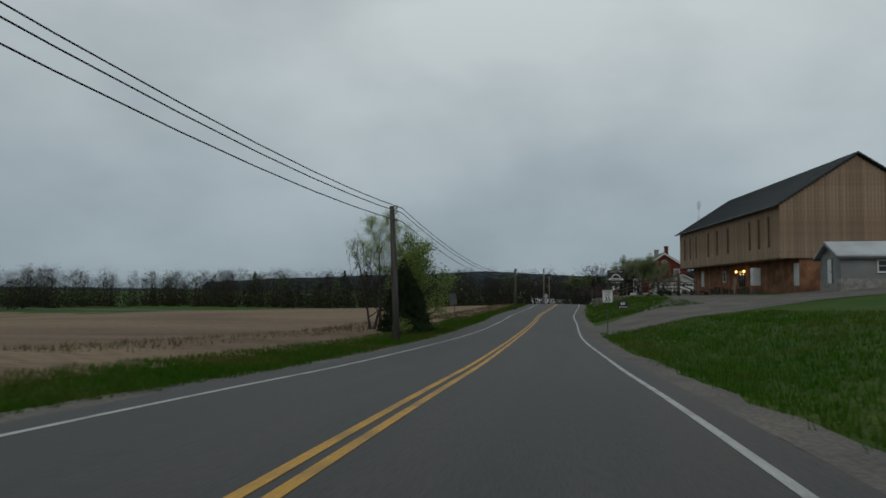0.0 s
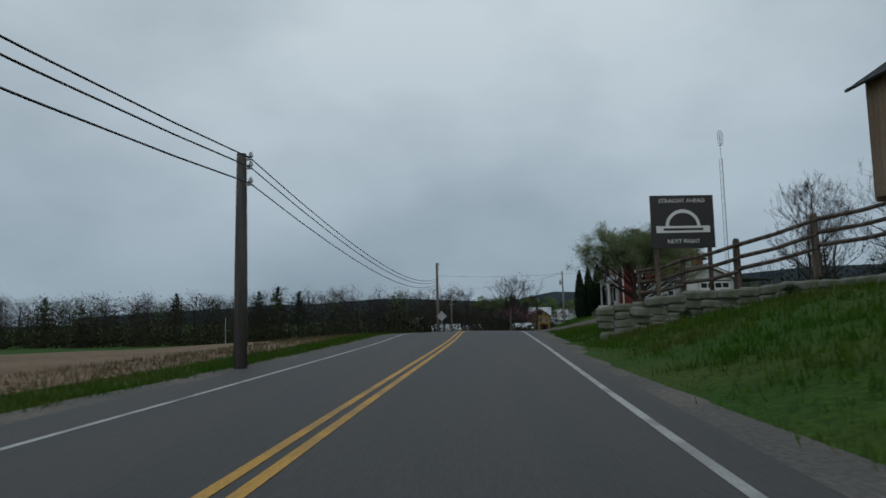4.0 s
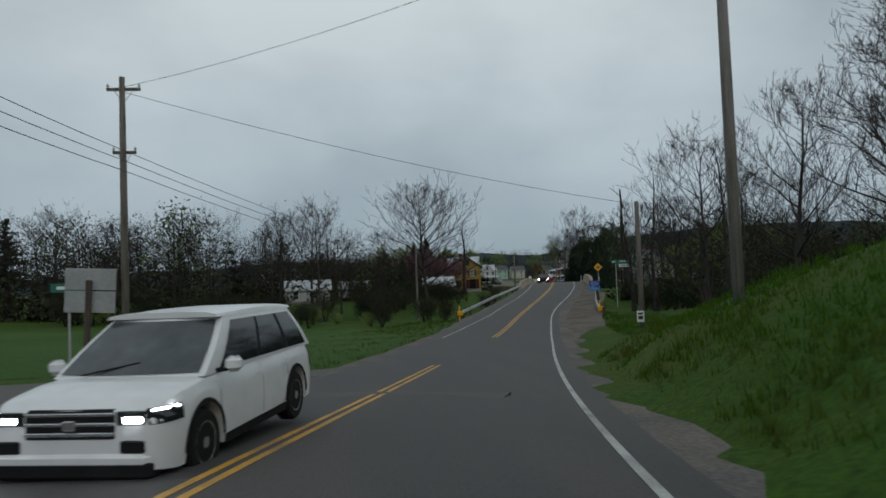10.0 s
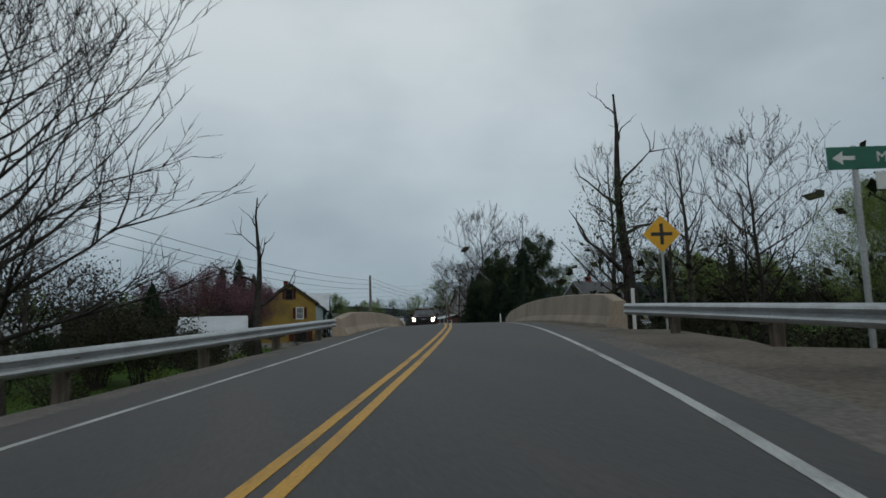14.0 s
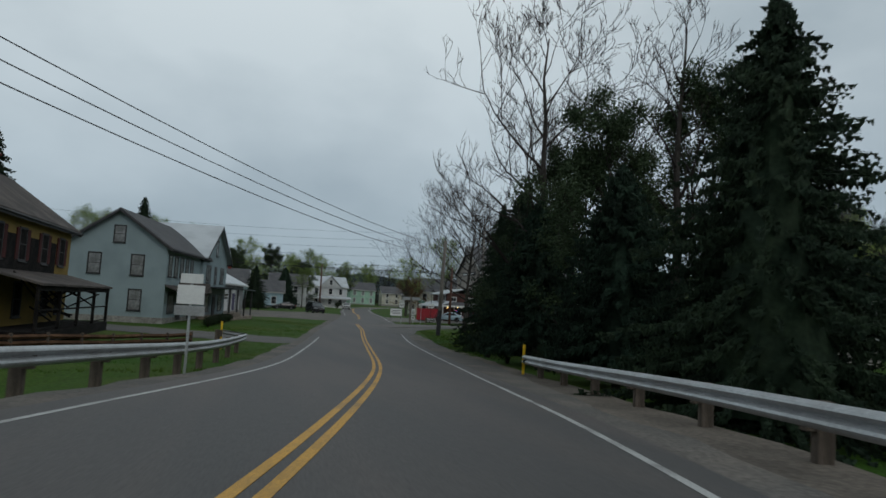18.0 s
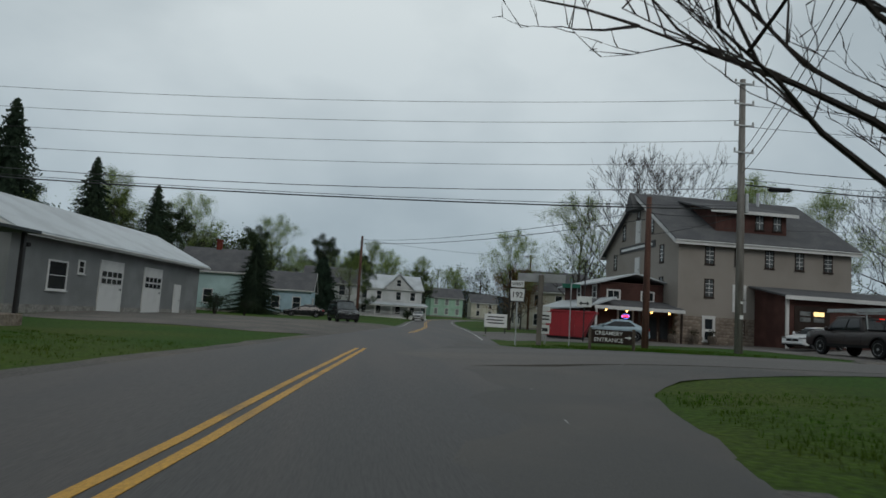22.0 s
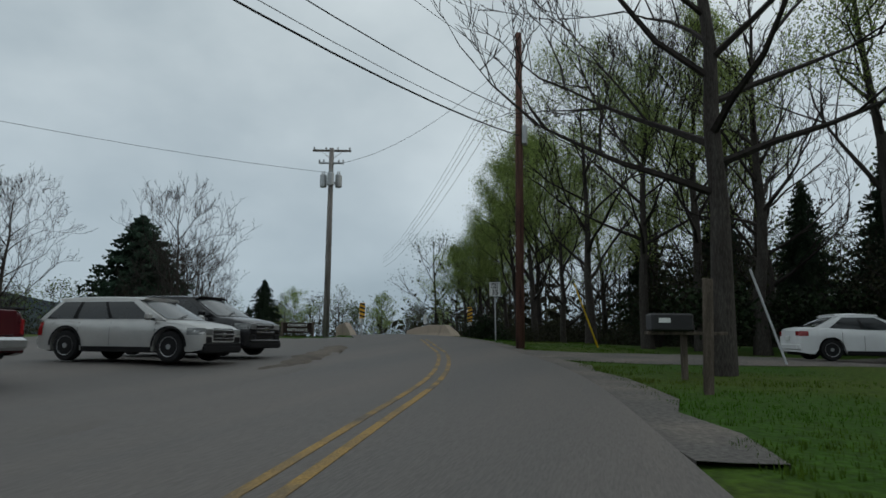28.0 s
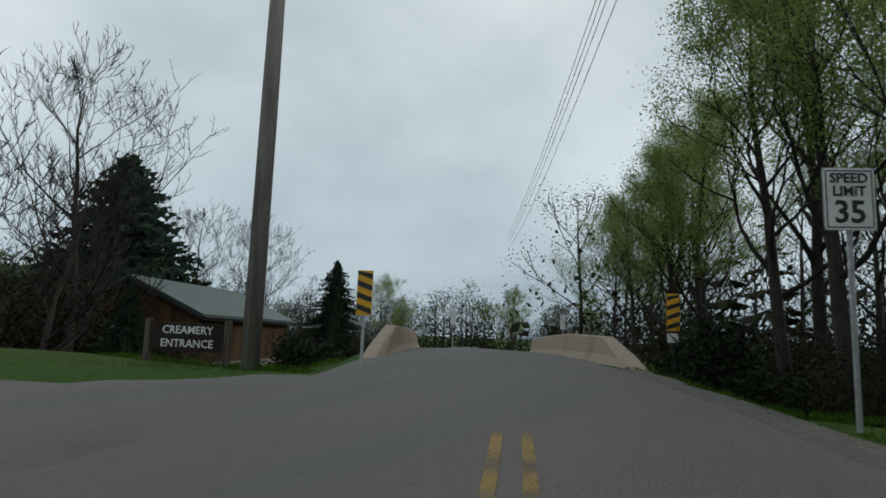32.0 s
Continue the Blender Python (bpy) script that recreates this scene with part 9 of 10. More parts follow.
T_SPRING2 = proto(bare_tree("spring_tree", 18, 17.0, 4.8, levels=4, forks=(5, 4, 3, 3), leaf=LEAF_SPR, leaves=30000, lsize=0.05, lspread=0.32, droop=0.9, label="tall tree with drooping light-green spring leaf", first=0.3, up=0.8))
T_APPLE = proto(bare_tree("orchard_tree", 19, 7.6, 6.0, levels=4, forks=(6, 4, 3, 3), leaf=LEAF_APPLE, leaves=46000, lsize=0.07, lspread=0.27, droop=0.3, label="broad old orchard tree in young leaf", first=0.16, up=0.30, stems=2, r0=0.36))
T_BUSHY = proto(bare_tree("leafy_tree", 20, 6.0, 2.4, levels=3, forks=(4, 4, 3), leaf=LEAF_SPR, leaves=8000, lsize=0.075, lspread=0.3, label="small leafy green tree in the hedge", first=0.1, up=0.9))
T_PINK = proto(bare_tree("blossom_tree", 21, 5.6, 4.0, levels=3, forks=(5, 4, 3), leaf=PINK, leaves=16000, lsize=0.065, lspread=0.4, droop=0.6, label="weeping tree in purple-pink blossom", first=0.2))
T_RUSSET = proto(bare_tree("russet_tree", 22, 7.0, 3.4, levels=3, forks=(5, 4, 3), leaf=ORANGE_LEAF, leaves=9000, lsize=0.07, lspread=0.35, label="tree in russet-orange young leaf", first=0.15, up=0.9))
T_SPRUCE = proto(conifer("spruce_tree", 31, 13.0, 5.2, "dark green spruce with drooping boughs", per=15, tiers=34, card=0.40, ragged=0.5, drop=0.22))
T_SPRUCE2 = proto(conifer("spruce_tree", 32, 15.0, 4.2, "tall dark green spruce tree", per=14, tiers=34, card=0.40, ragged=0.45, drop=0.3))
T_PINE = proto(conifer("pine_tree", 33, 11.0, 4.2, "dense blue-green pine tree", needle=NEEDLE2, per=15, tiers=22, first=0.1, drop=0.05, card=0.6))
T_WPINE = proto(conifer("pine_tree", 34, 17.0, 4.2, "tall ragged pine with open tiers", per=9, tiers=13, first=0.35, drop=-0.05, ragged=0.5, card=0.6, gap=0.1))
T_WHITE = proto(bare_tree("pine_tree", 36, 14.0, 4.6, levels=3, forks=(6, 4, 3), leaf=PINELEAF, leaves=44000, lsize=0.085, lspread=0.34, label="soft dark green pine with open feathery boughs", first=0.08, up=0.2, trunk_frac=0.98))
T_CEDAR = proto(conifer("cedar_tree", 35, 5.2, 1.9, "dark dense green cedar", needle=LEAF_DK, per=13, tiers=24, drop=0.1, card=0.32))
S_SCRUB = proto(shrub("shrub", 41, 4.2, 2.8, "tangle of brown scrub just coming into leaf", SCRUB, 3400, 0.05))
S_GREEN = proto(shrub("shrub", 42, 2.8, 2.0, "rounded dark green shrub", LEAF_DK, 2000, 0.062))
S_LIGHT = proto(shrub("shrub", 43, 2.6, 1.8, "light green bush in the verge", LEAF_SPR, 1100, 0.07))

# beside the road at the start
place(S_LIGHT, -10.1, -57.4, 0.68)
place(T_CEDAR, -10.5, -54.6, 0.84, 40)
place(T_CEDAR, -10.2, -52.6, 0.62, 200)
place(S_GREEN, -10.6, -53.2, 0.95, 60)
place(T_BUSHY, -10.6, -52.8, 0.86, 60)
place(T_BUSHY, -11.2, -50.2, 0.80)
place(T_SPRING, -12.1, -54.0, 0.43, 20)
place(T_SMALL, -13.0, -52.4, 0.72)
# brambles between the stone wall and the fence
for x, y, sc in ((7.6, -3.0, 0.26), (9.4, -4.6, 0.34), (10.4, -6.2, 0.42), (11.3, -7.4, 0.40), (12.0, -9.4, 0.36), (12.5, -11.2, 0.40), (13.0, -14.0, 0.44), (13.4, -16.4, 0.42), (6.0, -2.6, 0.20), (8.3, -4.9, 0.22), (9.9, -7.4, 0.24), (11.0, -10.2, 0.27), (11.4, -13.6, 0.28), (11.9, -16.2, 0.3), (5.9, -0.2, 0.24)):
    place(S_GREEN, x, y, sc, x * 77)
# farm
place(T_APPLE, 13.9, 33.0, 0.74, 25, sz=0.65)
place(T_SMALL, 14.8, 5.0, 0.55, 40)
place(T_VASE, 33.0, 40.0, 0.8, 20)
place(T_VASE, 38.0, 52.0, 0.9, 70)
place(T_OAK, 26.0, 18.0, 0.5, 70)
place(S_GREEN, 18.6, 40.2, 0.85)
place(S_GREEN, 19.6, 39.8, 0.8)


def thuja(x, y, h, r, seed):
    rnd = random.Random(seed)
    t = thing("arborvitae", "dense columnar dark green arborvitae", "tree", pose(x, y, gz(x, y)), "arborvitae by the farmhouse")
    core, s = Shape(), Shape()
    prof = [(0.0, 0.75), (0.1, 0.95), (0.35, 1.0), (0.6, 0.85), (0.8, 0.55), (0.93, 0.25), (0.985, 0.05)]
    core.tube([(rnd.uniform(-0.05, 0.05), rnd.uniform(-0.05, 0.05), h * a) for a, _ in prof], [r * 0.86 * b for _, b in prof], 14)
    for _ in range(1700):
        u = rnd.random()
        rr = r * np.interp(u, [a for a, _ in prof], [b for _, b in prof]) * rnd.uniform(0.84, 1.05)
        a = rnd.uniform(0, 6.283)
        leaf_quads(s, rnd, Vector((rr * math.cos(a), rr * math.sin(a), h * u)), None, 1, 0.02, 0.11)
    part("core", core, THUJA, t, smooth=True)
    part("foliage", s, THUJA, t)
    part("trunk", Shape().cyl(0, 0, -0.3, 0.4, 0.12), BARK, t)


for i, (x, y, h, r) in enumerate(((13.0, 55.7, 5.5, 0.66), (14.1, 56.0, 5.9, 0.68), (15.2, 56.0, 6.1, 0.82))):
    thuja(x, y, h, r, 60 + i)
# bank on the right, then the scrub up to the bridge
prnd = random.Random(77)
for x, y, s, k in ((31, 98, 0.8, 2), (27.5, 104, 0.75, 2), (35, 106, 0.9, 0), (25.8, 110, 0.55, 3), (40, 112, 0.9, 2), (30, 118, 0.8, 0), (36, 126, 0.85, 1), (31, 132, 0.7, 2), (42, 134, 0.85, 0), (39, 142, 0.85, 2), (46, 150, 0.8, 1), (52, 140, 0.9, 0), (55, 160, 0.9, 2), (24.6, 88, 0.5, 3), (29, 80, 0.6, 3)):
    place((T_OAK, T_TALL, T_VASE, T_SMALL)[k], x, y, s, prnd.uniform(0, 360))
place(T_OAK, 26.5, 90.0, 0.72, 40)
place(T_TALL, 23.2, 92.0, 0.55, 10)
place(T_SNAG, 34.5, 137.0, 1.15, 20)
place(T_SNAG, 31.8, 136.0, 1.0, 140)
place(T_SNAG, 27.2, 92.0, 0.85, 10)
place(T_SNAG2, 47.4, 178.0, 1.62, 250)
for x, y, s in ((51, 186, 0.95), (56, 184, 1.0), (60, 192, 0.9)):
    place(T_TALL, x, y, s, prnd.uniform(0, 360))
place(T_VASE, 53.6, 174.0, 0.98, 30)
for x, y, s in ((47, 159, 0.5), (52, 164, 0.55), (58, 170, 0.6)):
    place(T_SPRING, x, y, s, prnd.uniform(0, 360))
for i in range(38):
    y = prnd.uniform(102, 182)
    c = np.interp(y, LINES[0][:, 1], LINES[0][:, 0])
    x = c + prnd.uniform(11.5, 24) + (0 if y > 118 else 3)
    place(S_SCRUB if prnd.random() < 0.75 else S_GREEN, x, y, prnd.uniform(0.8, 1.5), prnd.uniform(0, 360))
for x, y, s in ((-59, 190, 1.08), (-66, 193, 1.0), (-52, 189, 0.98), (-90, 186, 0.95), (-128, 180, 0.9)):
    place(T_WPINE, x, y, s, prnd.uniform(0, 360))
# left of the road before the bridge
place(T_CROWN, 14.7, 171.0, 1.22, 15)
place(T_SNAG2, 24.7, 205.0, 1.35, 60)
for x, y, s, k in ((-6, 168, 1.0, 2), (0, 160, 0.95, 0), (-16, 172, 0.95, 0), (-26, 165, 0.9, 2), (-38, 175, 1.0, 0)):
    place((T_OAK, T_TALL, T_VASE, T_SMALL)[k], x, y, s, prnd.uniform(0, 360))
place(T_PINK, 20.5, 228.0, 1.3)
place(T_PINK, 16.0, 225.0, 1.15, 90)
place(T_PINK, 24.2, 223.0, 1.0, 200)
place(T_SPRUCE, 13.5, 222, 0.62)
for i in range(26):
    y = prnd.uniform(142, 205)
    c = np.interp(y, LINES[0][:, 1], LINES[0][:, 0])
    place(S_SCRUB if prnd.random() < 0.5 else S_LIGHT, c - prnd.uniform(9, 26), y, prnd.uniform(0.7, 1.3), prnd.uniform(0, 360))
for i in range(26):
    x, y = prnd.uniform(-30, 9), prnd.uniform(152, 172)
    place((S_SCRUB, S_GREEN, S_SCRUB, S_LIGHT)[i % 4], x, y, prnd.uniform(1.2, 1.9), prnd.uniform(0, 360))
for i in range(16):
    x, y = prnd.uniform(4, 21), prnd.uniform(176, 202)
    place((S_GREEN, S_SCRUB)[i % 2], x, y, prnd.uniform(1.3, 2.0), prnd.uniform(0, 360))
for x, y, s in ((2, 178, 0.8), (-9, 182, 0.9), (8, 197, 0.9), (-22, 180, 0.9)):
    place(T_VASE, x, y, s, prnd.uniform(0, 360))
place(S_SCRUB, -8.6, 66.0, 0.4)
# spruces by the second guard rail
place(T_SPRUCE, 56.0, 216.6, 0.88, 10)
place(T_SPRUCE, 58.6, 219.5, 0.74, 80)
place(T_PINE, 55.8, 224.0, 0.74, 140)
place(T_WHITE, 57.6, 228.0, 0.74, 140)
place(T_PINE, 56.0, 232.0, 0.72, 30)
place(T_WHITE, 58.8, 236.0, 0.72, 30)
place(T_SPRUCE, 59.0, 241.6, 0.80, 200)
place(T_SPRUCE, 60.6, 246.6, 0.86, 260)
place(T_SPRUCE, 60.8, 250.8, 0.58, 310, sz=0.84)
place(T_WHITE, 63.0, 229.0, 0.9, 300)
place(T_VASE, 57.6, 235.5, 1.32, 50)
place(T_TALL, 60.5, 228, 1.0, 90)
place(T_OAK, 63.5, 240, 1.05, 170)
for x, y, s in ((55.4, 229, 0.7), (55.0, 233, 0.7), (55.4, 237, 0.75), (56.6, 241.5, 0.8), (58.6, 245.5, 0.7)):
    place(S_GREEN, x, y, s, prnd.uniform(0, 360))
place(T_SPRUCE2, 88, 247, 0.6)
place(T_SPRUCE2, 91, 250, 0.55)
for x, y in ((96, 238), (104, 246), (112, 240)):
    place(T_SPRING, x, y, 0.75, prnd.uniform(0, 360))
# village left
for x, y, s in ((24.5, 314, 1.12), (28.5, 321, 0.92), (32, 328, 0.85)):
    place(T_SPRUCE2, x, y, s, prnd.uniform(0, 360))
for x, y, s in ((22, 262, 1.0), (19, 268, 0.95)):
    place(T_SPRUCE2, x, y, s, prnd.uniform(0, 360))
place(T_SPRUCE, 41.5, 334, 0.62)
place(T_PINE, 47.5, 357, 0.8)
for x, y, s in ((29, 346, 1.0), (20, 350, 1.15), (36, 364, 1.0), (12, 344, 1.1), (52, 372, 0.85)):
    place(T_WHITE, x, y, s * 0.8, prnd.uniform(0, 360))
place(T_SPRING, 51.5, 358, 0.55)
place(S_GREEN, 40.2, 320.5, 1.1)
place(S_GREEN, 42.5, 322.5, 0.8)
place(S_GREEN, 62.0, 381.5, 1.0)
for x, y, s in ((22, 345, 1.0), (10, 338, 1.0), (28, 360, 1.0), (38, 372, 0.95), (16, 325, 0.9)):
    place(T_SPRING, x, y, s, prnd.uniform(0, 360))
for i in range(12):
    hx, hy = 40.6 + 0.045 * i * 7, 253.8 + i * 0.75
    c_ = place(S_GREEN, 39.4 + 0.1 * i, 258.2 + i * 0.72, 0.46, i * 40)
# green belt behind the village street
for i in range(26):
    place(T_SPRING if i % 4 else T_WHITE, prnd.uniform(8, 74) + (i % 2) * 62 * (i > 17), prnd.uniform(398, 470), prnd.uniform(0.75, 1.05), prnd.uniform(0, 360))
# by the junction and behind the mill
place(T_JUNC, 62.8, 266.8, 0.93, 25)
place(T_RUSSET, 71.5, 338, 0.95)
place(T_RUSSET, 74.0, 343, 0.85, 90)
for x, y, s, k in ((83, 331, 1.45, 2), (90, 334, 1.35, 0), (97, 330, 1.05, 4), (104, 326, 1.0, 4), (109, 322, 1.05, 0), (115, 326, 0.95, 4), (121, 320, 1.0, 2), (100, 335, 1.2, 4)):
    place((T_OAK, T_TALL, T_VASE, T_SMALL, T_SPRING)[k], x, y, s, prnd.uniform(0, 360))
for x, y, s in ((70.5, 334, 0.7), (98, 320, 0.62), (78, 332, 0.95), (94, 324, 0.75), (110, 316, 0.55)):
    place(T_SPRING, x, y, s, prnd.uniform(0, 360))
place(T_PINE, 135.0, 319.0, 1.75, 70, sz=1.3)
place(T_VASE, 123.2, 306.0, 0.92, 15)
for x, y, sc in ((125.2, 302.2, 1.05), (127.6, 304.0, 1.15), (123.4, 302.8, 0.9)):
    place(S_GREEN, x, y, sc, x * 31)
for i in range(9):
    place(S_GREEN if i % 3 else S_SCRUB, prnd.uniform(122, 138), prnd.uniform(304, 316), prnd.uniform(1.5, 2.3), prnd.uniform(0, 360))
place(T_PINE, 104, 312, 0.8)
place(T_SMALL, 119.5, 303.0, 1.15)
place(T_SMALL, 126, 309, 1.2, 50)
place(T_SPRUCE, 155.0, 317.0, 0.8)
place(T_VASE, 153, 324, 0.95)
place(T_VASE, 140, 318, 0.8, 60)
place(T_SPRUCE, 119.2, 297.8, 0.27, 40, sz=0.34)
place(S_LIGHT, 113.5, 298.2, 1.1)
place(S_SCRUB, 115.6, 300.0, 0.9)
place(S_LIGHT, 121.5, 297.0, 0.7)
for i in range(12):
    place(S_SCRUB, prnd.uniform(114, 150), prnd.uniform(302, 325), prnd.uniform(0.8, 1.4), prnd.uniform(0, 360))
# wood along the right of the side road
place(T_OAK, 97.7, 272.8, 1.15, 130)
for x, y, s in ((127.5, 280.5, 1.0), (133.5, 281.0, 1.05), (137, 286.0, 0.66), (146, 289.6, 0.66), (150, 286, 1.0), (159, 291, 0.95)):
    place(T_SPRING2, x, y, s, prnd.uniform(0, 360))
for i in range(34):
    x = prnd.uniform(121, 165)
    y = np.interp(x, LINES[1][:, 0], LINES[1][:, 1]) - prnd.uniform(5.8, 14)
    place((S_SCRUB, S_GREEN, S_LIGHT)[i % 3], x, y, prnd.uniform(0.8, 1.5), prnd.uniform(0, 360))
for x, y, s in ((117, 276.5, 1.0), (123, 278.5, 0.95), (130, 282, 0.9), (138, 285.5, 0.85), (121, 270, 1.05), (113, 271.5, 0.95), (128, 273, 1.0), (146, 288, 0.85), (155, 293, 0.8), (106, 266, 0.95), (136, 276, 0.95)):
    place((T_SPRING2, T_SPRING)[prnd.randrange(2)], x, y, s, prnd.uniform(0, 360))
for x, y, s, k in ((110.5, 269.5, 1.0, 1), (113.5, 273.8, 1.0, 0), (116, 268, 1.05, 2), (103, 262, 1.0, 0), (125, 267, 1.0, 1), (95, 261, 1.0, 1), (90, 256, 1.0, 0), (133, 268, 1.0, 2), (109, 259, 1.0, 1), (146, 278, 1.0, 0)):
    place((T_OAK, T_TALL, T_VASE, T_SMALL)[k], x, y, s, prnd.uniform(0, 360))
for i in range(46):
    x = prnd.uniform(104, 160)
    y = np.interp(x, LINES[1][:, 0], LINES[1][:, 1]) - prnd.uniform(9.5, 26)
    place(S_GREEN if prnd.random() < 0.6 else S_SCRUB, x, y, prnd.uniform(1.0, 1.9), prnd.uniform(0, 360))
for x, y, s in ((122, 265, 0.8), (113, 263, 0.75), (128, 269, 0.8), (136, 273, 0.85), (107, 252, 0.9), (118, 256, 1.0), (130, 258, 1.0), (98, 249, 0.9), (142, 266, 1.0)):
    place(T_SPRUCE2, x, y, s, prnd.uniform(0, 360))
for i in range(16):
    x = prnd.uniform(160, 240)
    sgn = prnd.choice((-1, 1))
    y = np.interp(x, LINES[1][:, 0], LINES[1][:, 1]) + sgn * prnd.uniform(8, 30)
    place((T_SPRING, T_VASE, T_TALL)[i % 3], x, y, prnd.uniform(0.55, 0.8), prnd.uniform(0, 360))
clear_protos()


# ---------------------------------------------------------------- woods too far to count
def far_wood(name, label, spots, seed, hmin, hmax, green=0.16, brush=330, conif=0.02, fine=False):
    rnd = random.Random(seed)
    tw, lf, gn = Shape(), Shape(), Shape()
    for x, y in spots:
        h = rnd.uniform(hmin, hmax)
        z = gz(x, y)
        base = Vector((x, y, z))
        if rnd.random() < conif:
            for i in range(9):
                t = i / 8
                r = h * 0.24 * (1 - t) + 0.2
                for j in range(9):
                    a = j * 0.7 + i + rnd.random()
                    p = base + Vector((0, 0, h * (0.12 + 0.88 * t)))
                    e = p + Vector((math.cos(a) * r, math.sin(a) * r, -r * 0.3))
                    m = p + Vector((math.cos(a + 0.35) * r * 0.6, math.sin(a + 0.35) * r * 0.6, -r * 0.45))
                    lf.add([tuple(p), tuple(e), tuple(m)], [(0, 1, 2)])
            continue
        trunk, tr, runs, tips = grow(rnd, h, h * 0.36, 2, forks=(3, 4, 2), first=0.3, up=rnd.uniform(0.4, 0.9), egg=True)
        tw.tube([base + p for p in trunk[::2]], tr[::2], 4, cap=False)
        for pts, rr, lv in runs:
            tw.tube([base + p for p in pts], [max(0.03, r) for r in rr], 3, cap=False)
        if rnd.random() < green:
            for c, d in tips:
                leaf_quads(gn, rnd, base + c, d, 26 if fine else 4, 0.6 if fine else 0.8, 0.075 if fine else 0.24)
        else:
            for c, d in tips:
                leaf_quads(tw, rnd, base + c, d, 14 if fine else 5, 0.5 if fine else 0.9, 0.04 if fine else 0.17)
        for _ in range(brush):
            u = rnd.random()
            w = 2.0 + 3.4 * math.sin(min(1, u * 1.1) * 2.6)
            q = base + Vector((rnd.gauss(0, w * 0.6), rnd.gauss(0, w * 0.6), h * 0.86 * u * rnd.uniform(0.6, 1)))
            leaf_quads(lf, rnd, q, None, 1, 0.1, rnd.uniform(0.18, 0.5) * (1.25 - 0.8 * u))
    w = thing(name, label, "woods", kind="stuff")
    part("trunks", tw, TWIG, w)
    part("undergrowth", lf, SCRUB, w)
    part("young_leaf", gn, LEAF_FAR, w)


wr_ = random.Random(5)
far_wood("field_wood", "dark leafless wood along the far edge of the fields", [(-175 + 1.55 * i + wr_.uniform(-3, 3), 152 + wr_.uniform(0, 26) + abs(i - 55) * 0.15) for i in range(104)], 3, 9, 15)
far_wood("field_wood", "dark wood behind the far field edge", [(-190 + 2.0 * i + wr_.uniform(-3, 3), 195 + wr_.uniform(0, 40)) for i in range(95)], 5, 12, 18)
far_wood("stream_wood", "dark tangled wood along the stream by the bridge", [(-24 + 1.15 * i + wr_.uniform(-2, 2), 207 + wr_.uniform(0, 26)) for i in range(34)], 27, 6, 10, green=0.25, brush=260)
far_wood("field_wood", "dark wood closing the corner of the fields", [(-250 + 2.0 * i + wr_.uniform(-3, 3), 140 + wr_.uniform(0, 30)) for i in range(42)], 31, 10, 16)
far_wood("west_wood", "dark wood closing the fields to the west", [(-180 + wr_.uniform(-25, 5), -120 + 2.6 * i) for i in range(105)], 7, 10, 16)
far_wood("village_wood", "leafless and light-green wood rising behind the village", [(-60 + 2.6 * i + wr_.uniform(-4, 4), 470 + wr_.uniform(-6, 30) - max(0, i - 60) * 0.6) for i in range(115)], 8, 12, 19, green=0.45)
far_wood("village_wood", "mixed trees behind the left-hand houses", [(-40 + 1.3 * i + wr_.uniform(-4, 4), 372 + wr_.uniform(-6, 22)) for i in range(60)], 9, 9, 14, green=0.5)
far_wood("village_wood", "mixed trees close behind the village gardens", [(-22 + 1.0 * i + wr_.uniform(-3, 3), 352 + wr_.uniform(-6, 14) + 0.3 * i) for i in range(58)], 29, 9, 13, green=0.5)
far_wood("hill_wood", "bare wood on the hill behind the bank", [(46 + wr_.uniform(0, 40), 66 + 1.5 * i) for i in range(78)], 11, 8, 13, green=0.3, fine=True)
far_wood("east_wood", "mixed wood beyond the meadow", [(120 + wr_.uniform(0, 30), 150 + 1.8 * i) for i in range(60)], 13, 9, 15, green=0.4)
far_wood("east_wood", "wood behind the side road", [(100 + 2.2 * i + wr_.uniform(-3, 3), 236 + wr_.uniform(0, 14) + i * 0.35) for i in range(60)], 15, 12, 18, green=0.5)
far_wood("side_wood", "dense dark wood along the stream", [p for p in [(150 + wr_.uniform(0, 30), 236 + 1.05 * i) for i in range(58)] if abs(p[1] - np.interp(p[0], LINES[1][:, 0], LINES[1][:, 1])) > 8.5], 23, 11, 16, green=0.35, brush=320, conif=0.15, fine=True)
far_wood("side_wood", "trees beyond the second bridge", [(235 + wr_.uniform(0, 40), 300 + 1.6 * i) for i in range(60)], 17, 9, 15, green=0.5)
far_wood("mill_wood", "trees far behind the mill", [(90 + 2.4 * i + wr_.uniform(-3, 3), 360 + wr_.uniform(0, 30)) for i in range(60)], 19, 9, 14, green=0.4)
far_wood("farm_wood", "trees far behind the farm", [(70 + wr_.uniform(0, 30), -150 + 2.6 * i) for i in range(80)], 21, 9, 14, green=0.2)
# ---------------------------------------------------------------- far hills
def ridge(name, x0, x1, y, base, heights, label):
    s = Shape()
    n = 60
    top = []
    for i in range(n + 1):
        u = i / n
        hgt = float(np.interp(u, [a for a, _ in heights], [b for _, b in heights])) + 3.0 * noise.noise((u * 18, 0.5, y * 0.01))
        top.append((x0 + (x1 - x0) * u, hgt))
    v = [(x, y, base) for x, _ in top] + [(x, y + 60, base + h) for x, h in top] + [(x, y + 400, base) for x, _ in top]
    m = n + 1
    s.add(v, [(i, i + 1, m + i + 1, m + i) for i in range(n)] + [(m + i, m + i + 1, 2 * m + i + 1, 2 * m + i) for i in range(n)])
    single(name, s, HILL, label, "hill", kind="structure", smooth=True)


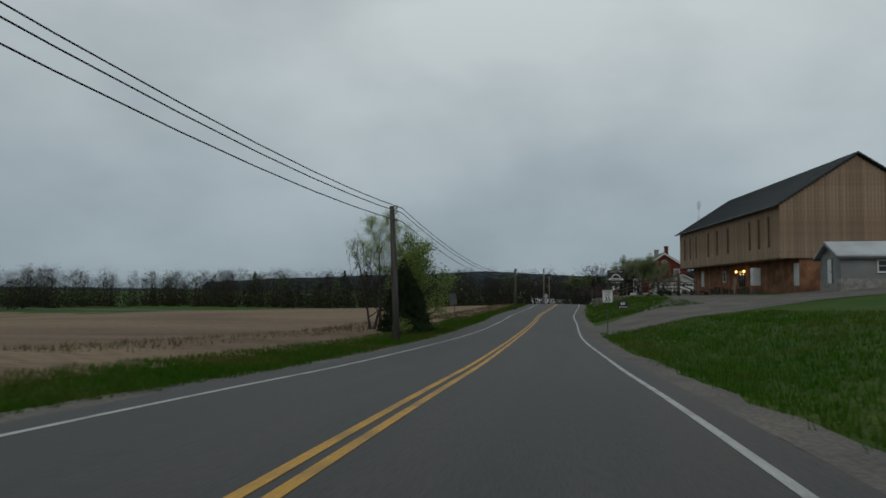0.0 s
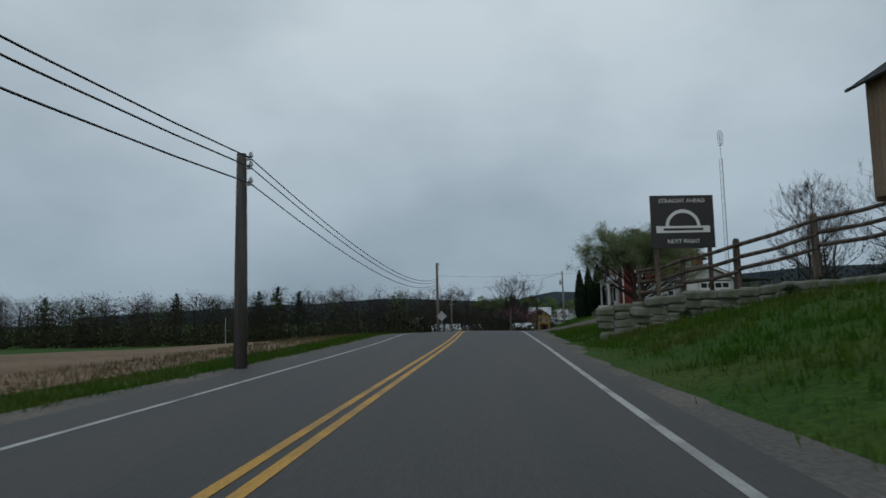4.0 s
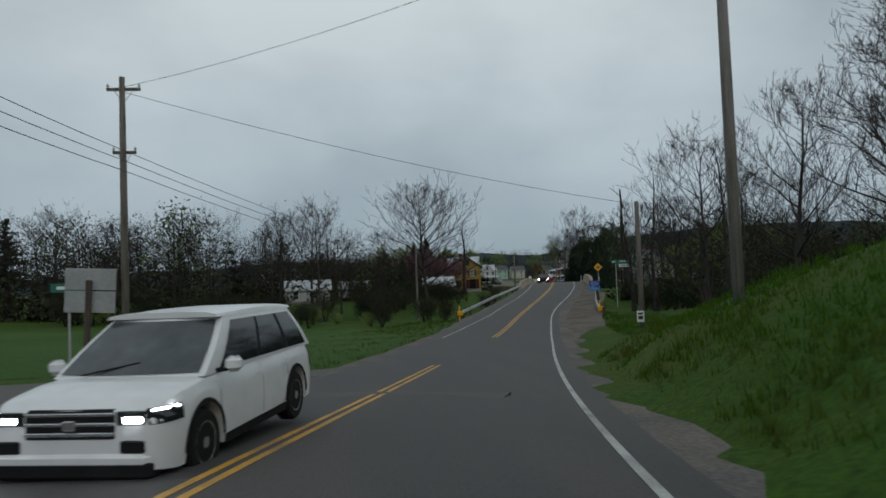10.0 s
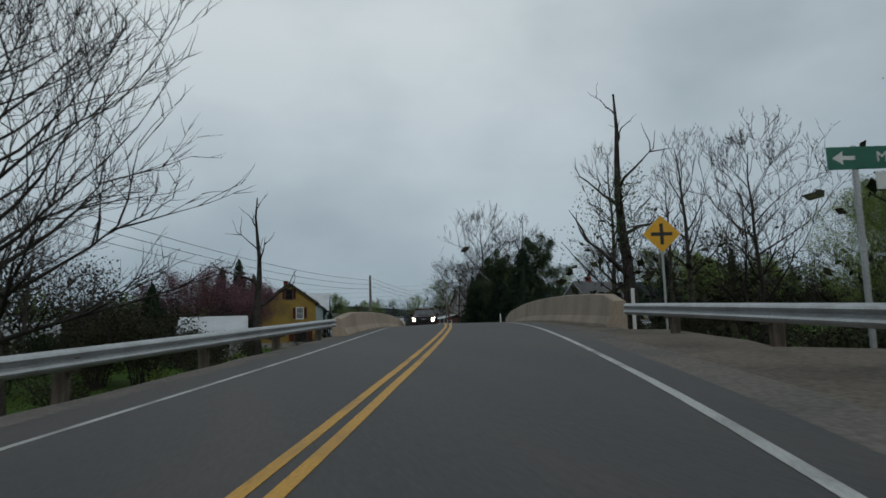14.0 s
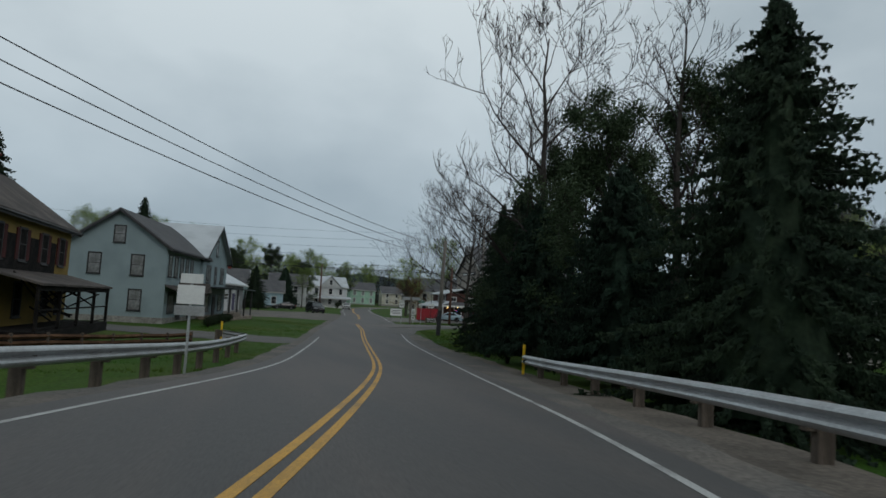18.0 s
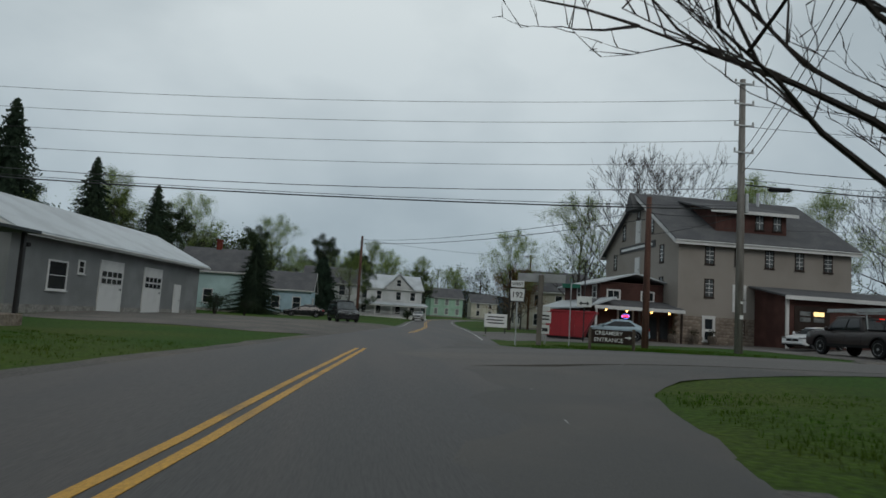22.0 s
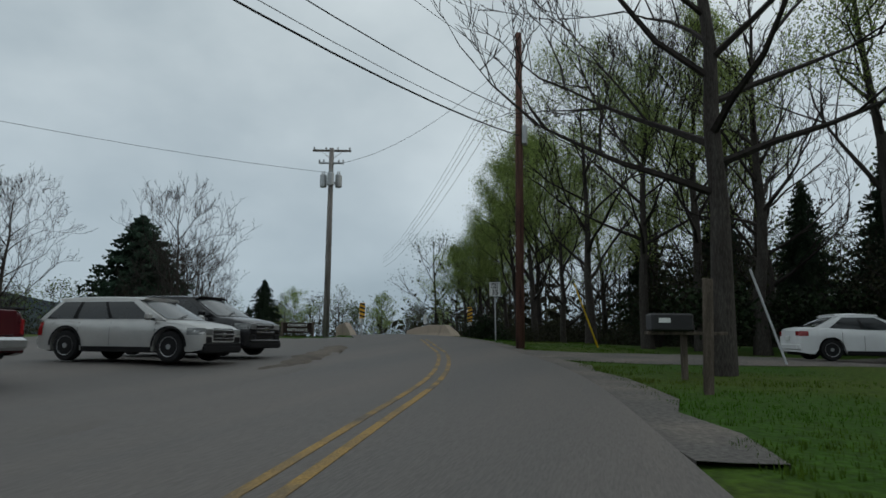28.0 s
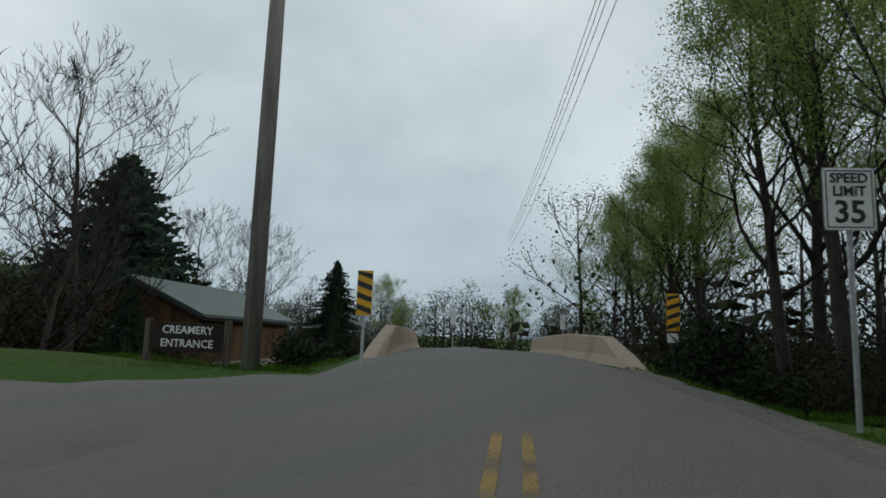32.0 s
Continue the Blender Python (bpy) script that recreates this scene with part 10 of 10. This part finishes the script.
ridge("hill_north", -900, 1500, 1500, -30, [(0, 50), (0.3, 76), (0.42, 64), (0.47, 84), (0.53, 74), (0.6, 106), (0.7, 126), (0.85, 130), (1, 95)], "far wooded ridge tinted blue-grey by haze")
ridge("hill_west", -2200, -300, 1100, -30, [(0, 44), (0.5, 34), (0.8, 30), (1, 22)], "far dim wooded ridge to the north-west, tinted by haze")

# ---------------------------------------------------------------- grass along the verges
def tufts(name, label, spots, material, hmin, hmax, seed, blades=5, kind="stuff"):
    rnd = random.Random(seed)
    xs, ys = [p[0] for p in spots], [p[1] for p in spots]
    zs = land(xs, ys)
    s = Shape()
    for x, y, z in zip(xs, ys, zs):
        for _ in range(blades):
            a, h = rnd.uniform(0, 6.283), rnd.uniform(hmin, hmax)
            bx, by = x + rnd.gauss(0, 0.10), y + rnd.gauss(0, 0.10)
            w = 0.012 + h * 0.035
            ca, sa = math.cos(a), math.sin(a)
            lx, ly = rnd.gauss(0, 0.3) * h, rnd.gauss(0, 0.3) * h
            s.add([(bx - ca * w, by - sa * w, z - 0.05), (bx + ca * w, by + sa * w, z - 0.05), (bx + lx, by + ly, z + h)], [(0, 1, 2)])
    return single(name, s, material, label, "grass", kind=kind)


def verge(n, k, s0, s1, a, b, seed):
    """Random spots along road k between two ends, a to b metres right of its middle."""
    rnd = random.Random(seed)
    ax = 1 if k == 0 else 0
    idx = [i for i in range(len(LINES[k])) if s0 <= LINES[k][i, ax] <= s1]
    out = []
    for _ in range(n):
        i = rnd.choice(idx)
        o = a + (b - a) * rnd.random() ** 1.3
        p = LINES[k][i, :2] + FR[k][1][i] * o + FR[k][0][i] * rnd.uniform(-0.8, 0.8)
        out.append((p[0], p[1]))
    return out


tufts("verge_grass", "long green grass on the right-hand bank", verge(5200, 0, -88, -52, 4.5, 14, 1) + verge(5200, 0, -38, 6, 4.5, 13, 2) + verge(2600, 0, 4, 12, 4.6, 16, 16), BLADE, 0.06, 0.21, 1, blades=7)
tufts("verge_grass", "long green grass on the steep bank", verge(6200, 0, 52, 98, 4.9, 17, 4) + verge(1200, 0, 98, 135, 6.8, 12, 5), BLADE, 0.06, 0.22, 2, blades=7)
tufts("verge_grass", "green grass along the left verge", verge(11000, 0, -96, -30, -4.4, -7.6, 6) + verge(4200, 0, -30, 40, -4.5, -6.6, 7) + verge(2400, 0, 96, 160, -14, -5, 8), BLADE, 0.06, 0.2, 3, blades=6)
tufts("dry_grass", "pale dry grass at the field edge", verge(4200, 0, -35, 78, -10, -6.2, 9) + verge(700, 0, -80, -35, -13, -9, 10), DRY, 0.1, 0.3, 4)
tufts("lawn_grass", "short lawn grass round the houses and the junction", verge(6000, 0, 24, 53, 5.2, 16, 17) + verge(4200, 0, 238, 268, 5.3, 14, 11) + verge(3200, 0, 222, 275, -13, -5, 12) + verge(3000, 1, 84, 128, 3.6, 9, 13) + verge(900, 1, 118.5, 124, -9, -3.8, 14) + verge(1600, 1, 61, 72, -12, -5.8, 15), BLADE, 0.03, 0.075, 5, blades=8)
